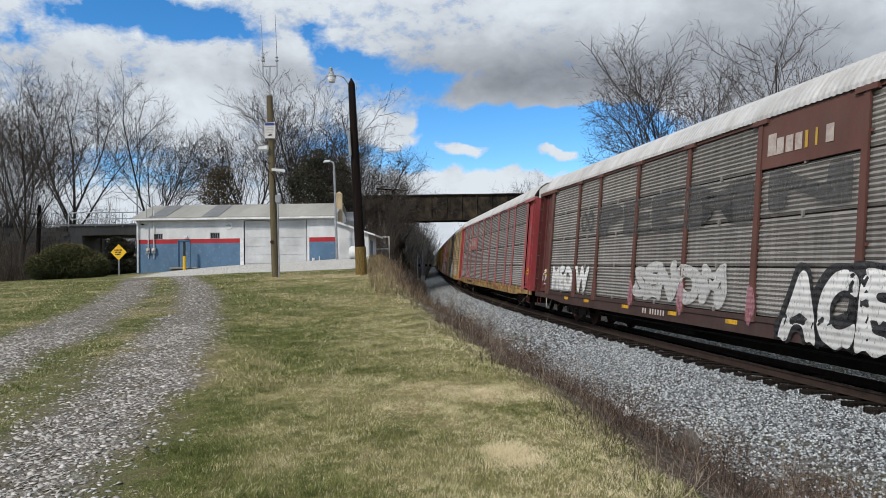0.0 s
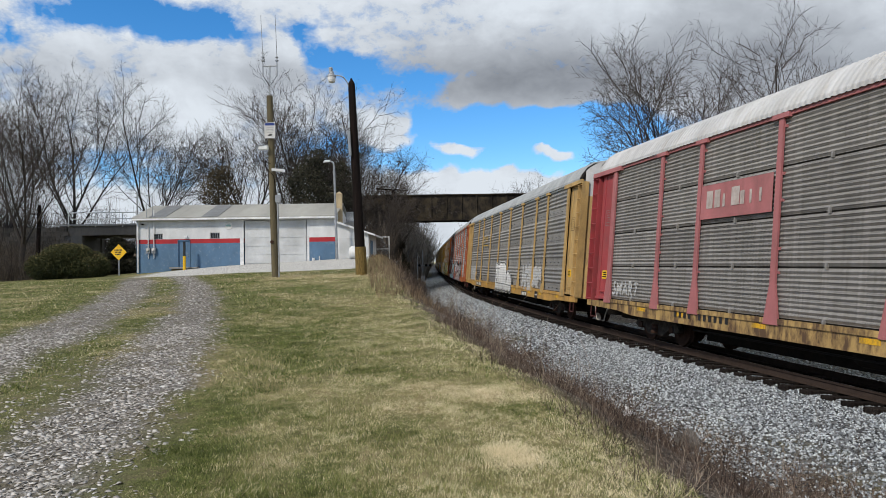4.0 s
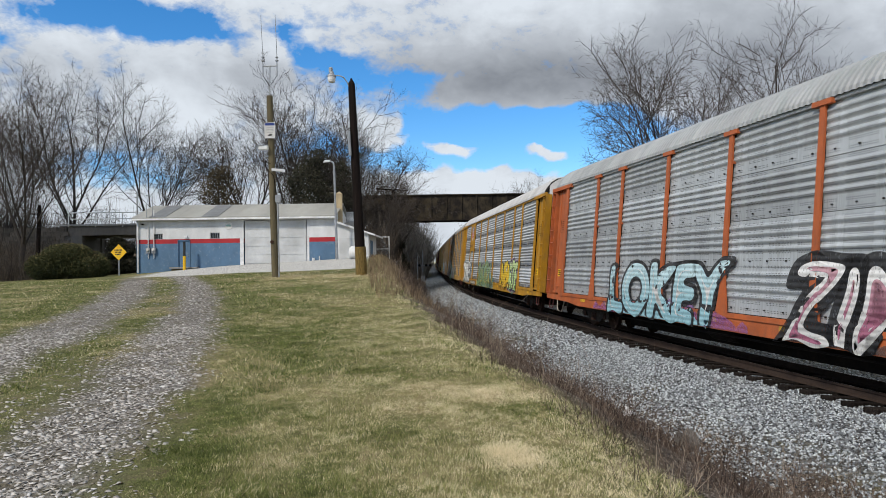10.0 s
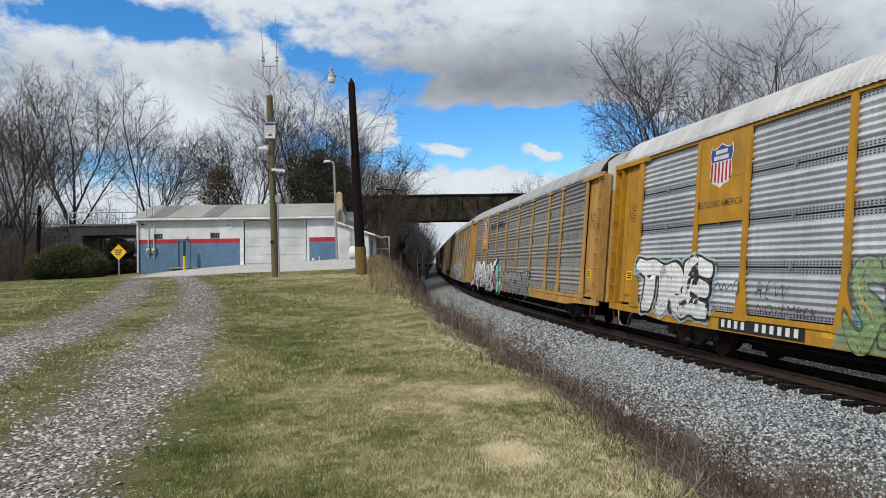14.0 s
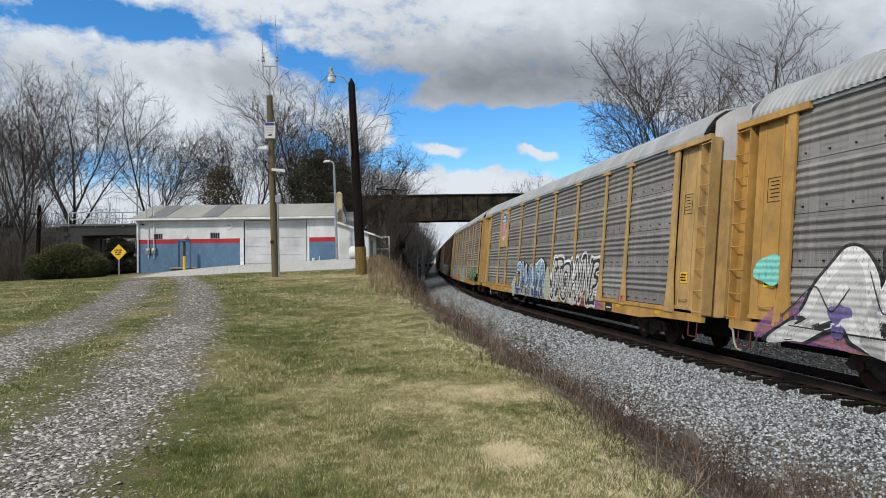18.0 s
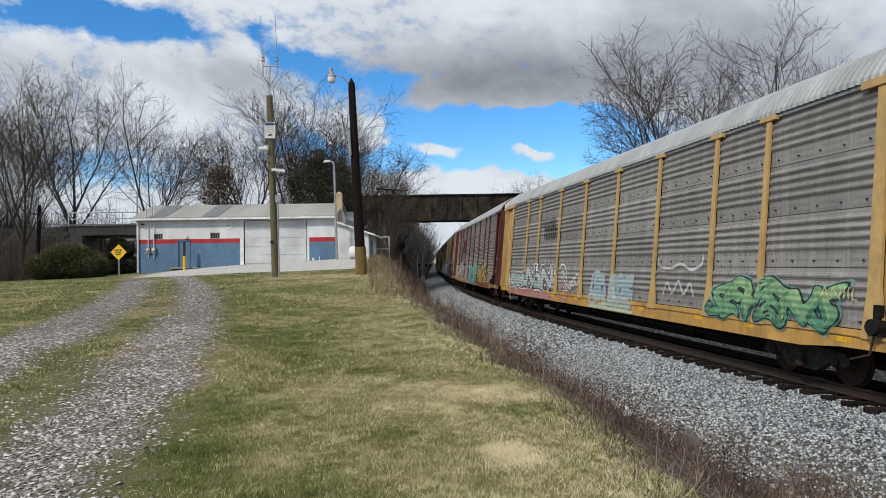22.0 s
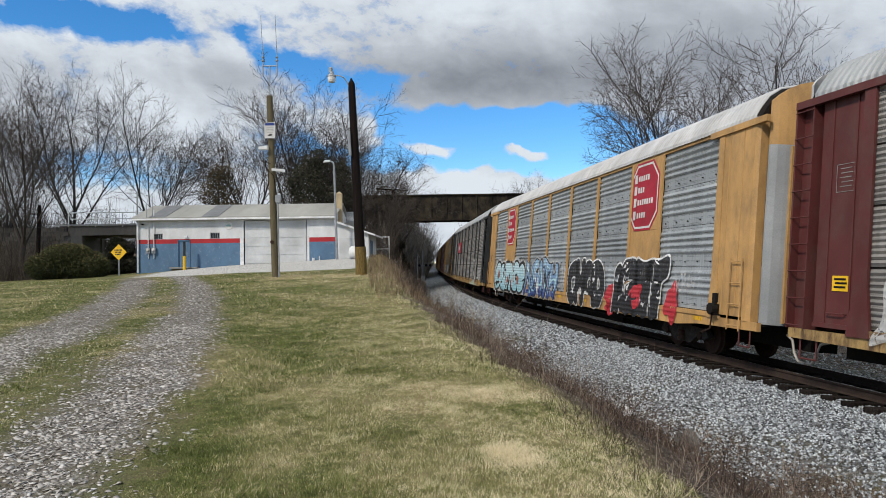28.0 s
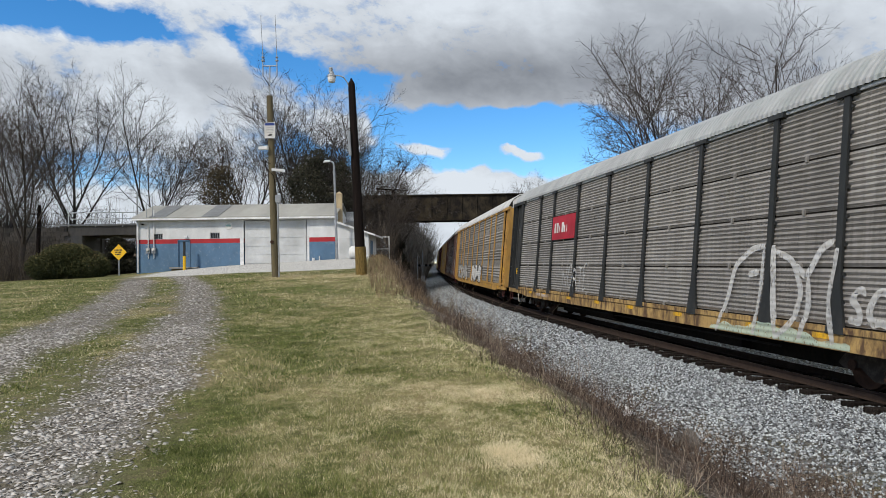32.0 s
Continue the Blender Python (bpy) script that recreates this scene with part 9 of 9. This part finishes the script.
# utility pole by the underpass
up = thing("utility_pole", "dark wooden utility pole at the underpass", "utility pole")
part("pole", Build().tube((-34.1, 56, 0.3), (-33.9, 56, 6.9), 0.19, 0.14, 10), M["wood_tarred"], up)
part("crossarm_stub", Build().box(-34.35, -33.5, 55.8, 55.86, 6.1, 6.22), M["wood_tarred"], up)
hp = thing("yard_lamp_post", "tall thin grey lamp post behind the garage", "street lamp")
part("post", Build().tube((-27.5, 60, 1.0), (-27.5, 60, 8.4), 0.09, 0.07, 8), M["grey_metal"], hp)
part("arm", Build().path([(-27.5, 60, 8.35), (-27.7, 60, 8.55), (-28.2, 60, 8.6)], 0.05, 6), M["grey_metal"], hp)

# boulder and pale litter in the ditch
bx, by = 3.72, 10.3
bo = Build().lathe([(0.05, -0.12), (0.2, -0.08), (0.24, 0.06), (0.16, 0.17), (0.04, 0.2)], 9)
bo.v = [(x * 0.8 + 0.03 * math.sin(z * 30 + x * 9), y * 0.75 + 0.04 * math.sin(x * 25), z * 1.1 + 0.04 * math.sin(x * 31 + y * 17)) for x, y, z in bo.v]
tagged(part("boulder", bo, M["stone_grey"], at=(bx, by, gz(bx, by) + 0.07)), "grey broken lump of concrete in the weeds", "rock")
bag = Build().lathe([(0.02, -0.02), (0.1, 0.0), (0.13, 0.08), (0.07, 0.17), (0.05, 0.24), (0.01, 0.27)], 8)
bag.v = [(0.6 * x + 0.03 * math.sin(z * 40 + y * 20), 0.7 * y + 0.02 * math.sin(x * 45 + z * 9), 0.7 * z) for x, y, z in bag.v]
tagged(part("plastic_bag", bag, M["trim_white"], at=(3.5, 12.9, gz(3.5, 12.9))), "crumpled white plastic bag snagged in the weeds", "litter")



# ---- what moves ----
def motions():
    times = [0.0, 0.1, 0.2] + [0.5 * k for k in range(1, 64)] + [31.8, 31.9, 32.0]
    for i, wagon in enumerate(CARS):
        walk(wagon, [(t, wagon_pose(i, t)) for t in times])
    turns = [(k / 15, pose(0, 0, 0.42, 0, -math.degrees(run(k / 15) / 0.42), 0)) for k in range(481)]
    for wheels in WHEELS[:11]:
        for w in wheels:
            x = w.location.x
            walk(w, [(t, Matrix.Translation((x, 0, 0)) @ m) for t, m in turns])
    walk(clouds, [(t, Matrix.Translation((-CLOUD_DRIFT * t, 0, CLOUD_Z))) for t in (0.0, 0.1, 16.0, 31.9, 32.0)])


motions()
